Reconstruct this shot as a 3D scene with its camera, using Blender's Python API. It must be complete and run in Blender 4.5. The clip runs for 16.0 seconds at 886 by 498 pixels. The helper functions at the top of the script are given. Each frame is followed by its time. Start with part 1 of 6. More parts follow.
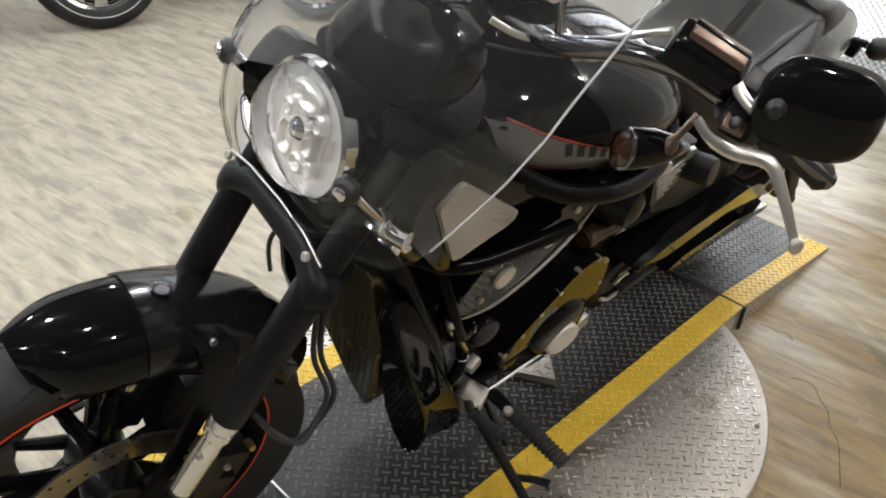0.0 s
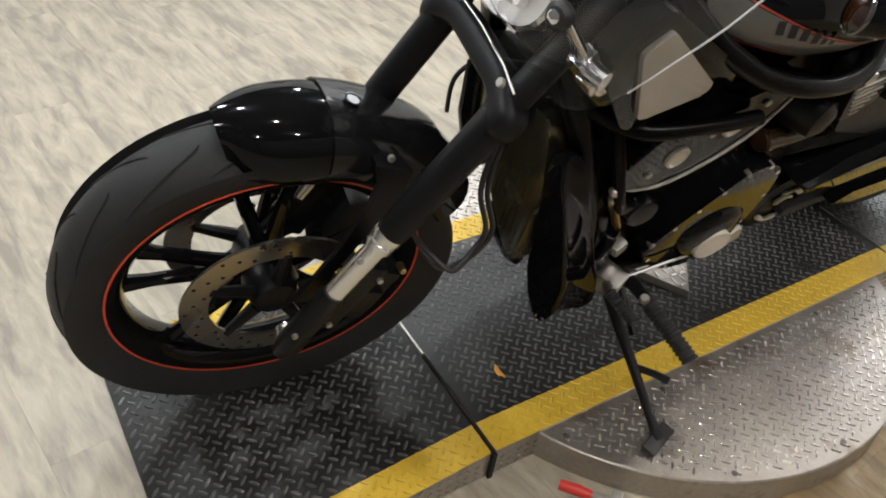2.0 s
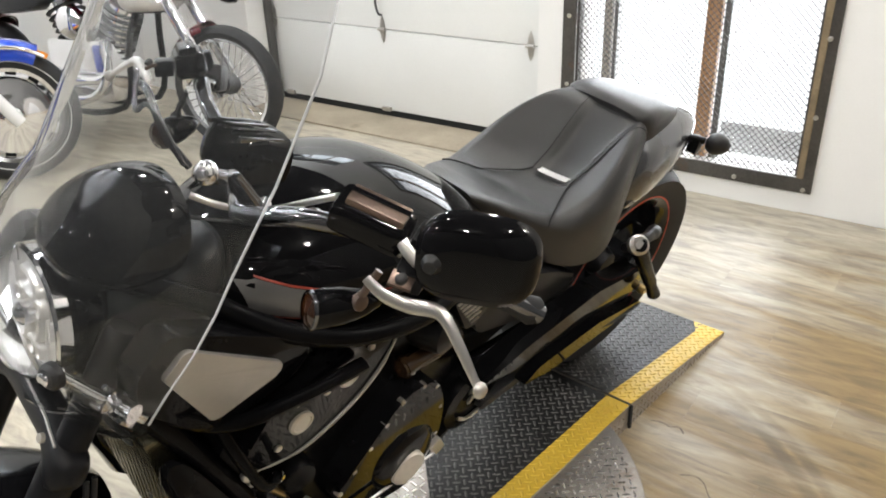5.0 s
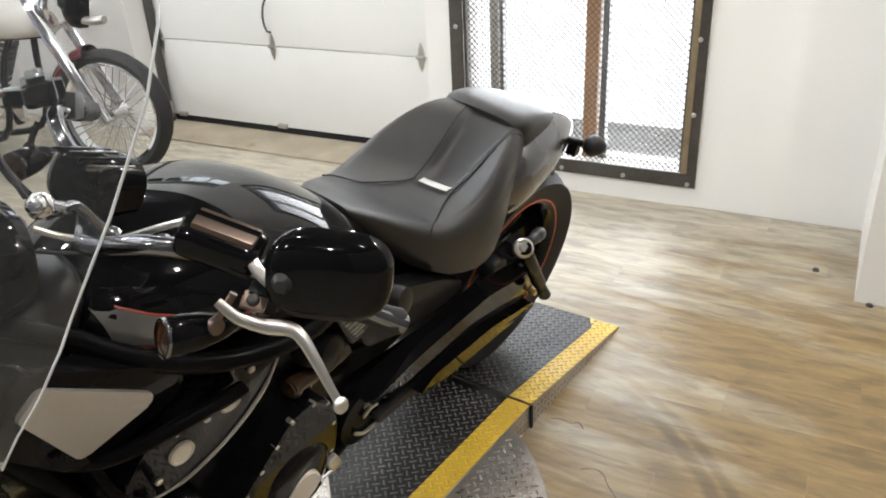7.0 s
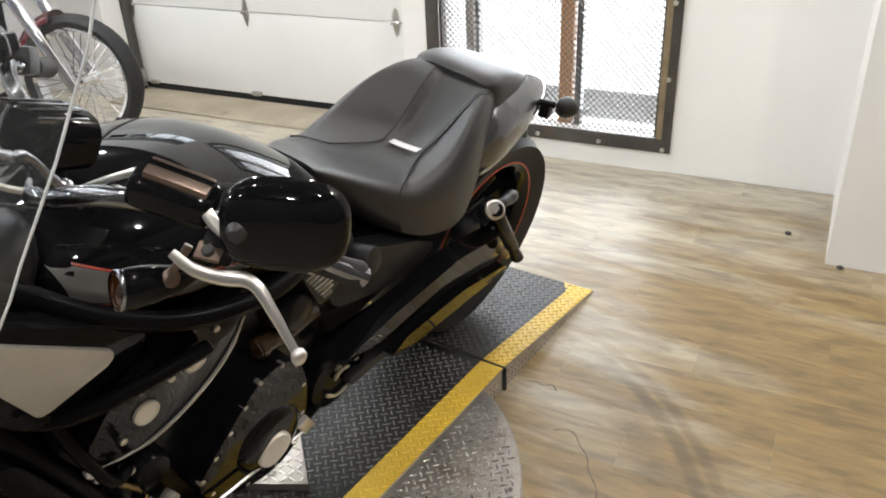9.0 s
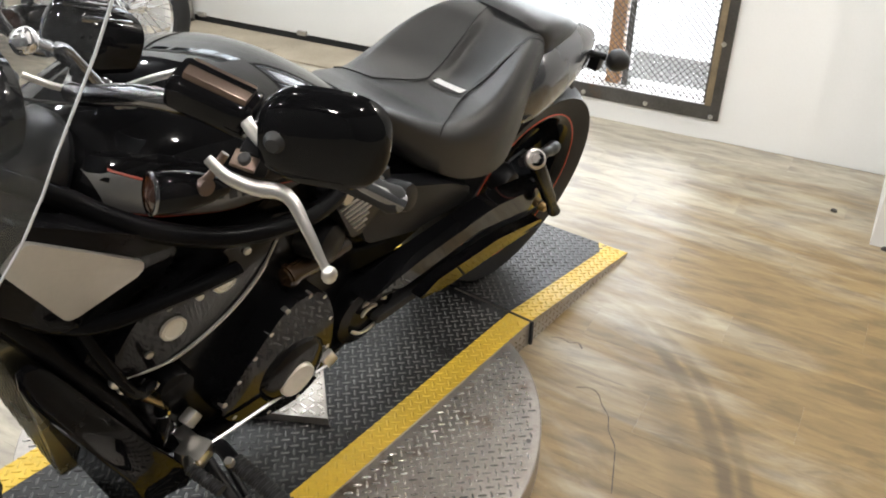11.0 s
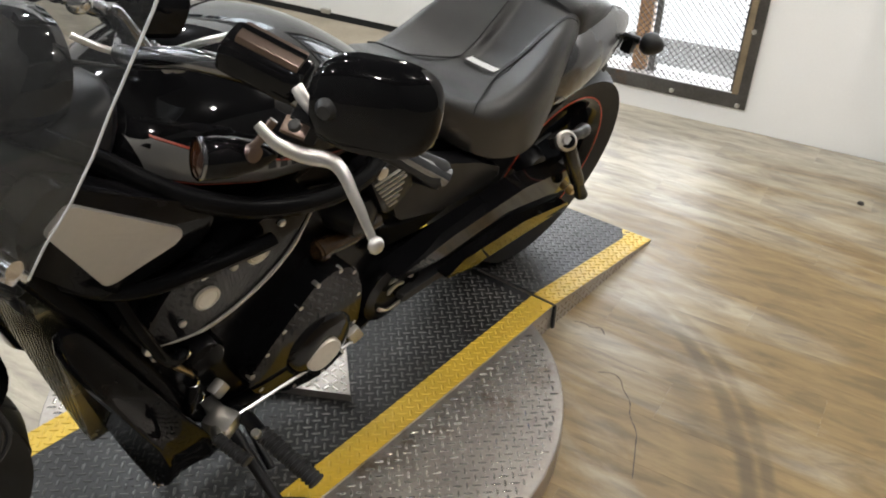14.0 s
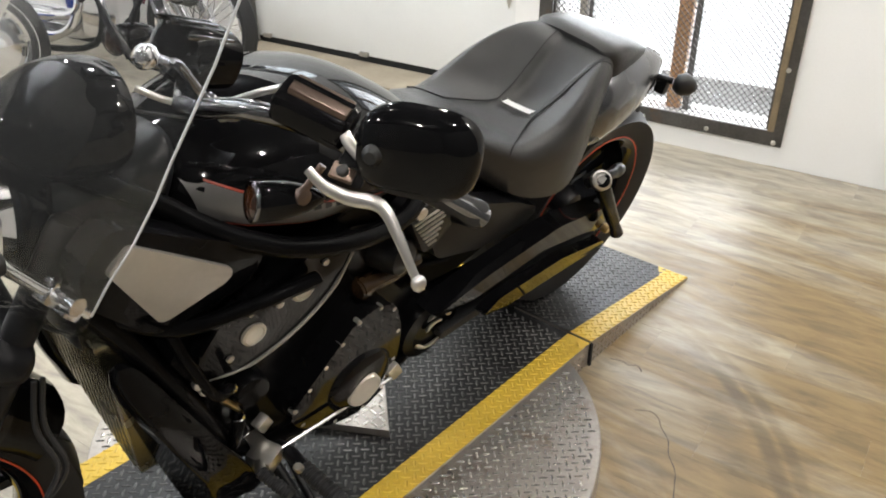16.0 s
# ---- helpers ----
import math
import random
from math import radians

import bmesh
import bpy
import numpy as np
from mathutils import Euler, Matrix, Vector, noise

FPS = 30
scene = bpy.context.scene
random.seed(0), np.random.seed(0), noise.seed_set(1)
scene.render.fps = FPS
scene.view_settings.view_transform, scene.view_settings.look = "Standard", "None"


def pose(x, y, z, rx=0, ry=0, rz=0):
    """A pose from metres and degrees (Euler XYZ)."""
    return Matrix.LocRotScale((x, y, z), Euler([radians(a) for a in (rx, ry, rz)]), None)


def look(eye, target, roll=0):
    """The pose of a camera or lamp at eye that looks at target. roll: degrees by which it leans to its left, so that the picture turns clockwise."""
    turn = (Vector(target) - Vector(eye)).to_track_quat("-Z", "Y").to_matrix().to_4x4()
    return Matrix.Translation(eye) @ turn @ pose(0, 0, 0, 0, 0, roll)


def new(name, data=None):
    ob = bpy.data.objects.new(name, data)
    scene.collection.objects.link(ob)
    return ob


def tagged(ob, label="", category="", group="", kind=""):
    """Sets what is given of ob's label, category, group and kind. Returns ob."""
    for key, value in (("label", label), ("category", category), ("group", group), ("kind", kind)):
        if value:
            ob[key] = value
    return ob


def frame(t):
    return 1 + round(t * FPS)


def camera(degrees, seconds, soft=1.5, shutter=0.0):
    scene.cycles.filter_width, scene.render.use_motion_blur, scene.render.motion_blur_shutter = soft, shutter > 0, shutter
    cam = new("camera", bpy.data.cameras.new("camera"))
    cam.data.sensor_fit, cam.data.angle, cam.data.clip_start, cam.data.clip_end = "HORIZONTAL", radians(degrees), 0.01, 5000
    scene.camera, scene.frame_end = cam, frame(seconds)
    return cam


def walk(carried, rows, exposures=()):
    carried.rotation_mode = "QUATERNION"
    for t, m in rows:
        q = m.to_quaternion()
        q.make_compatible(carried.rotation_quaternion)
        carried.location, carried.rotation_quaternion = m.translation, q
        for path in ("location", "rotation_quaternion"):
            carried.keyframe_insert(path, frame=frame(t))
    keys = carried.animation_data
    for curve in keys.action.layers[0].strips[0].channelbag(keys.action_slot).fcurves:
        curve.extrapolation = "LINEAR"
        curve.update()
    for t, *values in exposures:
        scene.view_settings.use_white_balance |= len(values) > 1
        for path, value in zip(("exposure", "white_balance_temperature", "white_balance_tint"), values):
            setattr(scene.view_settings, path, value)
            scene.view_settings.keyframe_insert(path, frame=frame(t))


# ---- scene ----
cam = camera(58.03, 16.0, soft=1.9)
PATH = [
    (0, (0.9347, -0.2655, 1.3480), (-0.2149, 0.9318, 0.2322), 3.08),
    (0.5, (0.9307, -0.2793, 1.3106), (-0.2481, 0.7919, 0.1010), 4.42),
    (1, (0.9323, -0.3088, 1.2917), (-0.2623, 0.6929, 0.0389), 6.58),
    (1.5, (0.9456, -0.3435, 1.2803), (-0.2656, 0.6052, 0.0024), 7.99),
    (2, (0.9605, -0.3678, 1.2720), (-0.2694, 0.5403, -0.0175), 8.21),
    (2.5, (0.9677, -0.3927, 1.2618), (-0.2828, 0.4644, -0.0426), 8.35),
    (3, (0.9807, -0.3861, 1.2832), (-0.2965, 0.5463, 0.0586), 6.49),
    (3.5, (1.0305, -0.3129, 1.3188), (-0.2716, 0.6872, 0.1766), 3.10),
    (4, (1.0850, -0.1559, 1.3644), (-0.2484, 0.9103, 0.3227), -0.29),
    (4.5, (1.1286, -0.0599, 1.4069), (-0.1270, 1.1726, 0.4559), -2.50),
    (5, (1.1442, -0.0423, 1.4190), (-0.0746, 1.2571, 0.5101), -2.20),
    (7.5, (1.2084, 0.0004, 1.4217), (0.1722, 1.4552, 0.5218), -3.05),
    (8, (1.2134, 0.0028, 1.4141), (0.1919, 1.4558, 0.4947), -2.94),
    (8.5, (1.2196, 0.0039, 1.4066), (0.2082, 1.4531, 0.4701), -2.98),
    (11, (1.2100, 0.0039, 1.3564), (0.1653, 1.3538, 0.3142), 0.30),
    (11.5, (1.2084, -0.0068, 1.3571), (0.1511, 1.3394, 0.3229), 0.71),
    (12, (1.2084, -0.0114, 1.3580), (0.1496, 1.3328, 0.3225), 0.50),
    (12.5, (1.2079, -0.0126, 1.3534), (0.1493, 1.3236, 0.3075), 0.36),
    (13, (1.1977, -0.0091, 1.3484), (0.1515, 1.3299, 0.2935), 1.02),
    (13.5, (1.1904, -0.0123, 1.3466), (0.1327, 1.3148, 0.2883), 1.14),
    (14, (1.1827, -0.0178, 1.3428), (0.1289, 1.2986, 0.2674), 1.48),
    (14.5, (1.1885, -0.0235, 1.3522), (0.1114, 1.3069, 0.3179), 0.26),
    (15, (1.1897, -0.0318, 1.3538), (0.1108, 1.3008, 0.3243), 0.94),
    (15.5, (1.1944, -0.0445, 1.3638), (0.0580, 1.2664, 0.3688), 0.36),
    (16, (1.1974, -0.0438, 1.3620), (0.0447, 1.2522, 0.3662), -0.15),
]
walk(cam, [(t, look(eye, target, roll)) for t, eye, target, roll in PATH], [(0.0, -0.10), (2.5, -0.13), (4.0, 0.05), (5.0, 0.12), (8.0, 0.05), (11.0, 0.22), (12.5, 0.03), (14.0, -0.05), (14.5, 0.08), (16.0, 0.12)])

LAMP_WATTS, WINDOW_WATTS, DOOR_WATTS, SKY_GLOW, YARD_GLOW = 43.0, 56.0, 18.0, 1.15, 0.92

# ---- world, light and exposure ----
world = bpy.data.worlds.new("daylight")
scene.world = world
world.use_nodes = True
wn = world.node_tree
sky = wn.nodes.new("ShaderNodeTexSky")
sky.sky_type, sky.sun_disc = "NISHITA", False
sky.sun_elevation, sky.sun_rotation = radians(40), radians(200)
wn.links.new(sky.outputs[0], wn.nodes["Background"].inputs[0])
wn.nodes["Background"].inputs[1].default_value = 0.12

# the room's own axes: u runs along the wall with the door, n points out through it
WALL = radians(7.94)
U = Vector((math.cos(WALL), math.sin(WALL), 0))
N = Vector((-math.sin(WALL), math.cos(WALL), 0))
W0 = Vector((0.208, 3.157, 0))
ROOM = Matrix((( U.x, N.x, 0, W0.x), (U.y, N.y, 0, W0.y), (0, 0, 1, 0), (0, 0, 0, 1)))
CEILING = 3.4


def area_light(name, m, size_x, size_y, watts, colour):
    data = bpy.data.lights.new(name, "AREA")
    data.shape, data.size, data.size_y, data.energy, data.color = "RECTANGLE", size_x, size_y, watts, colour
    ob = new(name, data)
    ob.matrix_world = m
    return ob


def spot_lamp(place, watts, colour):
    data = bpy.data.lights.new("lamp_light", "POINT")
    data.energy, data.color, data.shadow_soft_size = watts, colour, 0.055
    ob = new("lamp_light", data)
    ob.location = place
    return ob


# ---- materials ----
def nodes_of(name):
    m = bpy.data.materials.new(name)
    m.use_nodes = True
    return m, m.node_tree, m.node_tree.nodes["Principled BSDF"]


def add(nt, kind, **values):
    node = nt.nodes.new(kind)
    for key, value in values.items():
        node.inputs[key.replace("_", " ")].default_value = value
    return node


def surface(name, base, rough=0.5, metal=0.0, vary=0.15, scale=8.0, fine=120.0, bump=0.0, bump_scale=200.0, rough_vary=0.1, coat=0.0, spec=0.5, stain=None, stain_scale=3.0, stain_from=0.6):
    """A plain surface with uneven colour at two scales, uneven gloss and fine relief."""
    m, nt, bsdf = nodes_of(name)
    where = nt.nodes.new("ShaderNodeTexCoord")
    big = add(nt, "ShaderNodeTexNoise", Scale=scale, Detail=4.0)
    small = add(nt, "ShaderNodeTexNoise", Scale=fine, Detail=3.0)
    for node in (big, small):
        nt.links.new(where.outputs["Object"], node.inputs["Vector"])
    mix = nt.nodes.new("ShaderNodeMix")
    mix.inputs[0].default_value = 0.35
    nt.links.new(big.outputs[0], mix.inputs[2])
    nt.links.new(small.outputs[0], mix.inputs[3])
    ramp = nt.nodes.new("ShaderNodeValToRGB")
    ramp.color_ramp.elements[0].position, ramp.color_ramp.elements[1].position = 0.3, 0.7
    ramp.color_ramp.elements[0].color = (*[c * (1 - vary) for c in base], 1)
    ramp.color_ramp.elements[1].color = (*[min(1, c * (1 + vary)) for c in base], 1)
    nt.links.new(mix.outputs[0], ramp.inputs[0])
    colour = ramp.outputs[0]
    if stain:
        spots = add(nt, "ShaderNodeTexNoise", Scale=stain_scale, Detail=7.0, Roughness=0.65)
        nt.links.new(where.outputs["Object"], spots.inputs["Vector"])
        cut = nt.nodes.new("ShaderNodeValToRGB")
        cut.color_ramp.elements[0].position, cut.color_ramp.elements[1].position = stain_from, stain_from + 0.12
        nt.links.new(spots.outputs[0], cut.inputs[0])
        over = nt.nodes.new("ShaderNodeMix")
        over.data_type = "RGBA"
        nt.links.new(cut.outputs[0], over.inputs[0])
        nt.links.new(colour, over.inputs[6])
        over.inputs[7].default_value = (*stain, 1)
        colour = over.outputs[2]
    nt.links.new(colour, bsdf.inputs["Base Color"])
    gloss = nt.nodes.new("ShaderNodeMapRange")
    gloss.inputs[3].default_value, gloss.inputs[4].default_value = max(0.02, rough - rough_vary), min(1, rough + rough_vary)
    nt.links.new(big.outputs[0], gloss.inputs[0])
    nt.links.new(gloss.outputs[0], bsdf.inputs["Roughness"])
    bsdf.inputs["Metallic"].default_value = metal
    bsdf.inputs["Coat Weight"].default_value = coat
    bsdf.inputs["Coat Roughness"].default_value = 0.04
    bsdf.inputs["Specular IOR Level"].default_value = spec
    if bump:
        grain = add(nt, "ShaderNodeTexNoise", Scale=bump_scale, Detail=3.0)
        nt.links.new(where.outputs["Object"], grain.inputs["Vector"])
        relief = add(nt, "ShaderNodeBump", Strength=bump, Distance=0.002)
        nt.links.new(grain.outputs[0], relief.inputs["Height"])
        nt.links.new(relief.outputs[0], bsdf.inputs["Normal"])
    return m


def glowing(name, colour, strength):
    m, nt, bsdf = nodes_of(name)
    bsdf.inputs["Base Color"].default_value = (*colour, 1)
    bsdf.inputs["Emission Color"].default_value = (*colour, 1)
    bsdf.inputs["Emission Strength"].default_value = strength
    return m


def clear(name, colour, rough=0.02, ior=1.45, haze=0.0):
    """A clear sheet: mostly see-through, with a glossy skin and a painted reflection haze."""
    m, nt, bsdf = nodes_of(name)
    out = nt.nodes["Material Output"]
    see = add(nt, "ShaderNodeBsdfTransparent", Color=(*colour, 1))
    shine = add(nt, "ShaderNodeBsdfGlossy", Roughness=rough)
    fres = add(nt, "ShaderNodeFresnel", IOR=ior)
    mix = nt.nodes.new("ShaderNodeMixShader")
    nt.links.new(fres.outputs[0], mix.inputs[0])
    if haze:
        # the film's pale diffuse colour stands in for light mirrored by the screen
        film = add(nt, "ShaderNodeBsdfDiffuse", Color=(0.80, 0.81, 0.82, 1))
        where = nt.nodes.new("ShaderNodeTexCoord")
        veil_noise = add(nt, "ShaderNodeTexNoise", Scale=9.0, Detail=5.0)
        nt.links.new(where.outputs["Object"], veil_noise.inputs["Vector"])
        amount = nt.nodes.new("ShaderNodeMapRange")
        amount.inputs[3].default_value, amount.inputs[4].default_value = 0.6 * haze, 1.4 * haze
        nt.links.new(veil_noise.outputs[0], amount.inputs[0])
        veiled = nt.nodes.new("ShaderNodeMixShader")
        nt.links.new(amount.outputs[0], veiled.inputs[0])
        nt.links.new(see.outputs[0], veiled.inputs[1])
        nt.links.new(film.outputs[0], veiled.inputs[2])
        see = veiled
    nt.links.new(see.outputs[0], mix.inputs[1])
    nt.links.new(shine.outputs[0], mix.inputs[2])
    nt.links.new(mix.outputs[0], out.inputs["Surface"])
    return m


gloss_black = surface("gloss_black_paint", (0.004, 0.004, 0.0045), 0.035, vary=0.2, rough_vary=0.02, spec=0.17)
satin_black = surface("satin_black_paint", (0.006, 0.006, 0.007), 0.36, vary=0.2, bump=0.05, bump_scale=900, spec=0.19)
engine_black = surface("engine_black_paint", (0.004, 0.004, 0.0045), 0.24, vary=0.25, bump=0.04, bump_scale=500, spec=0.05)
rubber = surface("tyre_rubber", (0.016, 0.016, 0.017), 0.62, vary=0.25, bump=0.15, bump_scale=700, spec=0.35)
black_plastic = surface("black_plastic", (0.012, 0.012, 0.013), 0.45, vary=0.2, bump=0.1, bump_scale=900)
cover_black = surface("black_engine_enamel", (0.004, 0.004, 0.0045), 0.05, vary=0.2, rough_vary=0.02, spec=0.13)
shroud_black = surface("black_shroud_enamel", (0.004, 0.004, 0.0045), 0.04, vary=0.2, rough_vary=0.02, spec=0.07)
smoked_chrome = surface("smoked_chrome", (0.20, 0.20, 0.21), 0.13, 1.0, vary=0.08, rough_vary=0.04)
leather = surface("seat_vinyl", (0.014, 0.0138, 0.0142), 0.36, spec=0.50, vary=0.15, bump=0.25, bump_scale=900, rough_vary=0.06)
chrome = surface("chrome", (0.82, 0.82, 0.84), 0.07, 1.0, vary=0.03, rough_vary=0.03)
brushed = surface("brushed_aluminium", (0.62, 0.60, 0.57), 0.30, 1.0, vary=0.08, fine=400)
cast_metal = surface("cast_aluminium", (0.55, 0.53, 0.50), 0.38, 1.0, vary=0.1, bump=0.1)
steel_disc = surface("brake_steel", (0.45, 0.42, 0.38), 0.28, 1.0, vary=0.12, fine=300)
satin_panel = surface("satin_silver_panel", (0.42, 0.40, 0.37), 0.38, 0.55, vary=0.06, bump=0.03, bump_scale=900)
satin_saddle = surface("satin_saddle_plate", (0.007, 0.007, 0.008), 0.13, vary=0.15, spec=0.35)
decal_red = surface("dull_red_decal", (0.26, 0.03, 0.015), 0.4, vary=0.15)
red_paint = surface("red_paint", (0.62, 0.06, 0.02), 0.35, vary=0.1)
grey_decal = surface("grey_decal", (0.085, 0.082, 0.08), 0.3, vary=0.08, coat=0.5)
smoked_amber = surface("smoked_amber_lens", (0.022, 0.007, 0.002), 0.10, vary=0.2, coat=0.6)
amber = surface("amber_lens", (0.75, 0.25, 0.03), 0.2, vary=0.1)
bronze = surface("bronze_cover", (0.13, 0.095, 0.078), 0.32, 0.8, vary=0.1, bump=0.05)
yellow_paint = surface("yellow_floor_paint", (0.62, 0.41, 0.036), 0.46, vary=0.16, scale=10, bump=0.1, bump_scale=300, stain=(0.10, 0.07, 0.02), stain_scale=9.0, stain_from=0.66)
black_plate = surface("worn_black_plate", (0.012, 0.0118, 0.0115), 0.42, vary=0.4, scale=6, bump=0.12, bump_scale=300, spec=0.32, stain=(0.055, 0.050, 0.046), stain_scale=5.0, stain_from=0.60)
bright_plate = surface("aluminium_tread_plate", (0.41, 0.375, 0.34), 0.36, 0.85, vary=0.24, scale=6, bump=0.10, bump_scale=240, stain=(0.20, 0.155, 0.115), stain_scale=6.0, stain_from=0.55)
# tail cowl: the grey it reflects is put into its base colour
grey_cowl = surface("cowl_reflection_grey", (0.085, 0.087, 0.095), 0.26, 0.6, vary=0.08, coat=0.8)
worn_plate = surface("worn_aluminium_tread", (0.58, 0.55, 0.51), 0.24, 0.95, vary=0.2, scale=7)
polished_badge = surface("polished_badge", (0.62, 0.58, 0.50), 0.36, 0.35, vary=0.1)
dim_unseen_wall = surface("dim_grey_unseen_wall", (0.10, 0.10, 0.10), 0.8, vary=0.1, scale=2)
reflector = surface("reflector_silver", (0.96, 0.945, 0.92), 0.30, 0.55, vary=0.03, spec=0.8)
worn_tread = surface("worn_black_tread", (0.085, 0.082, 0.078), 0.30, 0.4, vary=0.5, scale=9, stain=(0.26, 0.25, 0.24), stain_scale=5.0, stain_from=0.60)
wall_paint = surface("white_wall_paint", (0.80, 0.79, 0.77), 0.75, vary=0.03, scale=2, bump=0.08, bump_scale=150)
door_paint = surface("white_door_paint", (0.76, 0.76, 0.74), 0.5, vary=0.03, scale=3, bump=0.06, bump_scale=120)
raw_steel = surface("dark_raw_steel", (0.10, 0.095, 0.09), 0.42, 0.7, vary=0.35, scale=6, bump=0.1, stain=(0.16, 0.09, 0.05), stain_scale=5, stain_from=0.63)
concrete = surface("worn_concrete", (0.33, 0.28, 0.21), 0.8, vary=0.25, scale=5, bump=0.2, bump_scale=90, stain=(0.18, 0.15, 0.11), stain_scale=4)
brown_wood = surface("brown_painted_post", (0.42, 0.22, 0.10), 0.6, vary=0.2)
ceiling_paint = surface("dark_ceiling_paint", (0.035, 0.035, 0.036), 0.8, vary=0.04)
blue_paint = surface("blue_metallic_paint", (0.01, 0.05, 0.42), 0.15, 0.2, vary=0.1, coat=1.0)
maroon_paint = surface("maroon_paint", (0.10, 0.008, 0.015), 0.15, vary=0.1, coat=1.0)
white_paint = surface("pearl_white_paint", (0.72, 0.71, 0.69), 0.2, vary=0.03, coat=0.8)
yellow_cloth = surface("yellow_cloth", (0.80, 0.66, 0.03), 0.8, vary=0.15)
dark_joint = surface("dark_joint", (0.008, 0.008, 0.008), 0.9, vary=0.2)
orange_paint = surface("orange_paint", (0.75, 0.33, 0.05), 0.6, vary=0.15)
red_plastic = surface("red_plastic_grip", (0.55, 0.03, 0.02), 0.35, vary=0.1)
brass = surface("brass_fitting", (0.42, 0.30, 0.14), 0.3, 1.0, vary=0.15)
clear_screen = clear("clear_screen", (0.90, 0.90, 0.90), 0.02, 1.42, 0.008)
clear_lens = clear("clear_lens", (0.95, 0.95, 0.95), 0.01, 1.45)


# ---- mesh helpers ----
def finish(name, bm, material, parent=None, label="", smooth=38):
    bmesh.ops.recalc_face_normals(bm, faces=bm.faces)
    me = bpy.data.meshes.new(name)
    bm.to_mesh(me)
    bm.free()
    me.materials.append(material)
    if smooth:
        me.polygons.foreach_set("use_smooth", [True] * len(me.polygons))
        me.set_sharp_from_angle(angle=radians(smooth))
    ob = new(name, me)
    if parent:
        ob.parent = parent
    if label:
        tagged(ob, label)
    return ob


def part(name, bm, material, parent, label="", smooth=38):
    return finish(name, bm, material, parent, label, smooth)


def thing(name, label, category, m=None, group="", kind=""):
    ob = tagged(new(name), label, category, group, kind)
    if m is not None:
        ob.matrix_world = m
    return ob


def skin(bm, rings, cap=True, loop=False):
    rows = [[bm.verts.new(v) for v in ring] for ring in rings]
    count = len(rows[0])
    pairs = list(zip(rows, rows[1:])) + ([(rows[-1], rows[0])] if loop else [])
    for a, b in pairs:
        for i in range(count):
            j = (i + 1) % count
            bm.faces.new((a[i], a[j], b[j], b[i]))
    if cap and not loop:
        bm.faces.new(rows[0])
        bm.faces.new(rows[-1])
    return bm


def spline(points, steps=6, closed=False):
    """A smooth line through the points."""
    p = [Vector(q) for q in points]
    out = []
    n = len(p)
    spans = n if closed else n - 1
    for i in range(spans):
        a, b, c, d = (p[(i - 1) % n] if closed or i else p[0], p[i], p[(i + 1) % n], p[(i + 2) % n] if closed or i + 2 < n else p[-1])
        for k in range(steps):
            t = k / steps
            out.append(0.5 * (2 * b + (c - a) * t + (2 * a - 5 * b + 4 * c - d) * t * t + (3 * b - a - 3 * c + d) * t ** 3))
    if not closed:
        out.append(p[-1])
    return out


def tube(points, radius, seg=12, bm=None, closed=False, squash=None):
    """A round bar along a line; radius a number or one for each point."""
    bm = bm or bmesh.new()
    p = [Vector(q) for q in points]
    n = len(p)
    r = [float(radius)] * n if isinstance(radius, (int, float)) else [float(v) for v in radius]
    rings = []
    side = None
    for i in range(n):
        d = (p[(i + 1) % n] - p[i - 1]) if closed else (p[min(i + 1, n - 1)] - p[max(i - 1, 0)])
        d.normalize()
        if side is None:
            side = d.orthogonal().normalized()
        side = (side - d * side.dot(d)).normalized()
        up = d.cross(side)
        rings.append([p[i] + r[i] * (math.cos(a) * side + math.sin(a) * up * (squash or 1)) for a in (2 * math.pi * k / seg for k in range(seg))])
    return skin(bm, rings, loop=closed)


def lathe(profile, origin, axis, seg=32, bm=None, loop=False):
    """Turns (radius, distance along the axis) round the axis."""
    bm = bm or bmesh.new()
    d = Vector(axis).normalized()
    a = d.orthogonal().normalized()
    b = d.cross(a)
    o = Vector(origin)
    rings = [[o + d * float(h) + float(max(r, 1e-4)) * (math.cos(t) * a + math.sin(t) * b) for t in (2 * math.pi * k / seg for k in range(seg))] for r, h in profile]
    return skin(bm, rings, cap=not loop, loop=loop)


def block(size, m=None, bevel=0.0, bm=None, seg=2):
    bm2 = bmesh.new()
    bmesh.ops.create_cube(bm2, size=1.0, matrix=Matrix.Diagonal((*size, 1)))
    if bevel:
        bmesh.ops.bevel(bm2, geom=bm2.edges[:], offset=bevel, segments=seg, affect="EDGES", profile=0.7)
    if m is not None:
        bm2.transform(m)
    return merge(bm, bm2)


def merge(bm, other):
    if bm is None:
        return other
    me = bpy.data.meshes.new("tmp")
    other.to_mesh(me)
    other.free()
    bm.from_mesh(me)
    bpy.data.meshes.remove(me)
    return bm


def plate(outline, thick, m=None, bevel=0.0, bm=None):
    """A flat outline (x, y) of some thickness along z, centred."""
    bm2 = bmesh.new()
    low = [bm2.verts.new((x, y, -thick / 2)) for x, y in outline]
    top = [bm2.verts.new((x, y, thick / 2)) for x, y in outline]
    bm2.faces.new(list(reversed(low)))
    bm2.faces.new(top)
    for i in range(len(low)):
        j = (i + 1) % len(low)
        bm2.faces.new((low[i], low[j], top[j], top[i]))
    if bevel:
        edges = [e for e in bm2.edges if abs(e.verts[0].co.z - e.verts[1].co.z) < 1e-6]
        bmesh.ops.bevel(bm2, geom=edges, offset=bevel, segments=2, affect="EDGES", profile=0.7)
    if m is not None:
        bm2.transform(m)
    return merge(bm, bm2)


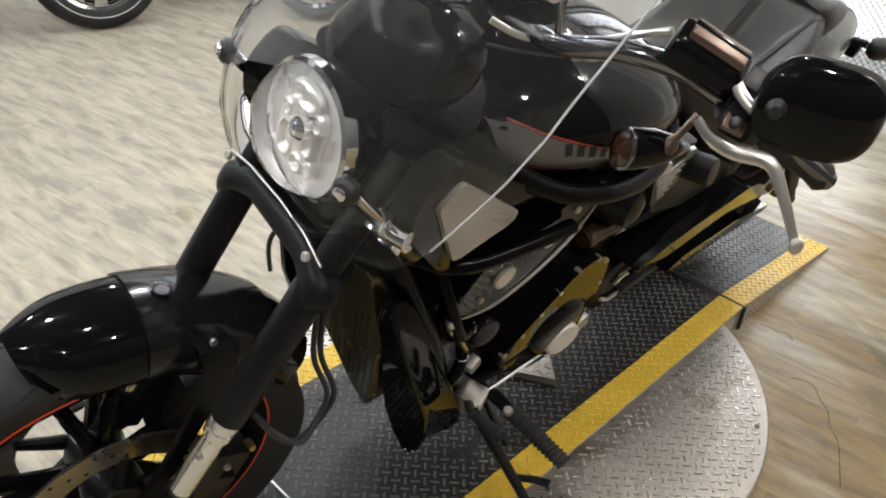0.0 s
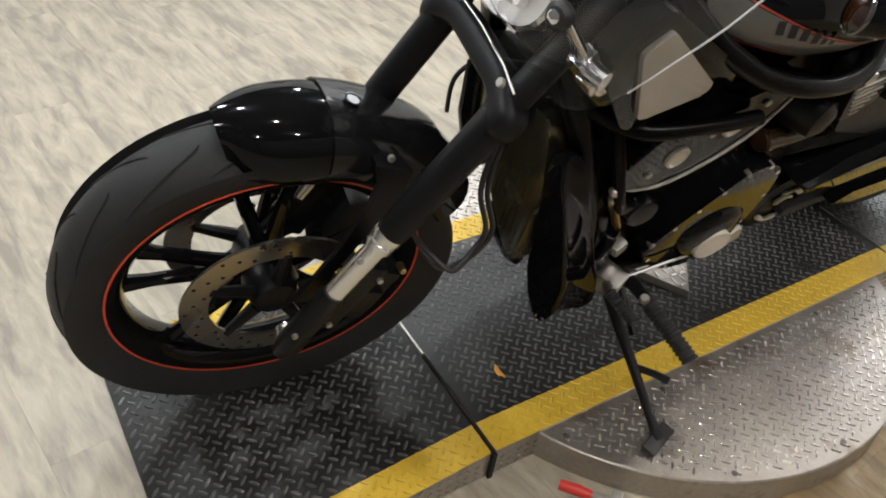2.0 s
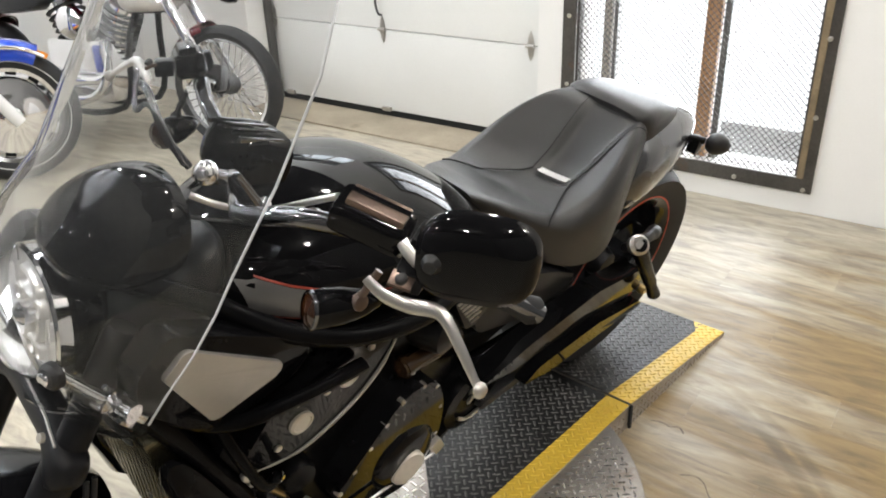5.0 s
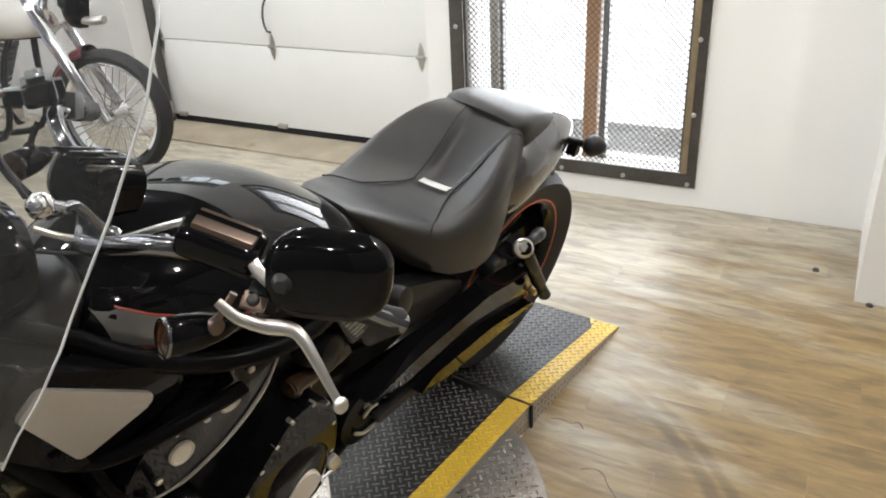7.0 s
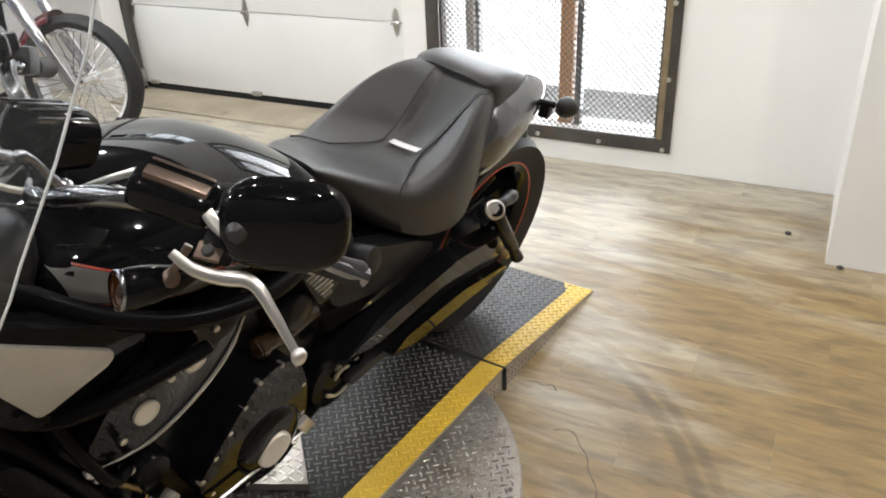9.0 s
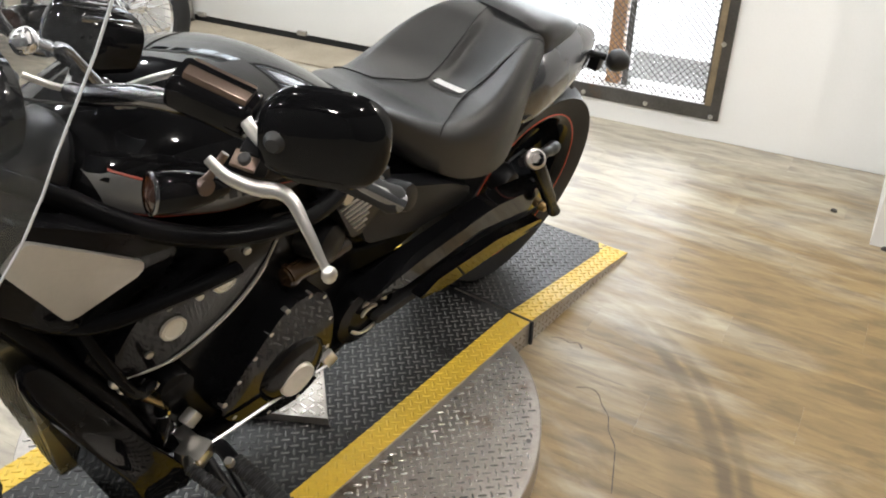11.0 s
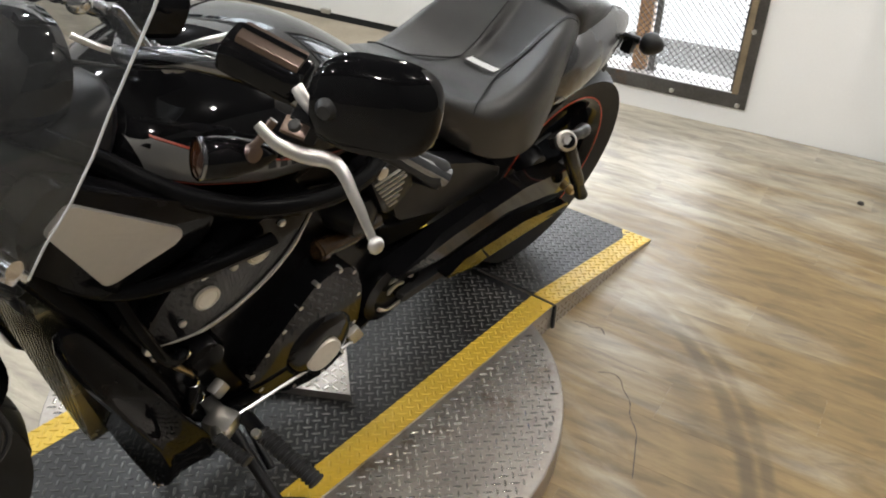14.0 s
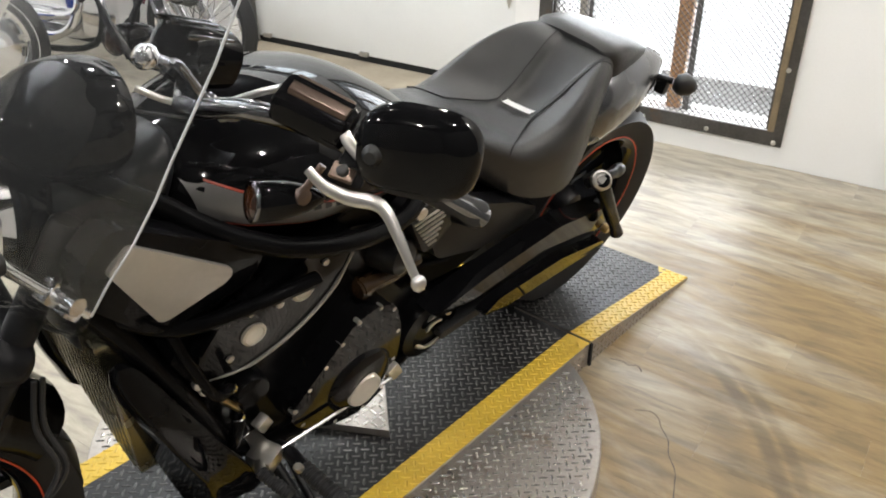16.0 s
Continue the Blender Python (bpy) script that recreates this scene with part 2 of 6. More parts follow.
def rounded(points, radius, steps=5):
    """A polygon with its corners rounded."""
    out = []
    n = len(points)
    for i in range(n):
        a, b, c = (Vector((*points[(i + k) % n], 0)) for k in (-1, 0, 1))
        r = radius if isinstance(radius, (int, float)) else radius[i]
        r = min(r, 0.45 * (a - b).length, 0.45 * (c - b).length)
        p, q = b + (a - b).normalized() * r, b + (c - b).normalized() * r
        for k in range(steps + 1):
            t = k / steps
            v = (1 - t) ** 2 * p + 2 * t * (1 - t) * b + t * t * q
            out.append((v.x, v.y))
    return out


def oval(centre, ux, uy, a, b, power=2.0, count=28, shift=0.0):
    """A closed ring, from round (2) to boxy (4), in the plane of ux and uy."""
    c, ux, uy = Vector(centre), Vector(ux), Vector(uy)
    ring = []
    for k in range(count):
        t = 2 * math.pi * k / count
        x, y = math.cos(t), math.sin(t)
        ring.append(c + ux * a * math.copysign(abs(x) ** (2 / power), x) + uy * b * math.copysign(abs(y) ** (2 / power), y))
    return ring


def bolt(place, axis, radius, height, bm=None, seg=10):
    return lathe([(radius, 0), (radius, height * 0.8), (radius * 0.8, height), (radius * 0.3, height)], place, axis, seg, bm)


def axes(origin, x_axis, y_axis):
    """A pose from an origin and two directions."""
    x = Vector(x_axis).normalized()
    y = Vector(y_axis)
    y = (y - x * y.dot(x)).normalized()
    z = x.cross(y)
    return Matrix((( x.x, y.x, z.x, origin[0]), (x.y, y.y, z.y, origin[1]), (x.z, y.z, z.z, origin[2]), (0, 0, 0, 1)))

# ---- the room ----
def room_wall(name, u0, u1, n0, n1, z0, z1, material=None, label="white painted plain interior wall"):
    ob = finish(name, block((u1 - u0, n1 - n0, z1 - z0), pose((u0 + u1) / 2, (n0 + n1) / 2, (z0 + z1) / 2)), material or wall_paint, smooth=0)
    ob.matrix_world = ROOM
    return tagged(ob, label, "wall", kind="structure")


GRILLE_L, GRILLE_R, GRILLE_LOW, GRILLE_TOP = -1.134, 0.0, 0.089, 2.3
DOOR_L, DOOR_R, DOOR_TOP, RECESS = -3.190, -1.262, 2.82, 0.195
ROOM_L, ROOM_R, ROOM_BACK = -5.2, 3.4, -6.6

room_wall("wall_north_1", GRILLE_R - 0.04, 0.654, 0, 0.25, 0, CEILING)
room_wall("wall_north_2", DOOR_R, GRILLE_L + 0.04, 0, 0.25, 0, CEILING)
room_wall("wall_north_3", GRILLE_L + 0.04, GRILLE_R - 0.04, 0, 0.25, GRILLE_TOP, CEILING)
room_wall("wall_north_4", GRILLE_L + 0.04, GRILLE_R - 0.04, 0, 0.25, -0.02, GRILLE_LOW + 0.03)
room_wall("wall_north_5", DOOR_L, DOOR_R, 0, 0.25, DOOR_TOP, CEILING)
room_wall("wall_north_6", ROOM_L, DOOR_L, 0, 0.25, 0, CEILING)
room_wall("wall_pillar", 0.654, ROOM_R, -0.60, 0.25, 0, CEILING, label="white painted wall that steps into the room")
room_wall("wall_west", ROOM_L - 0.2, ROOM_L, ROOM_BACK, 0.25, 0, CEILING)
# the two walls out of view are darkened so gloss black reflects little
room_wall("wall_east", ROOM_R, ROOM_R + 0.2, ROOM_BACK, 0.25, 0, CEILING, dim_unseen_wall, "unseen interior wall, grey only to keep reflections dark")
room_wall("wall_south", ROOM_L - 0.2, ROOM_R + 0.2, ROOM_BACK - 0.2, ROOM_BACK, 0, CEILING, dim_unseen_wall, "unseen interior wall, grey only to keep reflections dark")
ceiling = room_wall("ceiling", ROOM_L - 0.2, ROOM_R + 0.2, ROOM_BACK - 0.2, 0.25, CEILING, CEILING + 0.1, ceiling_paint, "dark painted flat ceiling")
ceiling["category"] = "ceiling"

# round lamps under the ceiling
lamp_glow = glowing("lamp_glow", (1.0, 0.97, 0.92), 40.0)
for i, u in enumerate((-3.3, -1.9, -0.2, 1.8)):
    for j, n in enumerate((-5.0, -2.9, -0.8)):
        place = ROOM @ Vector((u, n, CEILING))
        lamp = thing("ceiling_lamp", "round white ceiling lamp, switched on", "ceiling lamp", Matrix.Translation(place), "lamps under the ceiling")
        part("housing", lathe([(0.085, 0), (0.085, -0.05), (0.065, -0.06), (0.065, -0.02)], (0, 0, 0), (0, 0, 1), 24), white_paint, lamp)
        part("diffuser", lathe([(0.060, -0.025), (0.060, -0.045), (0.04, -0.052), (0.01, -0.054)], (0, 0, 0), (0, 0, 1), 24), lamp_glow, lamp, "glowing white diffuser")
        spot_lamp(place - Vector((0, 0, 0.17)), LAMP_WATTS * (1.95 if u < -1.0 else 1.0 if u < 1.0 else 2.2), (1.0, 0.95, 0.88) if u > -1.0 else (0.93, 0.97, 1.0))

# ---- garage door in its recess ----
def in_room(ob):
    ob.matrix_world = ROOM
    return ob


door = in_room(thing("door_1", "closed white sectional garage door with bare hinges", "garage door", kind="structure"))
SECTION = 0.462
for k in range(5):
    z0 = 0.045 + SECTION * k
    panel = part("door_panel", block((DOOR_R - DOOR_L - 0.02, 0.045, SECTION - 0.006), pose((DOOR_L + DOOR_R) / 2, RECESS + 0.03, z0 + SECTION / 2), 0.004), door_paint, door, smooth=30)
for k in (5,):
    z0 = 0.045 + SECTION * k
    glazed = part("door_panel", merge(block((DOOR_R - DOOR_L - 0.02, 0.045, 0.10), pose((DOOR_L + DOOR_R) / 2, RECESS + 0.03, z0 + 0.053), 0.004), block((DOOR_R - DOOR_L - 0.02, 0.045, 0.08), pose((DOOR_L + DOOR_R) / 2, RECESS + 0.03, z0 + SECTION - 0.043), 0.004)), door_paint, door, "glazed white door section", 30)
    for i in range(5):
        part("glazing_bar", block((0.07, 0.045, SECTION - 0.17), pose(DOOR_L + 0.045 + (DOOR_R - DOOR_L - 0.09) * i / 4, RECESS + 0.03, z0 + 0.225), 0.004), door_paint, glazed, smooth=30)
    for i in range(4):
        glass = part("pane", block(((DOOR_R - DOOR_L - 0.09) / 4 - 0.07, 0.006, SECTION - 0.17), pose(DOOR_L + 0.045 + (DOOR_R - DOOR_L - 0.09) * (i + 0.5) / 4, RECESS + 0.03, z0 + 0.225)), clear_lens, glazed, "clear window pane", 0)
        glass.visible_shadow = False
part("bottom_seal", block((DOOR_R - DOOR_L - 0.03, 0.04, 0.045), pose((DOOR_L + DOOR_R) / 2, RECESS + 0.032, 0.024), 0.006), dark_joint, door, "black rubber bottom seal")
for k in (1, 2, 3, 4, 5):
    z = 0.045 + SECTION * k
    for u in (-1.408, -2.334, DOOR_L + 0.03):
        hinge = part("hinge", plate([(-0.02, 0.0), (-0.012, 0.045), (0, 0.075), (0.012, 0.045), (0.02, 0.0), (0.012, -0.045), (0, -0.075), (-0.012, -0.045)], 0.004, axes((u, RECESS + 0.004, z), (1, 0, 0), (0, 0, 1)), 0.001), cast_metal, door, "bare zinc hinge")
        part("knuckle", tube([(u - 0.022, RECESS - 0.006, z), (u + 0.022, RECESS - 0.006, z)], 0.009, 10), cast_metal, hinge)
pull = part("pull_handle", tube(spline([(-2.334, RECESS, 0.585), (-2.334, RECESS - 0.03, 0.60), (-2.339, RECESS - 0.04, 0.66), (-2.334, RECESS - 0.03, 0.73), (-2.334, RECESS, 0.76)], 5), 0.006, 8), raw_steel, door, "dark steel pull handle")
for u in (-2.334, DOOR_L + 0.10):
    part("seal_clip", block((0.06, 0.02, 0.025), pose(u, RECESS - 0.004, 0.058), 0.004), cast_metal, door)
for u, sign in ((DOOR_L, 1), (DOOR_R, -1)):
    track = in_room(thing("door_track", "bare zinc garage door track beside the door", "door track", group="garage door tracks"))
    part("rail", block((0.03, 0.05, DOOR_TOP), pose(u + sign * 0.012, RECESS - 0.03, DOOR_TOP / 2), 0.004), raw_steel if sign > 0 else wall_paint, track)
    part("foot_bracket", block((0.05, 0.04, 0.10), pose(u + sign * 0.02, RECESS - 0.035, 0.085), 0.004), cast_metal, track)
sill = in_room(finish("door_sill", block((DOOR_R - DOOR_L, 0.34, 0.012), pose((DOOR_L + DOOR_R) / 2, 0.07, 0.0055)), concrete, smooth=0))
tagged(sill, "worn bare concrete strip before the garage door", "sill", kind="structure")

# ---- grille over the glazed opening ----
grille = in_room(thing("window_1", "dark steel security grille over a tall window", "window grille", kind="structure"))
FW = 0.062
mid_u, mid_z = (GRILLE_L + GRILLE_R) / 2, (GRILLE_LOW + GRILLE_TOP) / 2
for name, w, h, u, z in (("rail", GRILLE_R - GRILLE_L, FW, mid_u, GRILLE_LOW + FW / 2), ("rail", GRILLE_R - GRILLE_L, FW, mid_u, GRILLE_TOP - FW / 2), ("stile", FW, GRILLE_TOP - GRILLE_LOW - 2 * FW, GRILLE_L + FW / 2, mid_z), ("stile", FW, GRILLE_TOP - GRILLE_LOW - 2 * FW, GRILLE_R - FW / 2, mid_z)):
    part(name, block((w, 0.012, h), pose(u, -0.007, z), 0.002), raw_steel, grille)
for side_u in (GRILLE_L + FW + 0.006, GRILLE_R - FW - 0.006):
    part("angle", block((0.012, 0.045, GRILLE_TOP - GRILLE_LOW - 2 * FW), pose(side_u, 0.024, mid_z), 0.002), raw_steel, grille)
part("post", block((0.026, 0.005, GRILLE_TOP - GRILLE_LOW - 2 * FW), pose(GRILLE_R - FW + 0.012, -0.0158, mid_z), 0.0015), surface("weathered_brown_wood", (0.20, 0.15, 0.09), 0.65, vary=0.4, scale=9), grille, "weathered brown wooden strip")
for u in (GRILLE_L + FW / 2, GRILLE_R - FW / 2):
    for k in range(8):
        part("bolt", bolt((u, -0.013, GRILLE_LOW + 0.015 + 0.305 * k), (0, -1, 0), 0.010, 0.006), cast_metal, grille, "bright bolt head")
for k in range(1, 4):
    part("bolt", bolt((GRILLE_R - 0.026 - k * 0.282, -0.013, GRILLE_LOW + 0.02), (0, -1, 0), 0.010, 0.006), cast_metal, grille, "bright bolt head")
# expanded metal: wide diamonds
cell_w, cell_h = 0.0265, 0.0135
verts, faces = [], []
cols = int((GRILLE_R - GRILLE_L - 2 * FW) / cell_w)
rows = int((GRILLE_TOP - GRILLE_LOW - 2 * FW) / cell_h)
x_start, z_start = GRILLE_L + FW, GRILLE_LOW + FW
for r in range(rows):
    for c in range(cols * 2):
        x0, x1 = x_start + c * cell_w / 2, x_start + (c + 1) * cell_w / 2
        up = (c + r) % 2
        za, zb = z_start + (r + (0 if up else 1)) * cell_h / 1, z_start + (r + (1 if up else 0)) * cell_h / 1
        n = len(verts)
        for x, z in ((x0, za), (x1, zb)):
            verts += [(x, 0.004, z - 0.0019), (x, 0.004, z + 0.0019), (x, 0.007, z + 0.0019), (x, 0.007, z - 0.0019)]
        faces += [(n, n + 4, n + 5, n + 1), (n + 1, n + 5, n + 6, n + 2), (n + 2, n + 6, n + 7, n + 3), (n + 3, n + 7, n + 4, n)]
mesh = bpy.data.meshes.new("expanded_mesh")
mesh.from_pydata(verts, [], faces)
mesh.materials.append(raw_steel)
netting = new("expanded_mesh", mesh)
netting.parent = grille
tagged(netting, "expanded steel mesh of small diamonds", kind="stuff")
pane = part("pane", block((GRILLE_R - GRILLE_L - 0.09, 0.006, GRILLE_TOP - GRILLE_LOW - 0.08), pose(mid_u, 0.20, mid_z)), clear_lens, grille, "clear window glass", 0)
pane.visible_shadow = False
for u, w, material in ((-0.515, 0.06, brown_wood), (-0.456, 0.028, raw_steel), (-0.945, 0.018, raw_steel), (-0.985, 0.035, surface("weathered_post", (0.35, 0.31, 0.26), 0.7))):
    part("mullion", block((w, 0.05, GRILLE_TOP - GRILLE_LOW - 0.05), pose(u, 0.16, mid_z), 0.003), material, grille, "brown window post" if material is brown_wood else "")

# outside: pale paving and bright overcast sky
paving = in_room(finish("ground", block((30, 0.8, 0.1), pose(0, 0.66, -0.06)), surface("grey_yard_paving", (0.30, 0.30, 0.29), 0.8, vary=0.3, scale=6), smooth=0))
tagged(paving, "grey concrete paving outside the window", "ground", kind="structure")
# no yard is modelled: this sheet glows in place of daylight off it
yard = in_room(finish("backdrop_1", block((30, 0.05, 1.75), pose(0, 1.09, 0.66)), glowing("yard_daylight_glow", (0.96, 0.98, 1.0), YARD_GLOW), smooth=0))
tagged(yard, "glowing sheet in place of the daylit yard outside the window", "backdrop", kind="structure")
backdrop = in_room(finish("backdrop_2", block((30, 0.05, 6.0), pose(0, 1.09, 4.54)), glowing("bright_daylight", (0.93, 0.97, 1.0), SKY_GLOW), smooth=0))
tagged(backdrop, "overexposed white daylight outside", "sky", kind="structure")
area_light("door_daylight", ROOM @ pose((DOOR_L + DOOR_R) / 2, RECESS + 0.12, 2.57, -90, 0, 0), 1.6, 0.40, DOOR_WATTS, (0.82, 0.92, 1.0))
area_light("window_daylight", ROOM @ pose(mid_u, 0.24, 1.15, -90, 0, 0), 0.9, 2.0, WINDOW_WATTS, (0.92, 0.96, 1.0))

# ---- the turntable and the ramp platform ----
PLAT_L, PLAT_R, STRIPE, PLAT_H = -0.258, 0.340, 0.068, 0.0744
SEAM_F, SEAM_R, RAMP_F, RAMP_R = 0.268, 1.515, -0.290, 2.097
DISC_C, DISC_R = (0.066, 0.893), 0.59


def treads(bm, inside, height, x0, x1, y0, y1, turn=45.0, pitch=0.0195):
    """Low lozenge bars, crosswise by turns, where inside(x, y) holds."""
    c, s = math.cos(radians(turn)), math.sin(radians(turn))
    reach = int(3.2 / pitch)
    mx, my = (x0 + x1) / 2, (y0 + y1) / 2
    for i in range(-reach, reach):
        for j in range(-reach, reach):
            gx, gy = i * pitch, j * pitch
            x, y = mx + c * gx - s * gy, my + s * gx + c * gy
            if not (x0 < x < x1 and y0 < y < y1 and inside(x, y)):
                continue
            a = radians(turn) + (math.pi / 2 if (i + j) % 2 else 0)
            lx, ly = math.cos(a), math.sin(a)
            h = height(x, y)
            length, width = pitch * 0.58, 0.0030
            ends = [(-1, 0), (-0.55, -1), (0.55, -1), (1, 0), (0.55, 1), (-0.55, 1)]
            low = [bm.verts.new((x + lx * e * length - ly * f * width, y + ly * e * length + lx * f * width, height(x + lx * e * length - ly * f * width, y + ly * e * length + lx * f * width))) for e, f in ends]
            top = [bm.verts.new((x + 0.72 * lx * e * length - 0.45 * ly * f * width, y + 0.72 * ly * e * length + 0.45 * lx * f * width, h + 0.0019)) for e, f in ends]
            bm.faces.new(top)
            for k in range(6):
                m = (k + 1) % 6
                bm.faces.new((low[k], low[m], top[m], top[k]))
    return bm


turntable = thing("turntable", "round aluminium tread plate turntable flush with the ramp", "turntable", kind="")
disc = bmesh.new()
lathe([(DISC_R - 0.004, 0), (DISC_R, 0.004), (DISC_R, PLAT_H - 0.006), (DISC_R - 0.003, PLAT_H - 0.003), (0.02, PLAT_H - 0.003)], (*DISC_C, 0), (0, 0, 1), 96, disc)
part("disc", disc, bright_plate, turntable, smooth=30)
off_platform = lambda x, y: math.hypot(x - DISC_C[0], y - DISC_C[1]) < DISC_R - 0.018 and not (PLAT_L - 0.01 < x < PLAT_R + 0.01)
tagged(part("tread", treads(bmesh.new(), off_platform, lambda x, y: PLAT_H - 0.003, -0.62, 0.68, 0.25, 1.6), worn_plate, turntable, smooth=0), kind="stuff")
for x, y in ((0.370, 0.411), (0.369, 0.661), (0.363, 1.150), (0.573, 1.140), (0.580, 0.646), (0.630, 0.90), (0.366, 0.91)):
    part("bolt", bolt((x, y, PLAT_H - 0.003), (0, 0, 1), 0.006, 0.003), raw_steel, turntable, "dark bolt head")


def ramp_height(y):
    if y < SEAM_F:
        return 0.008 + (PLAT_H - 0.008) * (y - RAMP_F) / (SEAM_F - RAMP_F)
    if y > SEAM_R:
        return 0.008 + (PLAT_H - 0.008) * (RAMP_R - y) / (RAMP_R - SEAM_R)
    return PLAT_H


def slab(outline, drop=0.0, lift=0.0):
    """A solid from the floor up to the ramp's surface, over an outline."""
    bm = bmesh.new()
    low = [bm.verts.new((x, y, 0.0005)) for x, y in outline]
    top = [bm.verts.new((x, y, ramp_height(y) + lift)) for x, y in outline]
    bm.faces.new(top)
    bm.faces.new(list(reversed(low)))
    for i in range(len(low)):
        j = (i + 1) % len(low)
        bm.faces.new((low[i], low[j], top[j], top[i]))
    return bm


def coat(outline, lift):
    """A thin painted skin on the ramp's surface."""
    bm = bmesh.new()
    low = [bm.verts.new((x, y, ramp_height(y) + lift - 0.001)) for x, y in outline]
    top = [bm.verts.new((x, y, ramp_height(y) + lift)) for x, y in outline]
    bm.faces.new(top)
    for i in range(len(low)):
        j = (i + 1) % len(low)
        bm.faces.new((low[i], low[j], top[j], top[i]))
    return bm


def ramp_section(name, label, y0, y1, front_cut=0.0, rear_cut=0.0):
    piece = thing(name, label, "ramp")
    edge = [(PLAT_L, y0), (PLAT_R, y0), (PLAT_R, y1), (PLAT_L, y1)]
    part("plate", slab(edge), bright_plate, piece, "bare aluminium tread plate side", smooth=0)
    il, ir = PLAT_L + STRIPE, PLAT_R - STRIPE
    ends = {}
    part("deck", coat([(il, y0), (ir, y0), (ir, y1), (il, y1)], 0.0018), black_plate, piece, "worn black painted tread plate", smooth=0)
    part("stripe", coat([(ir, y0), (PLAT_R, y0), (PLAT_R, y1), (ir - 0.6 * rear_cut, y1), (ir, y1 - rear_cut)], 0.0024), yellow_paint, piece, "yellow painted edge stripe", smooth=0)
    part("stripe", coat([(PLAT_L, y0), (il, y0), (il, y1 - rear_cut), (il + 0.6 * rear_cut, y1), (PLAT_L, y1)], 0.0024), yellow_paint, piece, "yellow painted edge stripe", smooth=0)
    surface_at = lambda x, y: ramp_height(y) + 0.0018
    tagged(part("deck_tread", treads(bmesh.new(), lambda x, y: True, surface_at, il + 0.006, ir - 0.006, y0 + 0.012, y1 - 0.012), worn_tread, piece, smooth=0), kind="stuff")
    bars = bmesh.new()
    for x0, x1 in ((PLAT_L, il), (ir, PLAT_R)):
        treads(bars, lambda x, y: True, lambda x, y: ramp_height(y) + 0.0024, x0 + 0.006, x1 - 0.006, y0 + 0.012, y1 - 0.012)
    tagged(part("stripe_tread", bars, yellow_paint, piece, smooth=0), kind="stuff")
    side_bars = bmesh.new()
    count = int((y1 - y0) / 0.0195)
    for i in range(1, count):
        y = y0 + 0.0195 * i
        for k in range(3):
            z = 0.010 + 0.019 * k
            if z + 0.008 < ramp_height(y):
                block((0.0018, 0.012, 0.0032), pose(PLAT_R + 0.0009, y, z, 45 if (i + k) % 2 else -45, 0, 0), 0, side_bars)
    tagged(part("side_tread", side_bars, worn_plate, piece, smooth=0), kind="stuff")
    return piece


ramp_section("platform_deck", "black and yellow tread plate deck across the turntable", SEAM_F + 0.005, SEAM_R - 0.005)
ramp_section("front_ramp", "black and yellow tread plate ramp sloping to the floor", RAMP_F, SEAM_F - 0.005)
ramp_section("rear_ramp", "black and yellow tread plate ramp sloping to the floor", SEAM_R + 0.005, RAMP_R, rear_cut=0.06)

for y in (SEAM_F, SEAM_R):
    joint = thing("ramp_joint", "black gap strip between the ramp sections", "joint strip", group="ramp joints")
    part("strip", block((PLAT_R - PLAT_L + 0.004, 0.012, 0.055), pose((PLAT_L + PLAT_R) / 2, y, 0.0375), 0.001), dark_joint, joint, smooth=0)
    part("hinge_rod", tube([(PLAT_L + 0.02, y, PLAT_H + 0.001), (PLAT_L + 0.34, y, PLAT_H + 0.001)], 0.0042, 10), cast_metal if y == SEAM_F else dark_joint, joint, "bright hinge rod")
    part("strap", block((0.006, 0.010, PLAT_H), pose(PLAT_R + 0.004, y, PLAT_H / 2), 0.001), dark_joint, joint)

# ---- the motorcycle on the platform ----
# own axes: x to the bike's left, y to its rear, z up; it leans on its side stand
BIKE = pose(-0.0676, -0.0221, 0.0579, 0.43, 15.93, -1.96)
bike = thing("motorcycle", "black cruiser motorcycle with small windscreen, leaning on its side stand", "motorcycle", BIKE)
RAKE = radians(28)
FORK = Vector((0, math.sin(RAKE), math.cos(RAKE)))
AXLE = Vector((0, 0, 0.325))
STEER = Matrix.Translation((0, 0.06, 0.325)) @ Matrix.Rotation(radians(-6.0), 4, FORK) @ Matrix.Translation((0, -0.06, -0.325))


def steered(name, bm, material, parent=bike, label="", smooth=38):
    bm.transform(STEER)
    return part(name, bm, material, parent, label, smooth)


# the bars were laid out on axes of their own; this carries them over
BARS = STEER.inverted() @ Matrix(((0.6650, 0.0702, -0.1148, 0.2007), (0.1356, 0.7964, 0.0366, -0.1121), (-0.0658, 0.1325, 0.7895, 0.2494), (0, 0, 0, 1)))


def mirrored(bm):
    """The same on the bike's right side."""
    bm2 = bm.copy()
    bm2.transform(Matrix.Diagonal((-1, 1, 1, 1)))
    return bm2


def shifted(bm, by):
    bm.transform(Matrix.Translation(by))
    return bm


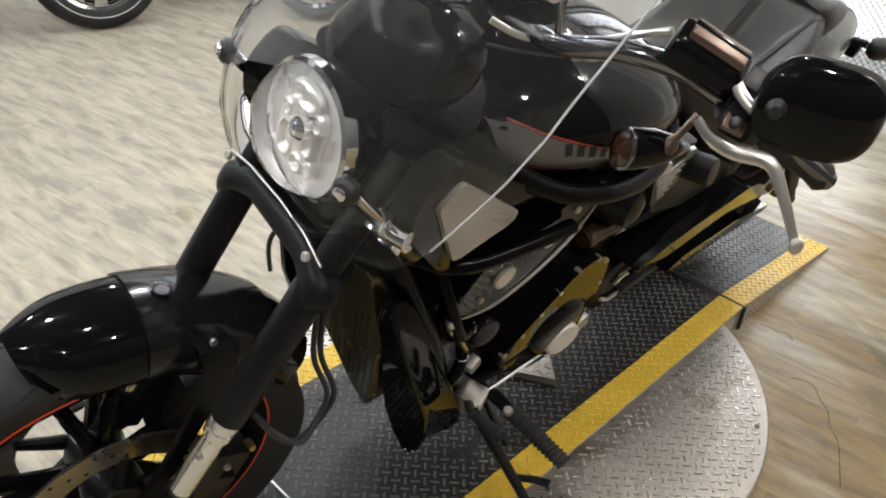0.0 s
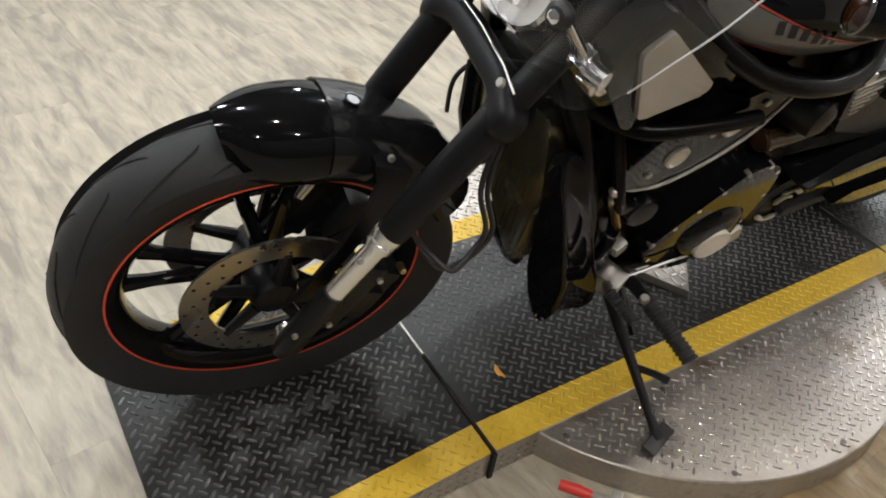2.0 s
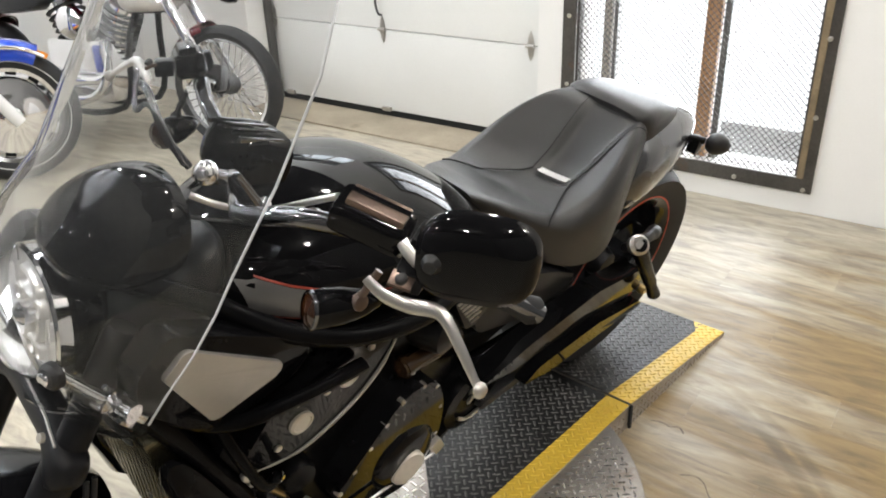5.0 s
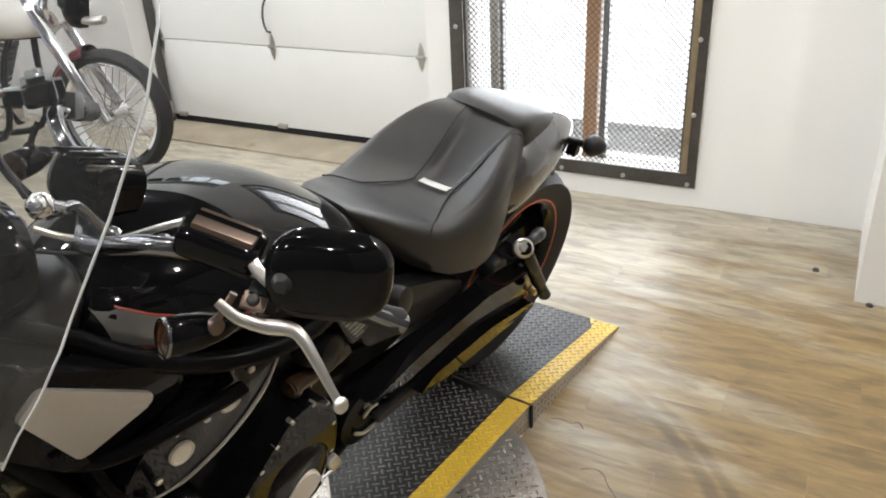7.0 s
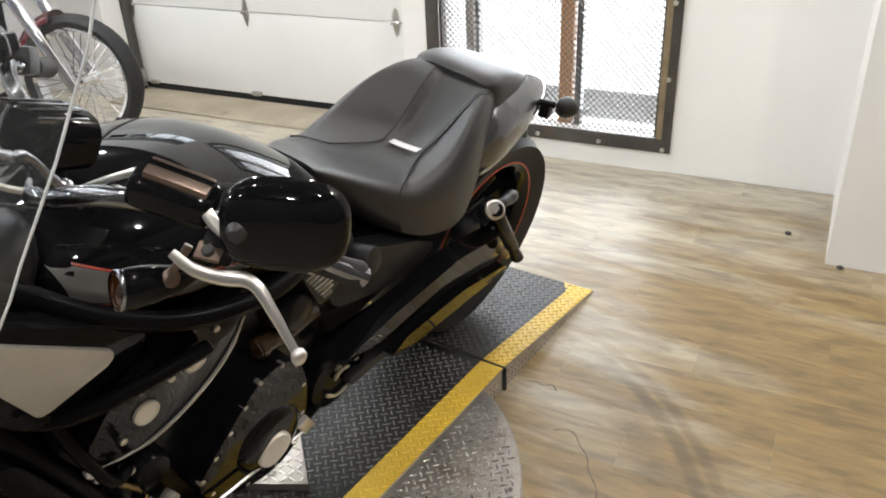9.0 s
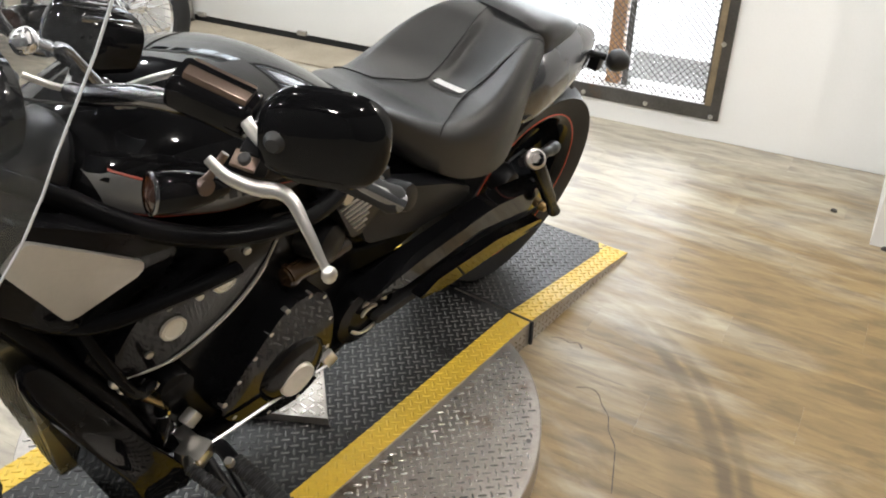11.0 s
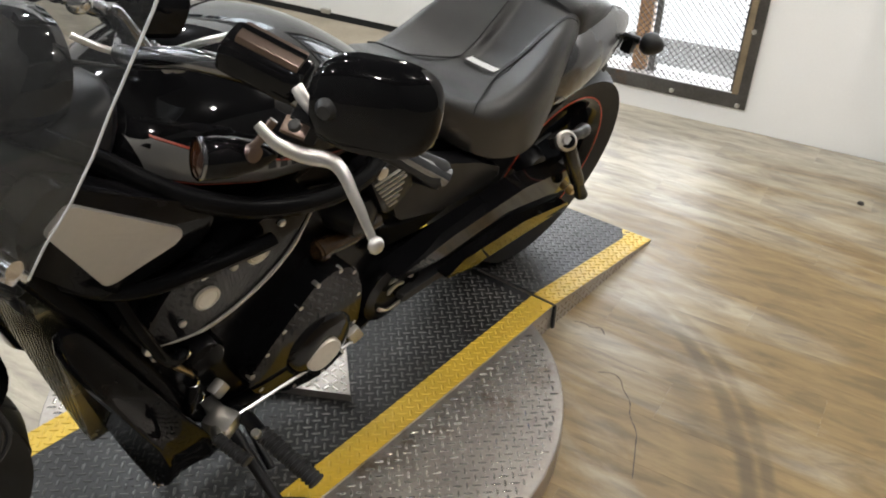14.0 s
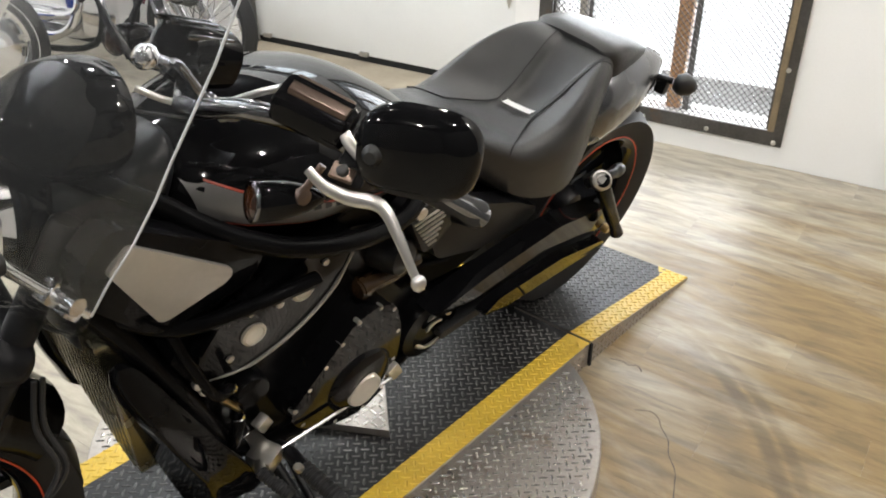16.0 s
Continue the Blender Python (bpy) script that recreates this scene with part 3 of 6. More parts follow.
def wheel(name, place, tyre_half, radius, rim_half, rim_r, turned, label):
    """A cast wheel: rim with hub and split spokes, tyre, stripe on the rim's edge."""
    put = steered if turned else part
    x = Vector((1, 0, 0))
    bm = lathe([(rim_r, -rim_half), (rim_r + 0.006, -rim_half), (rim_r + 0.006, -rim_half + 0.006), (rim_r - 0.012, -rim_half + 0.018), (rim_r - 0.018, 0), (rim_r - 0.012, rim_half - 0.018),
                (rim_r + 0.006, rim_half - 0.006), (rim_r + 0.006, rim_half), (rim_r, rim_half), (rim_r - 0.012, rim_half - 0.004), (rim_r - 0.028, rim_half - 0.022), (rim_r - 0.030, 0), (rim_r - 0.028, -rim_half + 0.022), (rim_r - 0.012, -rim_half + 0.004)], place, x, 72, loop=True)
    rim = put(name, bm, gloss_black, bike, label)
    put("hub", lathe([(0.012, -0.075), (0.034, -0.07), (0.046, -0.04), (0.040, 0), (0.046, 0.04), (0.034, 0.07), (0.012, 0.075)], place, x, 28), satin_black, rim)
    for k in range(5):
        for split in (-11, 11):
            a = radians(72 * k + 20 + split)
            b = radians(72 * k + 20 + split * 0.5)
            inner = place + Vector((0, math.cos(b), math.sin(b))) * 0.038
            outer = place + Vector((0, math.cos(a), math.sin(a))) * (rim_r - 0.024)
            put("spoke", tube([inner, inner.lerp(outer, 0.3), inner.lerp(outer, 0.75), outer], [0.017, 0.0125, 0.011, 0.015], 8), gloss_black, rim)
    h, r = tyre_half, radius
    side = rim_r + 0.001
    outline = [(side, -rim_half + 0.002), (side + 0.012, -rim_half - 0.004), (side + 0.045, -h * 0.97), (side + 0.058, -h), (r - 0.034, -h * 0.93), (r - 0.018, -h * 0.74), (r - 0.006, -h * 0.42), (r, 0),
               (r - 0.006, h * 0.42), (r - 0.018, h * 0.74), (r - 0.034, h * 0.93), (side + 0.058, h), (side + 0.045, h * 0.97), (side + 0.012, rim_half + 0.004), (side, rim_half - 0.002)]
    tyre = put("tyre", lathe(outline, place, x, 96, loop=True), rubber, rim, "black tyre with curved tread grooves", 60)
    for sign in (-1, 1):
        put("pinstripe", lathe([(rim_r + 0.0045, sign * (rim_half + 0.0005)), (rim_r + 0.0045, sign * (rim_half + 0.0015)), (rim_r + 0.001, sign * (rim_half + 0.0015)), (rim_r + 0.001, sign * (rim_half + 0.0005))], place, x, 72, loop=True), red_paint, rim, "red pinstripe on the rim")
    grooves = bmesh.new()
    count = 15
    for k in range(count):
        for sign in (-1, 1):
            line = []
            for i in range(9):
                t = i / 8
                across = (0.10 + 0.68 * t) * sign
                a = 2 * math.pi * (k + (0.5 if sign > 0 else 0)) / count + 0.42 * t ** 1.6
                rr = np.interp(abs(across), [0, 0.42, 0.74, 0.93], [r, r - 0.006, r - 0.018, r - 0.034]) - 0.0005
                line.append(place + Vector((across * h, rr * math.cos(a), rr * math.sin(a))))
            tube(line, [0.0012] + [0.0026] * 7 + [0.0008], 5, grooves)
    tagged(put("tread_groove", grooves, dark_joint, rim, "dark curved tread grooves"), kind="stuff")
    return rim


HUB = AXLE
front_wheel = wheel("front_wheel", HUB, 0.062, 0.325, 0.043, 0.250, True, "black cast front wheel with split spokes")
for sign in (-1, 1):
    disc_x = 0.064 * sign
    rotor = steered("brake_disc", lathe([(0.106, disc_x - 0.0025), (0.150, disc_x - 0.0025), (0.150, disc_x + 0.0025), (0.106, disc_x + 0.0025)], HUB, (1, 0, 0), 64, loop=True), steel_disc, front_wheel, "drilled steel brake disc")
    holes = bmesh.new()
    for k in range(40):
        a = 2 * math.pi * k / 40
        r = (0.117, 0.129, 0.141)[k % 3]
        lathe([(0.0035, 0), (0.0035, 0.0006)], HUB + Vector((disc_x + sign * 0.0022, r * math.cos(a), r * math.sin(a))), (sign, 0, 0), 8, holes)
    tagged(steered("drill_hole", holes, dark_joint, rotor), kind="stuff")
    carrier = bmesh.new()
    for k in range(5):
        a = radians(72 * k + 10)
        tube([HUB + Vector((disc_x * 0.9, 0.04 * math.cos(a), 0.04 * math.sin(a))), HUB + Vector((disc_x, 0.112 * math.cos(a), 0.112 * math.sin(a)))], [0.012, 0.008], 8, carrier)
    steered("carrier", carrier, satin_black, rotor)

# fork legs
bright_slider = surface("bright_slider", (0.78, 0.76, 0.72), 0.22, 0.9, vary=0.06)
LEG_X = 0.100
MID = 0.050


def on_leg(sign, s, out=0.0, fore=0.0):
    """A point on a fork leg, s metres up from the axle."""
    return AXLE + Vector((MID + sign * (LEG_X - (0.004 if sign < 0 else 0.0) + out), 0, 0)) + FORK * s + Vector((0, -math.cos(RAKE), math.sin(RAKE))) * fore


for sign in (-1, 1):
    leg = steered("fork_leg", lathe([(0.018, 0.27), (0.0232, 0.275), (0.0240, 0.30), (0.0240, 0.500), (0.0205, 0.512), (0.0198, 0.700), (0.016, 0.705)], on_leg(sign, 0), FORK, 36), satin_black, bike, "satin black upper fork tube")
    steered("sleeve", lathe([(0.013, 0.115), (0.0165, 0.118), (0.0165, 0.240), (0.0205, 0.243), (0.0205, 0.254), (0.0185, 0.256), (0.0185, 0.262), (0.0215, 0.264), (0.0215, 0.276), (0.016, 0.278)], on_leg(sign, 0), FORK, 28), bright_slider, leg, "bare bright metal slider with a collar")
    lower = tube([on_leg(sign, -0.028), on_leg(sign, 0.0, 0.002), on_leg(sign, 0.05), on_leg(sign, 0.13)], [0.014, 0.022, 0.021, 0.020], 20)
    block((0.030, 0.034, 0.15), axes(on_leg(sign, 0.13, -0.004, -0.028), (1, 0, 0), (0, math.cos(RAKE), -math.sin(RAKE))), 0.006, lower)
    steered("fork_foot", lower, satin_black, leg)
    steered("axle_bolt", bolt(AXLE + Vector((sign * (LEG_X + 0.024), 0, 0)), (sign, 0, 0), 0.016, 0.014), chrome, leg, "bright axle bolt")
    for s, fore in ((0.04, 0.02), (0.075, -0.02), (0.19, -0.035), (0.225, 0.028)):
        steered("bolt", bolt(on_leg(sign, s, 0.016, fore), (sign, 0, 0), 0.005, 0.006), cast_metal, leg, "bare metal bolt head")
    calliper = bmesh.new()
    block((0.05, 0.052, 0.12), axes(on_leg(sign, 0.12, -0.032, -0.075), (1, 0, 0), (0, math.cos(RAKE), -math.sin(RAKE))), 0.012, calliper)
    block((0.03, 0.06, 0.05), axes(on_leg(sign, 0.12, -0.01, -0.055), (1, 0, 0), (0, math.cos(RAKE), -math.sin(RAKE))), 0.008, calliper)
    steered("brake_calliper", calliper, satin_black, bike, "black brake calliper behind the fork leg")
    steered("bleed_nipple", bolt(on_leg(sign, 0.19, -0.02, -0.09), (sign, 0, 0.2), 0.006, 0.018), brass, bike, "small brass bleed nipple")

# the yoke that joins the legs under the headlight
def fork_plane(x, s, out):
    return axes(AXLE + FORK * s + Vector((0, -math.cos(RAKE), math.sin(RAKE))) * out + Vector((x, 0, 0)), (1, 0, 0), FORK)


span = []
for k in range(25):
    x = -0.136 + 0.272 * k / 24
    a = abs(x) / 0.136
    grow = min(1, max(0, (a - 0.35) / 0.45)) ** 2
    end = math.sqrt(max(0.0, 1 - max(0, (a - 0.80) / 0.20) ** 2)) if a > 0.8 else 1.0
    tall, deep = (0.019 + 0.009 * grow) * max(0.15, end), (0.021 + 0.004 * grow) * max(0.15, end)
    m = fork_plane(x + MID + 0.006, 0.534 - 0.024 * grow, 0.004)
    span.append(oval(m.translation, m.to_3x3() @ Vector((0, 1, 0)), m.to_3x3() @ Vector((0, 0, 1)), tall, deep, 3.0, 28))
yoke = steered("fork_yoke", skin(bmesh.new(), span), satin_black, bike, "satin black cast fork yoke", 50)
steered("yoke_edge", tube([fork_plane(0, 0, z) @ Vector((x + MID + 0.006, s, 0)) for x, s, z in ((0.116, 0.551, 0.034), (0.07, 0.557, 0.030), (0.0, 0.559, 0.028), (-0.07, 0.557, 0.030), (-0.116, 0.551, 0.034))], 0.0018, 6), cast_metal, yoke, "bare bevelled edge")
for sign in (-1, 1):
    steered("bolt", bolt(fork_plane(0, 0, 0.038) @ Vector((MID + sign * 0.100, 0.547, 0)), fork_plane(0, 0, 0).to_3x3() @ Vector((0, 0, 1)), 0.006, 0.006), cast_metal, yoke)

# front mudguard
def arch(a0, a1, half_w, crown, drop, steps=22, across=13, thick=0.004, centre=AXLE, tip=0.0):
    """A curved guard over a wheel, from angle a0 (rear) to a1 (front)."""
    rings = []
    for i in range(steps + 1):
        f = i / steps
        a = radians(a0 + (a1 - a0) * f)
        narrow = (1 - tip * max(0, f - 0.75)) * (math.sqrt(1 - (0.85 * max(0, f - 0.84) / 0.16) ** 2) if tip else 1)
        outer, inner_row = [], []
        for k in range(across):
            t = -1 + 2 * k / (across - 1)
            w = math.sin(t * math.pi / 2) * half_w * narrow
            d = crown - drop * (1 - math.cos(t * math.pi / 2)) ** 1.3
            for row, r in ((outer, d), (inner_row, d - thick)):
                row.append(centre + Vector((w * (1 if row is outer else 0.97), r * math.cos(a), r * math.sin(a))))
        rings.append(outer + inner_row[::-1])
    return skin(bmesh.new(), rings)


GUARD = AXLE + Vector((0, 0.004, 0.004))
mudguard = steered("front_mudguard", arch(30, 104, 0.080, 0.360, 0.074, tip=0.5, centre=GUARD), gloss_black, bike, "gloss black front mudguard", 50)
for sign in (-1, 1):
    strip = []
    for y, z, x, w in ((0.138, 0.636, 0.068, 0.024), (0.148, 0.622, 0.082, 0.028), (0.146, 0.590, 0.088, 0.022), (0.125, 0.540, 0.094, 0.015), (0.088, 0.460, 0.095, 0.012), (0.052, 0.390, 0.096, 0.012), (0.03, 0.350, 0.096, 0.014)):
        strip.append([Vector((sign * (x + dx), y + dy * w, z + dy * w * -0.35)) for dx, dy in ((0.004, -1), (0.004, 1), (-0.004, 1), (-0.004, -1))])
    stay = steered("mudguard_stay", skin(bmesh.new(), strip), satin_black, mudguard, "satin black mudguard stay")
    for x, y, z in ((0.080, 0.140, 0.640), (0.080, 0.215, 0.590)):
        steered("bolt", bolt((x if sign > 0 else -0.042, y, z), (sign, 0, 0.3), 0.0055, 0.006), cast_metal, stay, "bright bolt head")
steered("saddle", arch(46, 80, 0.0825, 0.3635, 0.074, steps=10, centre=GUARD), satin_saddle, mudguard, "satin black saddle plate across the mudguard", 50)
badge_at = GUARD + Vector((0.004, 0.3665 * math.cos(radians(74)), 0.3665 * math.sin(radians(74))))
steered("badge", lathe([(0.011, -0.001), (0.0125, 0.002), (0.0105, 0.0025), (0.009, 0.001), (0.003, 0.001)], badge_at, (0.02, 0.27, 0.96), 24), smoked_chrome, mudguard, "small round plain badge")

# headlight
HEADSET = Matrix.Translation((-0.012, -0.090, 0.005))


def headed(name, bm, material, parent=bike, label="", smooth=38):
    """A part of the headlight group, carried by the fork."""
    bm.transform(HEADSET)
    return steered(name, bm, material, parent, label, smooth)


HEAD = Vector((0.070, 0.375, 0.923))
HEAD_N = Vector((0, -math.cos(radians(9)), math.sin(radians(9))))
HEAD_UP = Vector((0, math.sin(radians(9)), math.cos(radians(9))))
HX = Vector((1, 0, 0))


def head_ring(depth, a, b, low=0.0):
    return oval(HEAD + HEAD_N * depth + HEAD_UP * low, HX, HEAD_UP, a * 0.88, b * 0.85, 2.15, 40)


headlight = headed("headlight", skin(bmesh.new(), [head_ring(0.018, 0.092, 0.090), head_ring(0.0, 0.096, 0.094), head_ring(-0.02, 0.090, 0.088), head_ring(-0.05, 0.066, 0.066), head_ring(-0.075, 0.03, 0.04)]), gloss_black, bike, "oval clear headlight in a chrome bezel")
headed("bezel", skin(bmesh.new(), [head_ring(0.010, 0.098, 0.096), head_ring(0.024, 0.097, 0.095), head_ring(0.027, 0.090, 0.088), head_ring(0.014, 0.088, 0.086)], loop=True), chrome, headlight, "chrome bezel")
bowl = bmesh.new()
skin(bowl, [head_ring(0.0190, 0.089, 0.087), head_ring(0.0194, 0.078, 0.076), head_ring(0.0198, 0.055, 0.055, -0.004), head_ring(0.0202, 0.02, 0.025, -0.008)])
headed("reflector", bowl, reflector, headlight, "bright faceted reflector")
for u, v, a, b in ((-0.005, 0.048, 0.038, 0.020), (0.024, -0.008, 0.014, 0.026), (-0.030, -0.030, 0.024, 0.036), (0.034, 0.030, 0.015, 0.016), (0.006, -0.050, 0.018, 0.016), (-0.040, 0.012, 0.014, 0.014), (0.036, -0.042, 0.010, 0.014)):
    u, v, a, b = u * 0.86, v * 0.84, a * 0.88, b * 0.85
    c = HEAD + HEAD_N * 0.021 + HX * u + HEAD_UP * v
    ring = lambda d, k: [p for p in oval(c + HEAD_N * d, HX, HEAD_UP, a * k, b * k, 2.3, 20)]
    headed("facet", skin(bmesh.new(), [ring(0.0, 1.0), ring(0.008, 0.9), ring(0.010, 0.7), ring(0.002, 0.4)]), reflector, headlight)
for k in range(9):
    u = -0.052 + 0.013 * k
    c = HEAD + HEAD_N * 0.0215 + HX * u + HEAD_UP * (-0.012 + 0.010 * (k % 3))
    headed("flute", block((0.0045, 0.0065, 0.074 - 0.9 * abs(u)), axes(c, HX, HEAD_N), 0.0015), reflector, headlight)
headed("bulb_shield", lathe([(0.004, 0.0), (0.013, 0.004), (0.014, 0.020), (0.009, 0.027), (0.003, 0.029)], HEAD + HEAD_N * 0.022 + HX * 0.012 + HEAD_UP * 0.012, HEAD_N, 20), chrome, headlight, "small chrome bulb shield")
lens = bmesh.new()
skin(lens, [head_ring(0.022, 0.092, 0.090), head_ring(0.046, 0.084, 0.083), head_ring(0.064, 0.063, 0.062), head_ring(0.073, 0.028, 0.028), head_ring(0.074, 0.004, 0.005)], cap=False)
headed("lens", lens, clear_lens, headlight, "clear curved lens", 80).visible_shadow = False

# nacelle behind the screen
cowl_rows = []
for y, z, w, h in ((0.384, 1.012, 0.026, 0.012), (0.394, 1.012, 0.066, 0.036), (0.418, 1.012, 0.098, 0.062), (0.455, 1.010, 0.122, 0.084), (0.505, 1.006, 0.134, 0.098), (0.555, 1.002, 0.132, 0.096), (0.585, 1.000, 0.122, 0.086)):
    cowl_rows.append((0.438 + (y - 0.49) * 0.66, 1.034 + (z - 1.006) * 0.66, w * 0.61, h * 0.66))
cowl_path = list(zip(spline([(y, z, w) for y, z, w, h in cowl_rows], 4), spline([(y, h, 0) for y, z, w, h in cowl_rows], 4)))
cowl_rows = [oval((0.100, a.x, a.y), (1, 0, 0), (0, 0.25, 0.97), max(a.z, 0.004), max(b.y, 0.004), 2.2, 44) for a, b in cowl_path]
cowl = headed("nacelle", skin(bmesh.new(), cowl_rows), gloss_black, bike, "gloss black domed headlight nacelle", 60)
headed("skirt", skin(bmesh.new(), [oval((0.085, y - 0.030, z + 0.02), (1, 0, 0), (0, 0.25, 0.97), w * 0.75, h * 0.85, 2.6, 32) for y, z, w, h in ((0.43, 0.90, 0.060, 0.05), (0.45, 0.89, 0.085, 0.075), (0.48, 0.88, 0.095, 0.09), (0.53, 0.88, 0.096, 0.095), (0.57, 0.90, 0.085, 0.085), (0.59, 0.91, 0.06, 0.06))]), satin_black, cowl, "", 80)

# windscreen: a clear sheet that wraps the headlight
def screen_edge(z):
    half_w = np.interp(z, [0.785, 0.80, 0.82, 0.85, 0.90, 0.95, 1.0, 1.05, 1.1, 1.2, 1.30, 1.36, 1.40], [0.150, 0.172, 0.192, 0.212, 0.228, 0.236, 0.230, 0.219, 0.209, 0.206, 0.200, 0.180, 0.155])
    y_edge = np.interp(z, [0.785, 0.82, 0.90, 0.95, 1.0, 1.1, 1.2, 1.30, 1.40], [0.392, 0.394, 0.402, 0.416, 0.438, 0.477, 0.517, 0.557, 0.597])
    middle = np.interp(z, [0.78, 0.95, 1.08, 1.20, 1.40], [0.020, 0.055, 0.110, 0.130, 0.150])
    return float(half_w), float(y_edge), float(middle)


def screen_point(s, z, lift=0.0):
    half_w, y_edge, middle = screen_edge(z)
    x = s * half_w
    bow = (half_w ** 2 - x ** 2) / 0.45
    return Vector((x + middle, y_edge - bow - lift, z))


sheet = bmesh.new()
levels = [0.785, 0.80, 0.82, 0.84, 0.86, 0.89, 0.92, 0.95, 0.98, 1.005, 1.03, 1.06, 1.10, 1.15, 1.20, 1.25, 1.30, 1.36, 1.40]
for lift in (0.0, 0.004):
    rows = []
    for z in levels:
        half_w = screen_edge(z)[0]
        gap = 0.0
        if z < 1.02:
            gap = 0.104 * math.sqrt(max(0.0, 1 - ((z - 0.905) / 0.104) ** 2)) if z > 0.805 else 0.03
        rows.append([[sheet.verts.new(screen_point((gap + (half_w - gap) * k / 12) / half_w * sign, z, lift)) for k in range(13)] for sign in (-1, 1)])
    for r0, r1 in zip(rows, rows[1:]):
        for side0, side1 in zip(r0, r1):
            for k in range(12):
                sheet.faces.new((side0[k], side0[k + 1], side1[k + 1], side1[k]))
bmesh.ops.remove_doubles(sheet, verts=sheet.verts, dist=0.0005)
windscreen = headed("windscreen", sheet, clear_screen, bike, "clear plastic windscreen wrapped round the headlight", 60)
windscreen.visible_shadow = False
rim_line = [screen_point(sgn, z, 0.002) for sgn, zs in ((-1, levels[5:]), ) for z in zs] + [screen_point(-1 + 2 * k / 10, 1.40, 0.002) for k in range(1, 10)] + [screen_point(1, z, 0.002) for z in reversed(levels[5:])]
headed("edge", tube(rim_line, 0.0014, 6), surface("polished_screen_edge", (0.55, 0.56, 0.57), 0.15, vary=0.05), windscreen, "polished bright sheet edge")
for sign in (-1, 1):
    p = screen_point(sign * 0.60, 0.940, 0.004)
    mount = headed("screen_bolt", lathe([(0.016, -0.004), (0.016, 0.004), (0.011, 0.009), (0.004, 0.009)], p, (sign * 0.35, -0.9, 0.2), 20), black_plastic, windscreen, "black washer with a bright screw")
    headed("screw", bolt(p + Vector((sign * 0.003, -0.008, 0.002)), (sign * 0.35, -0.9, 0.2), 0.008, 0.005), chrome, mount)
    arm = [p + Vector((0, 0.006, -0.004)), p + Vector((sign * 0.008, 0.030, -0.034)), p + Vector((sign * 0.015, 0.056, -0.066)), p + Vector((sign * 0.022, 0.080, -0.095))]
    headed("bracket", tube(spline(arm, 4), 0.009, 10), chrome, windscreen, "chrome screen bracket")
    for q, size in ((0.55, 0.022), (0.80, 0.026)):
        headed("bracket_block", block((size * 0.9, size, size * 1.3), axes(arm[0].lerp(arm[3], q), (sign, 0.3, 0), arm[3] - arm[0]), 0.004), chrome, windscreen, "chrome bracket block")
    headed("bracket", lathe([(0.012, -0.025), (0.014, 0), (0.012, 0.025)], arm[2], (sign, 0.4, 0), 16), chrome, windscreen)

# steering head, instruments
neck = bmesh.new()
lathe([(0.04, 0.56), (0.045, 0.60), (0.045, 0.78), (0.04, 0.80)], AXLE + Vector((0, 0.055, 0)), FORK, 24, neck)
part("steering_head", neck, satin_black, bike)
def barred(bm):
    bm.transform(BARS)
    return bm


pod_axis = Vector((0, -0.80, 0.36)).normalized()
pod_c = Vector((-0.100, 0.768, 0.924))
pod_rows = []
for d, w, h in ((-0.055, 0.070, 0.050), (-0.060, 0.080, 0.058), (0.0, 0.084, 0.062), (0.045, 0.078, 0.058), (0.062, 0.062, 0.046), (0.070, 0.042, 0.032), (0.073, 0.020, 0.014)):
    pod_rows.append(oval(pod_c + pod_axis * d * 0.71, (1, 0, 0), pod_axis.cross(Vector((1, 0, 0))), w * 0.71, h * 0.71, 2.8, 32))
pod = steered("instrument_pod", barred(skin(bmesh.new(), pod_rows)), gloss_black, bike, "gloss black ribbed instrument pod")
for k in (-2, -1, 0, 1, 2):
    steered("rib", barred(block((0.007, 0.080, 0.008), axes(pod_c + Vector((0.019 * k, 0.004, 0.0440 - 0.0020 * k * k)), (1, 0, 0), pod_axis), 0.003)), smoked_chrome if k % 2 == 0 else gloss_black, pod, "polished metal rib" if k % 2 == 0 else "")

# handlebar and controls
def right_bar(bm):
    """The bar's right half, which lies lower and farther back as the bike leans and steers."""
    return shifted(barred(mirrored(bm)), (-0.12, 0.187, -0.125))


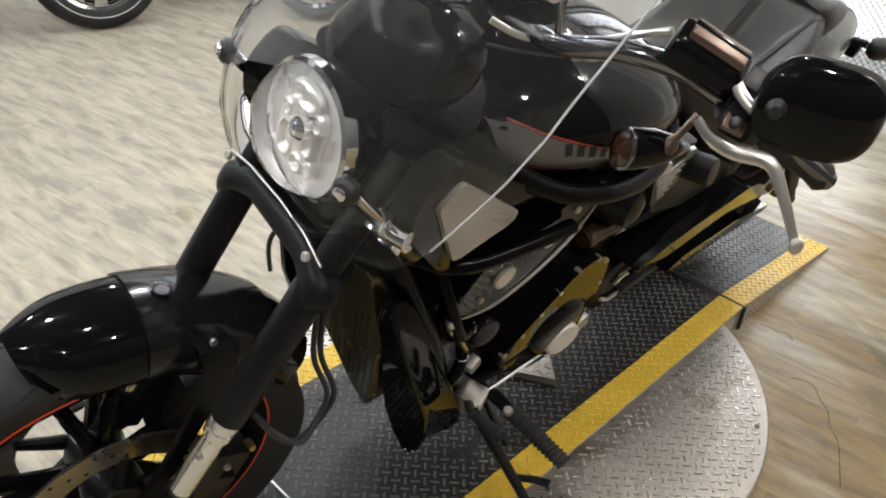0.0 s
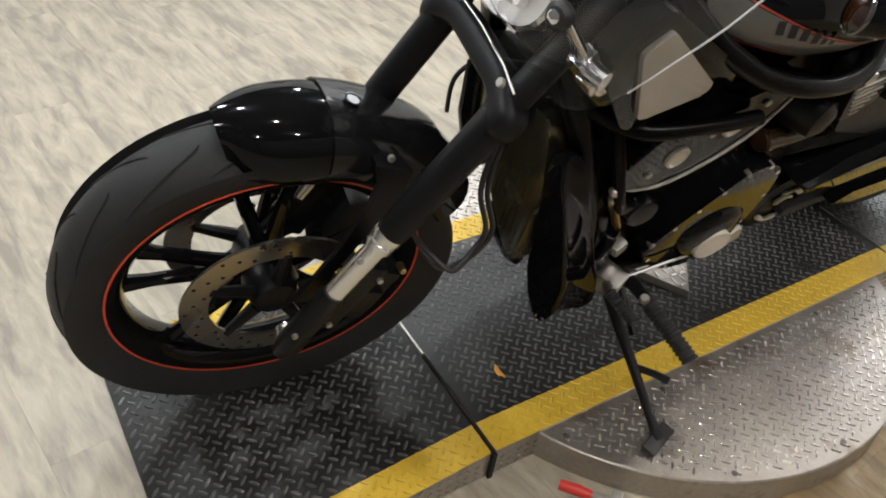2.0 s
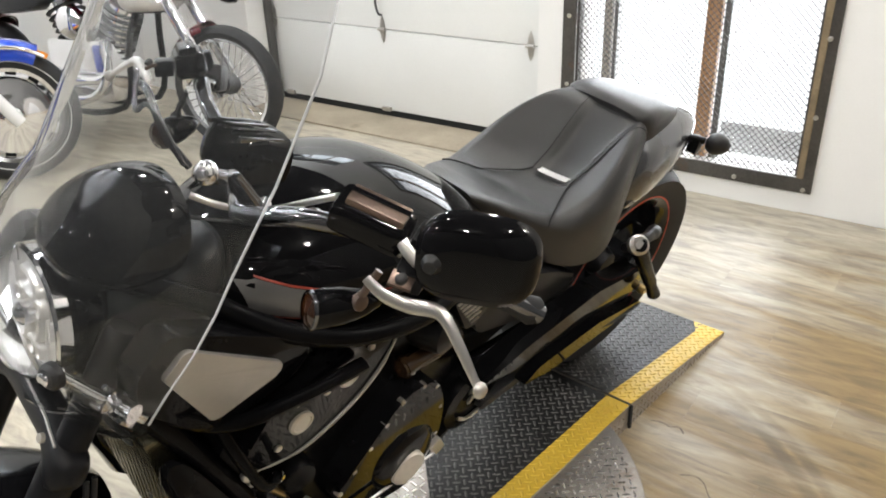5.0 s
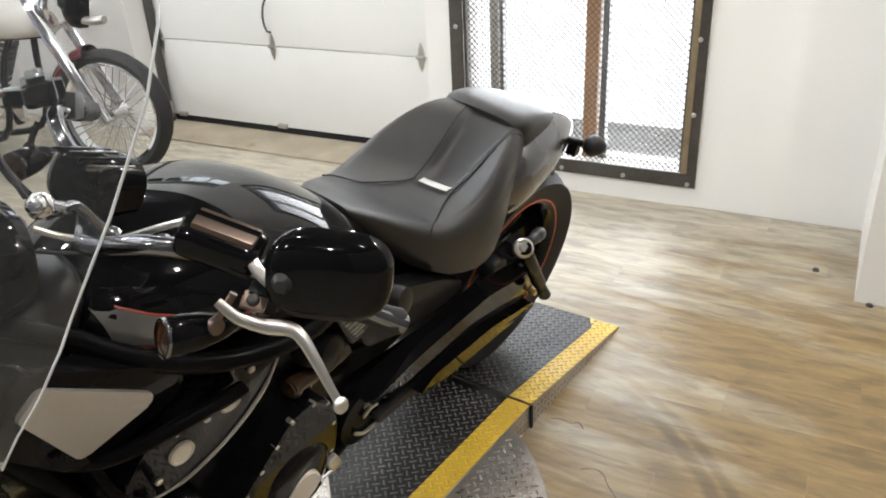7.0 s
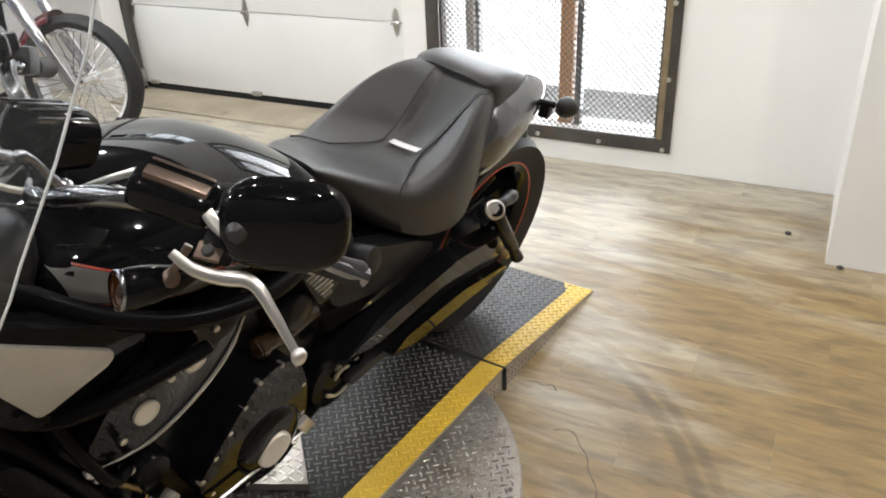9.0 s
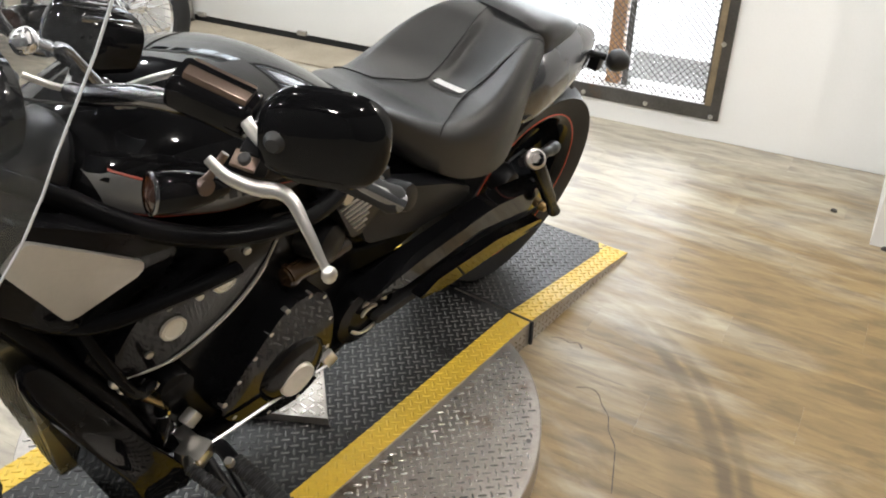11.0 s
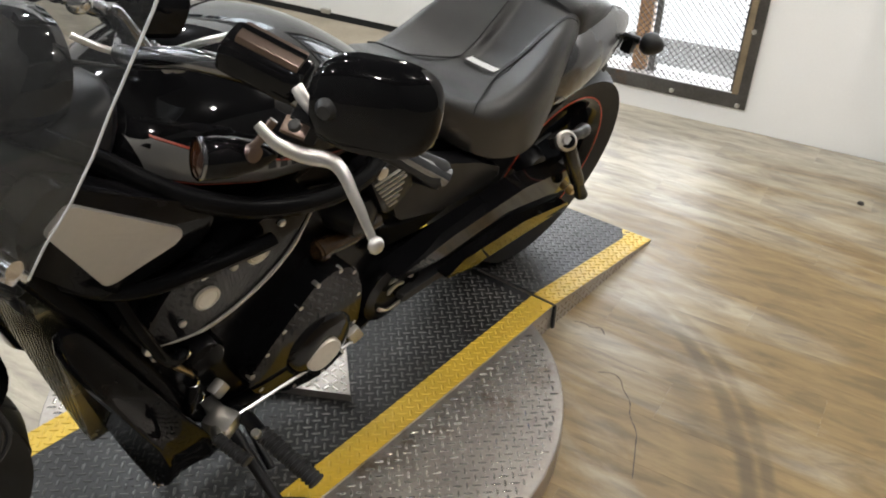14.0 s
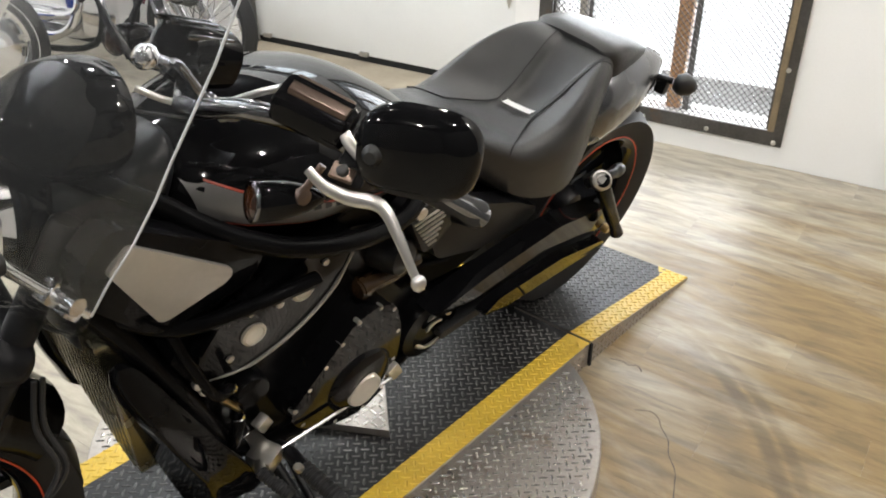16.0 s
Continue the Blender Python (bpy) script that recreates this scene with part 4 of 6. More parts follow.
bar_left = spline([(0.0, 0.612, 0.99), (0.12, 0.610, 1.0), (0.22, 0.628, 1.035), (0.30, 0.672, 1.03), (0.37, 0.745, 0.975), (0.47, 0.840, 0.90)], 6)
left_line = [BARS @ p for p in bar_left if p.x > 0.11]
right_line = [BARS @ Vector((-p.x, p.y, p.z)) + Vector((-0.12, 0.187, -0.125)) for p in bar_left if p.x > 0.11]
bar_line = right_line[::-1] + [right_line[0].lerp(left_line[0], k / 6) for k in range(1, 6)] + left_line
handlebar = steered("handlebar", tube(bar_line, 0.0115, 12), smoked_chrome, bike, "dark polished metal handlebar")
for sign in (-1, 1):
    flip = barred if sign > 0 else right_bar
    grip = steered("grip", flip(lathe([(0.012, 0), (0.018, 0.004), (0.0185, 0.05), (0.017, 0.10), (0.020, 0.122), (0.016, 0.130), (0.006, 0.132)], (0.385, 0.758, 0.964), (0.09, 0.087, -0.068), 20)), rubber, handlebar, "black rubber grip")
    box_m = axes((0.322, 0.660, 1.066), (0.09, 0.048, -0.030), (-0.45, 0.75, 0.1))
    master = steered("master_cylinder", flip(block((0.102, 0.054, 0.042), box_m, 0.018, seg=4)), gloss_black, bike, "black fluid reservoir with a bronze lid")
    steered("lid", flip(block((0.078, 0.030, 0.010), box_m @ pose(0.002, 0, 0.025), 0.004)), bronze if sign > 0 else satin_black, master, "satin bronze lid")
    steered("band", flip(block((0.080, 0.007, 0.003), box_m @ pose(0.002, 0.004, 0.0305), 0.001)), gloss_black, master)
    steered("clamp", flip(block((0.03, 0.045, 0.045), box_m @ pose(0.068, 0.02, -0.02), 0.010)), satin_black, master)
    steered("switch_housing", flip(block((0.075, 0.05, 0.052), axes((0.365, 0.728, 0.995), (0.09, 0.087, -0.068), (0, 0, 1)), 0.013)), black_plastic, handlebar)
    lever_pts = spline([(0.368, 0.615, 1.028), (0.394, 0.622, 1.013), (0.424, 0.636, 1.006), (0.470, 0.646, 1.014), (0.511, 0.642, 0.990), (0.537, 0.639, 0.969), (0.557, 0.637, 0.953)], 4)
    radii = list(np.interp(np.linspace(0, 1, len(lever_pts)), [0, 0.2, 0.4, 0.6, 0.9, 1], [0.0055, 0.008, 0.0098, 0.0075, 0.0055, 0.0055]))
    lever = steered("lever", flip(tube(lever_pts, radii, 12, squash=0.62)), brushed, bike, "bare aluminium hand lever with a ball end")
    steered("ball_end", flip(lathe([(0.002, -0.0105), (0.0065, -0.008), (0.0092, -0.003), (0.0095, 0.002), (0.0065, 0.008), (0.002, 0.0105)], (0.559, 0.637, 0.952), (0.05, -0.03, -0.1), 18)), brushed, lever)
    steered("perch", flip(block((0.040, 0.03, 0.034), axes((0.400, 0.658, 1.026), (0.09, 0.062, -0.03), (0, 0, 1)), 0.008)), satin_black, lever)
    steered("pivot_plate", flip(block((0.030, 0.022, 0.006), axes((0.407, 0.637, 1.034), (0.09, 0.062, -0.03), (-0.4, 0.8, 0.3)), 0.002)), bronze, lever, "bronze pivot plate")
    steered("pivot_screw", flip(bolt((0.409, 0.635, 1.037), (0.25, -0.4, 0.85), 0.0075, 0.007)), black_plastic, lever)
    stem = spline([(0.362, 0.668, 1.062), (0.388, 0.662, 1.052), (0.418, 0.662, 1.046), (0.448, 0.668, 1.056)], 5)
    out = (lambda bm: barred(bm)) if sign > 0 else (lambda bm: shifted(barred(mirrored(bm)), (-0.12, 0.31, -0.05)))
    mirror_n = Vector((0.46, -0.88, 0.10)).normalized()
    mx = Vector((0.88, 0.47, 0.02)).normalized()
    my = mirror_n.cross(mx)
    mc = Vector((0.478, 0.690, 1.072))
    rows = [oval(mc + mirror_n * d, mx, my, a, b, 3.0, 40) for d, a, b in ((-0.014, 0.070, 0.052), (-0.016, 0.076, 0.055), (0.0, 0.078, 0.056), (0.012, 0.074, 0.053), (0.022, 0.060, 0.040), (0.026, 0.04, 0.025))]
    mirror = steered("mirror", out(skin(bmesh.new(), rows)), gloss_black, bike, "black mirror shell on a short stem", 50)
    steered("mirror_glass", out(skin(bmesh.new(), [oval(mc - mirror_n * d, mx, my, a, b, 3.0, 40) for d, a, b in ((0.0165, 0.070, 0.052), (0.0175, 0.068, 0.050))])), chrome, mirror, "silvered mirror glass")
    steered("stem", out(tube(stem, 0.0075, 10)), brushed, mirror, "bare metal mirror stem")
    steered("swivel", out(lathe([(0.006, -0.012), (0.013, -0.008), (0.014, 0.004), (0.008, 0.013)], mc + mirror_n * 0.020 - mx * 0.048, mirror_n, 18)), black_plastic, mirror)
    sig_dir = Vector((0.30, 0.93, -0.20)).normalized()
    sig = steered("turn_signal", flip(lathe([(0.004, -0.004), (0.021, -0.002), (0.025, 0.003), (0.026, 0.016), (0.0245, 0.04), (0.018, 0.07), (0.008, 0.092), (0.003, 0.096)], (0.302, 0.584, 0.960), sig_dir, 28)), gloss_black, bike, "gloss black bullet turn signal", 60)
    steered("lens", flip(lathe([(0.002, -0.0075), (0.014, -0.0055), (0.0215, -0.002), (0.0215, 0.001)], (0.302, 0.584, 0.960), sig_dir, 24)), smoked_amber, sig, "amber lens")
    steered("rim", flip(lathe([(0.0222, -0.0032), (0.0250, -0.0028), (0.0263, -0.001), (0.0260, 0.001), (0.0230, -0.001)], (0.302, 0.584, 0.960), sig_dir, 28, loop=True)), smoked_chrome, sig, "smoked chrome lens rim")
    steered("stem", flip(merge(tube([(0.322, 0.626, 0.955), (0.336, 0.640, 0.975), (0.34, 0.66, 1.0)], 0.0055, 10), lathe([(0.004, -0.009), (0.0105, -0.006), (0.0105, 0.006), (0.004, 0.009)], (0.334, 0.634, 0.962), (1, 0, 0.2), 16))), bronze if sign > 0 else satin_black, sig, "dull brass coloured stem joint")

# hoses and cables by the bars
hose = steered("clutch_hose", barred(tube(spline([(0.262, 0.655, 1.074), (0.225, 0.650, 1.052), (0.180, 0.655, 1.022), (0.130, 0.664, 0.988), (0.084, 0.669, 0.962), (0.040, 0.640, 0.958), (0.010, 0.610, 0.975)], 6), 0.0046, 10)), brushed, bike, "braided steel clutch hose")
steered("banjo", barred(lathe([(0.006, -0.010), (0.0115, -0.007), (0.0125, 0.0), (0.0115, 0.007), (0.006, 0.010)], (0.217, 0.653, 1.022), (0.3, -0.6, 0.6), 16)), chrome, hose, "chrome hose union")
steered("hose_clamp", barred(merge(block((0.020, 0.016, 0.024), pose(0.086, 0.668, 0.964, 20, 0, 30), 0.005), lathe([(0.005, -0.014), (0.008, -0.012), (0.008, 0.012), (0.005, 0.014)], (0.090, 0.664, 0.970), (0.5, 0.3, 0.8), 14))), chrome, hose, "chrome hose clamp")
adjuster = steered("cable_adjuster", barred(lathe([(0.003, 0.0), (0.0062, 0.003), (0.0062, 0.010), (0.0052, 0.012), (0.0052, 0.030), (0.0066, 0.032), (0.0066, 0.048), (0.0050, 0.052), (0.0050, 0.074), (0.003, 0.076)], (0.114, 0.668, 0.957), (0.090, -0.008, 0.050), 14)), brushed, bike, "bare metal cable adjuster")
steered("cable", barred(tube(spline([(0.118, 0.668, 0.959), (0.07, 0.640, 0.948), (0.005, 0.601, 0.943), (-0.05, 0.57, 0.94)], 6), 0.0024, 8)), black_plastic, adjuster)
steered("brake_hose", barred(tube(spline([(-0.22, 0.68, 1.02), (-0.18, 0.66, 1.06), (-0.14, 0.63, 1.03), (-0.10, 0.63, 1.05), (-0.05, 0.64, 0.98)], 6), 0.0036, 10)), smoked_chrome, bike, "dark braided steel brake hose")
steered("mirror_arm", barred(tube(spline([(-0.07, 0.66, 0.96), (-0.09, 0.64, 1.01), (-0.14, 0.65, 1.05), (-0.20, 0.67, 1.03)], 6), 0.0055, 10)), smoked_chrome, bike, "dark chrome bent tube")
riser = steered("riser_cap", barred(lathe([(0.004, -0.012), (0.012, -0.010), (0.0155, 0.0), (0.012, 0.009), (0.005, 0.013)], (0.169, 0.537, 1.114), (0.3, -0.7, 0.6), 22)), chrome, bike, "chrome riser cap", 60)
steered("riser", barred(tube(spline([(0.169, 0.540, 1.110), (0.150, 0.570, 1.085), (0.116, 0.609, 1.056), (0.098, 0.640, 1.010), (0.086, 0.668, 0.966)], 4), [0.010] * 5 + [0.0065] * 12, 12)), smoked_chrome, riser)
brake_line = spline([(-0.05, 0.358, 0.671), (-0.05, 0.324, 0.668), (-0.05, 0.302, 0.652), (-0.05, 0.295, 0.624), (-0.05, 0.302, 0.568)], 6)
part("brake_line", tube(brake_line, 0.0038, 8), black_plastic, bike, "black rubber brake line")
for k in (0.0, 0.011):
    part("brake_line", tube(spline([(0.13, 0.25 + k, 0.70), (0.157, 0.232 + k, 0.64), (0.189, 0.239 + k, 0.59), (0.20, 0.22 + k, 0.56), (0.216 - k, 0.183, 0.55 - k), (0.19, 0.16, 0.56 - k), (0.15, 0.15, 0.56)], 6), 0.0042, 8), black_plastic, bike, "black rubber brake line")

# ---- the motorcycle's body ----
BODY = Matrix(((0.974, -0.039, 0.040, 0.039), (0.080, 1.009, -0.138, -0.046), (0.024, 0.003, 1.047, 0.037), (0, 0, 0, 1)))


def body(name, bm, material, parent, label="", smooth=38):
    bm.transform(BODY)
    return part(name, bm, material, parent, label, smooth)


def body_rows(rows, count=44):
    """Cross sections (y, half width, top, bottom, boxiness) lofted along the bike."""
    return skin(bmesh.new(), [oval((0, y, (top + low) / 2), (1, 0, 0), (0, 0, 1), w, (top - low) / 2, p, count) for y, w, top, low, p in rows])


def smooth_rows(rows, steps=4):
    out = []
    span = np.linspace(0, len(rows) - 1, (len(rows) - 1) * steps + 1)
    for s in span:
        i = min(int(s), len(rows) - 2)
        t = s - i
        g = lambda k, j: rows[max(0, min(len(rows) - 1, k))][j]
        out.append(tuple(0.5 * (2 * g(i, j) + (g(i + 1, j) - g(i - 1, j)) * t + (2 * g(i - 1, j) - 5 * g(i, j) + 4 * g(i + 1, j) - g(i + 2, j)) * t * t + (3 * g(i, j) - g(i - 1, j) - 3 * g(i + 1, j) + g(i + 2, j)) * t ** 3) for j in range(5)))
    return out


tank = body("tank_cover", body_rows(smooth_rows([(0.580, 0.050, 0.845, 0.790, 1.86), (0.610, 0.100, 0.874, 0.762, 1.86), (0.670, 0.146, 0.903, 0.730, 1.86), (0.760, 0.180, 0.924, 0.708, 1.86), (0.860, 0.190, 0.916, 0.700, 1.86), (0.960, 0.178, 0.889, 0.695, 1.86), (1.060, 0.142, 0.826, 0.68, 1.86), (1.150, 0.098, 0.748, 0.66, 1.86), (1.200, 0.072, 0.718, 0.66, 1.86)])), gloss_black, bike, "gloss black tank cover", 60)


def on_tank(y, z, lift=0.0015):
    """A place on the left flank of the tank cover at a height."""
    w = np.interp(y, [0.61, 0.67, 0.76, 0.86, 0.96, 1.06, 1.15], [0.100, 0.146, 0.180, 0.190, 0.178, 0.142, 0.098])
    top = np.interp(y, [0.61, 0.67, 0.76, 0.86, 0.96, 1.06, 1.15], [0.874, 0.903, 0.924, 0.916, 0.889, 0.826, 0.748])
    low = np.interp(y, [0.61, 0.67, 0.76, 0.86, 0.96, 1.06, 1.15], [0.762, 0.730, 0.708, 0.700, 0.695, 0.68, 0.66])
    h = (z - (top + low) / 2) / ((top - low) / 2)
    return Vector((w * max(0.02, 1 - abs(h) ** 1.86) ** (1 / 1.86) + lift, y, z))


def tank_band(upper, lower, lift, steps=16):
    bm = bmesh.new()
    cols = []
    for i in range(steps + 1):
        t = i / steps
        y = 0.622 + 0.40 * t
        zu, zl = upper(t), lower(t)
        cols.append([bm.verts.new(on_tank(y, zl + (zu - zl) * k / 4, lift)) for k in range(5)])
    for a, b in zip(cols, cols[1:]):
        for k in range(4):
            bm.faces.new((a[k], b[k], b[k + 1], a[k + 1]))
    return bm


band_top = lambda t: 0.868 - 0.11 * t - 0.01 * math.sin(3 * t)
band_low = lambda t: 0.818 - 0.065 * t - 0.02 * math.sin(3 * t)
for flip in (lambda bm: bm, mirrored):
    band = body("decal_band", flip(tank_band(band_top, band_low, 0.0050)), grey_decal, tank, "grey decal band on the tank cover", 60)
    body("decal_line", flip(tank_band(lambda t: band_top(t) + 0.004, lambda t: band_top(t) + 0.001, 0.0054)), decal_red, band, "thin red line", 60)
    body("decal_line", flip(tank_band(lambda t: band_low(t) - 0.001, lambda t: band_low(t) - 0.004, 0.0054)), decal_red, band, "thin red line", 60)
# plain bars in place of the badge
for k in range(6):
    y = 0.70 + 0.018 * k
    bars = bmesh.new()
    cols = [[bars.verts.new(on_tank(y + dy, z, 0.0062)) for z in (0.820 - 0.02 * k / 6, 0.838 - 0.02 * k / 6)] for dy in (0.0, 0.011)]
    bars.faces.new((cols[0][0], cols[1][0], cols[1][1], cols[0][1]))
    body("badge_bar", bars, dark_joint, tank, "dark bar of the badge", 0)

# frame tubes under the tank
rail_pts = [(0.075, 0.500, 0.920), (0.100, 0.577, 0.852), (0.124, 0.607, 0.823), (0.150, 0.650, 0.790), (0.178, 0.720, 0.752), (0.198, 0.800, 0.731), (0.199, 0.890, 0.715), (0.182, 0.970, 0.715), (0.14, 1.04, 0.735)]
down_pts = [(0.070, 0.430, 0.800), (0.100, 0.470, 0.700), (0.130, 0.520, 0.560), (0.150, 0.560, 0.420), (0.150, 0.60, 0.30), (0.150, 0.68, 0.23), (0.155, 0.85, 0.205), (0.155, 1.00, 0.22), (0.15, 1.12, 0.28)]
head_pts = [(0.100, 0.480, 0.700), (0.155, 0.540, 0.680), (0.175, 0.640, 0.672), (0.185, 0.760, 0.668)]
for flip in (lambda bm: bm, mirrored):
    frame_rail = body("frame_tube", flip(tube(spline(rail_pts, 6), 0.0165, 16)), engine_black, bike, "black steel frame tube under the tank")
    body("frame_tube", flip(tube(spline(down_pts, 6), 0.019, 14)), engine_black, bike, "black steel frame down tube")
    body("frame_tube", flip(tube(spline(head_pts, 6), 0.013, 12)), engine_black, bike, "black engine cradle tube")
    to_side = Matrix(((0, 0, 1, 0), (1, 0, 0, 0), (0, 1, 0, 0), (0, 0, 0, 1)))
    surround = body("side_panel", flip(plate(rounded([(0.438, 0.852), (0.488, 0.900), (0.690, 0.758), (0.660, 0.702), (0.508, 0.690), (0.435, 0.80)], 0.02), 0.040, Matrix.Translation((0.140, 0, 0)) @ to_side, 0.006)), shroud_black, bike, "gloss black surround of the intake panel")
    body("panel", flip(plate(rounded([(0.466, 0.842), (0.500, 0.870), (0.630, 0.755), (0.620, 0.738), (0.515, 0.718)], [0.008, 0.010, 0.012, 0.008, 0.012]), 0.010, Matrix.Translation((0.163, 0, 0)) @ to_side, 0.003)), satin_panel, surround, "satin silver panel")

# radiator and its shrouds
fin_metal = surface("radiator_fins", (0.16, 0.15, 0.105), 0.26, 0.9, vary=0.12)
upright = Matrix(((1, 0, 0, 0), (0, 0, 1, 0.462), (0, 1, 0, 0), (0, 0, 0, 1)))
core = body("radiator", plate(rounded([(-0.080, 0.66), (-0.075, 0.56), (-0.025, 0.490), (0.025, 0.425), (0.080, 0.360), (0.122, 0.325), (0.126, 0.54), (0.095, 0.66)], 0.02), 0.05, upright @ pose(0, 0, 0.012), 0.004), fin_metal, bike, "dark metal radiator core")
for k in range(15):
    x = -0.068 + 0.0124 * k
    low = float(np.interp(x, [-0.075, -0.025, 0.025, 0.080, 0.125], [0.570, 0.495, 0.430, 0.365, 0.330]))
    body("fin", block((0.0016, 0.0012, 0.64 - low), pose(x, 0.4485, (0.64 + low) / 2)), fin_metal, core)
body("top_tank", block((0.15, 0.05, 0.07), pose(-0.010, 0.470, 0.645, -6, 0, 0), 0.022), satin_black, core, "black radiator top tank")
def shroud_ring(z, lx, ly, cx, cy, rx, ry):
    """One level of a shroud: front face from l to c, hollow flank from c to r, and its back."""
    dip = 0.09 * (ry - cy)
    outline = [(lx, ly), (cx, cy), (cx + (rx - cx) * 0.35 - dip, cy + (ry - cy) * 0.35), (cx + (rx - cx) * 0.7 - dip, cy + (ry - cy) * 0.7), (rx, ry), (max(lx, rx - 0.07), ry - 0.006)]
    return [Vector((x, y, z)) for x, y in rounded(outline, [0.006, 0.007, 0.03, 0.03, 0.006, 0.01], 4)]


SHROUD = ((0.634, 0.124, 0.458, 0.138, 0.456, 0.142, 0.474), (0.622, 0.118, 0.450, 0.144, 0.448, 0.150, 0.484), (0.590, 0.118, 0.445, 0.155, 0.449, 0.158, 0.496), (0.500, 0.124, 0.455, 0.178, 0.468, 0.176, 0.526), (0.400, 0.128, 0.467, 0.192, 0.494, 0.190, 0.560), (0.320, 0.134, 0.477, 0.200, 0.515, 0.200, 0.590), (0.250, 0.152, 0.487, 0.202, 0.523, 0.203, 0.612), (0.205, 0.176, 0.494, 0.199, 0.518, 0.202, 0.622), (0.186, 0.182, 0.500, 0.195, 0.514, 0.198, 0.606))
shroud = body("radiator_shroud", skin(bmesh.new(), [shroud_ring(*row) for row in SHROUD]), shroud_black, bike, "gloss black boxy radiator shroud", 30)
for x, y, z in ((0.186, 0.502, 0.213), (0.190, 0.506, 0.199), (0.196, 0.512, 0.208)):
    body("rivet", bolt((x, y - 0.006, z), (0.1, -1, 0.1), 0.003, 0.003), chrome, shroud)
body("radiator_shroud", skin(bmesh.new(), [oval((x, y, z), (1, 0.2, 0), (-0.2, 1, 0), a, b, 3.4, 28) for x, y, z, a, b in ((-0.085, 0.470, 0.640, 0.012, 0.018), (-0.085, 0.468, 0.615, 0.018, 0.032), (-0.078, 0.470, 0.520, 0.020, 0.036), (-0.062, 0.478, 0.430, 0.018, 0.032), (-0.055, 0.482, 0.405, 0.010, 0.018))]), cover_black, bike, "gloss black boxy radiator shroud", 50)
body("chin_cowl", skin(bmesh.new(), [oval((x, y, z), (1, 0.2, 0), (-0.2, 1, 0), a, b, 3.4, 28) for x, y, z, a, b in ((-0.046, 0.550, 0.262, 0.010, 0.014), (-0.044, 0.553, 0.248, 0.018, 0.026), (-0.030, 0.575, 0.180, 0.020, 0.030), (-0.008, 0.602, 0.100, 0.018, 0.026), (0.0, 0.612, 0.075, 0.010, 0.014))]), shroud_black, bike, "gloss black cowl under the radiator", 50)

# engine
engine = body("engine_block", merge(block((0.28, 0.46, 0.30), pose(0, 0.84, 0.40), 0.03), merge(block((0.27, 0.20, 0.26), pose(0, 0.63, 0.56, -30, 0, 0), 0.02), block((0.27, 0.22, 0.26), pose(0, 0.90, 0.60, 25, 0, 0), 0.02))), engine_black, bike, "black engine block with bolted covers")
side = Matrix(((0, 0, 1, 0), (1, 0, 0, 0), (0, 1, 0, 0), (0, 0, 0, 1)))
head_cover = body("cam_cover", plate(rounded([(0.548, 0.590), (0.600, 0.655), (0.700, 0.690), (0.840, 0.715), (0.868, 0.688), (0.815, 0.600), (0.735, 0.545), (0.640, 0.520), (0.565, 0.535)], 0.022), 0.05, Matrix.Translation((0.142, 0, 0)) @ side, 0.010), cover_black, engine, "gloss black cam cover with silver discs")
body("cover_edge", tube(spline([(0.166, 0.556, 0.548), (0.167, 0.640, 0.526), (0.168, 0.735, 0.551), (0.168, 0.812, 0.604), (0.167, 0.862, 0.684)], 6), [0.0015] * 3 + [0.004] * 3 + [0.0062] * 14 + [0.004] * 3 + [0.002] * 2, 8, squash=0.6), satin_panel, head_cover, "bright machined edge")
for y, z, r in ((0.650, 0.598, 0.0175), (0.745, 0.638, 0.0175)):
    body("cover_disc", lathe([(r * 1.25, -0.002), (r * 1.25, 0.004), (r, 0.006), (r * 0.9, 0.004), (0.003, 0.004)], (0.168, y, z), (1, 0, 0), 24), polished_badge, head_cover, "round bare metal disc")
for y, z in ((0.605, 0.572), (0.700, 0.634), (0.79, 0.675)):
    body("bolt", bolt((0.168, y, z), (1, 0, 0), 0.0065, 0.005), cast_metal, head_cover, "bare metal bolt head")
body("label_plate", block((0.003, 0.050, 0.006), pose(0.1695, 0.668, 0.653, 22, 0, 0), 0.001), cast_metal, head_cover)
clutch = body("clutch_cover", plate(rounded([(0.690, 0.350), (0.745, 0.410), (0.845, 0.510), (0.905, 0.515), (0.945, 0.485), (0.968, 0.400), (0.965, 0.310), (0.940, 0.225), (0.880, 0.195), (0.800, 0.215), (0.710, 0.290)], 0.03), 0.075, Matrix.Translation((0.158, 0, 0)) @ side, 0.014), cover_black, engine, "gloss black clutch cover ringed with bolts", 45)
body("clutch_dome", lathe([(0.082, -0.01), (0.080, 0.004), (0.066, 0.014), (0.04, 0.020), (0.004, 0.022)], (0.194, 0.862, 0.320), (1, 0, 0.05), 40), cover_black, clutch, "", 60)
badge_c, badge_u, badge_v = Vector((0.2215, 0.850, 0.318)), Vector((0.05, 0.78, 0.62)).normalized(), Vector((-0.40, -0.55, 0.73)).normalized()
badge_n = badge_u.cross(badge_v)
body("clutch_badge", skin(bmesh.new(), [oval(badge_c + badge_n * d, badge_u, badge_v, a, b, 2.4, 32) for d, a, b in ((-0.012, 0.040, 0.024), (0.0, 0.040, 0.024), (0.004, 0.037, 0.021), (0.005, 0.020, 0.010))]), polished_badge, clutch, "pale polished oval cover badge")
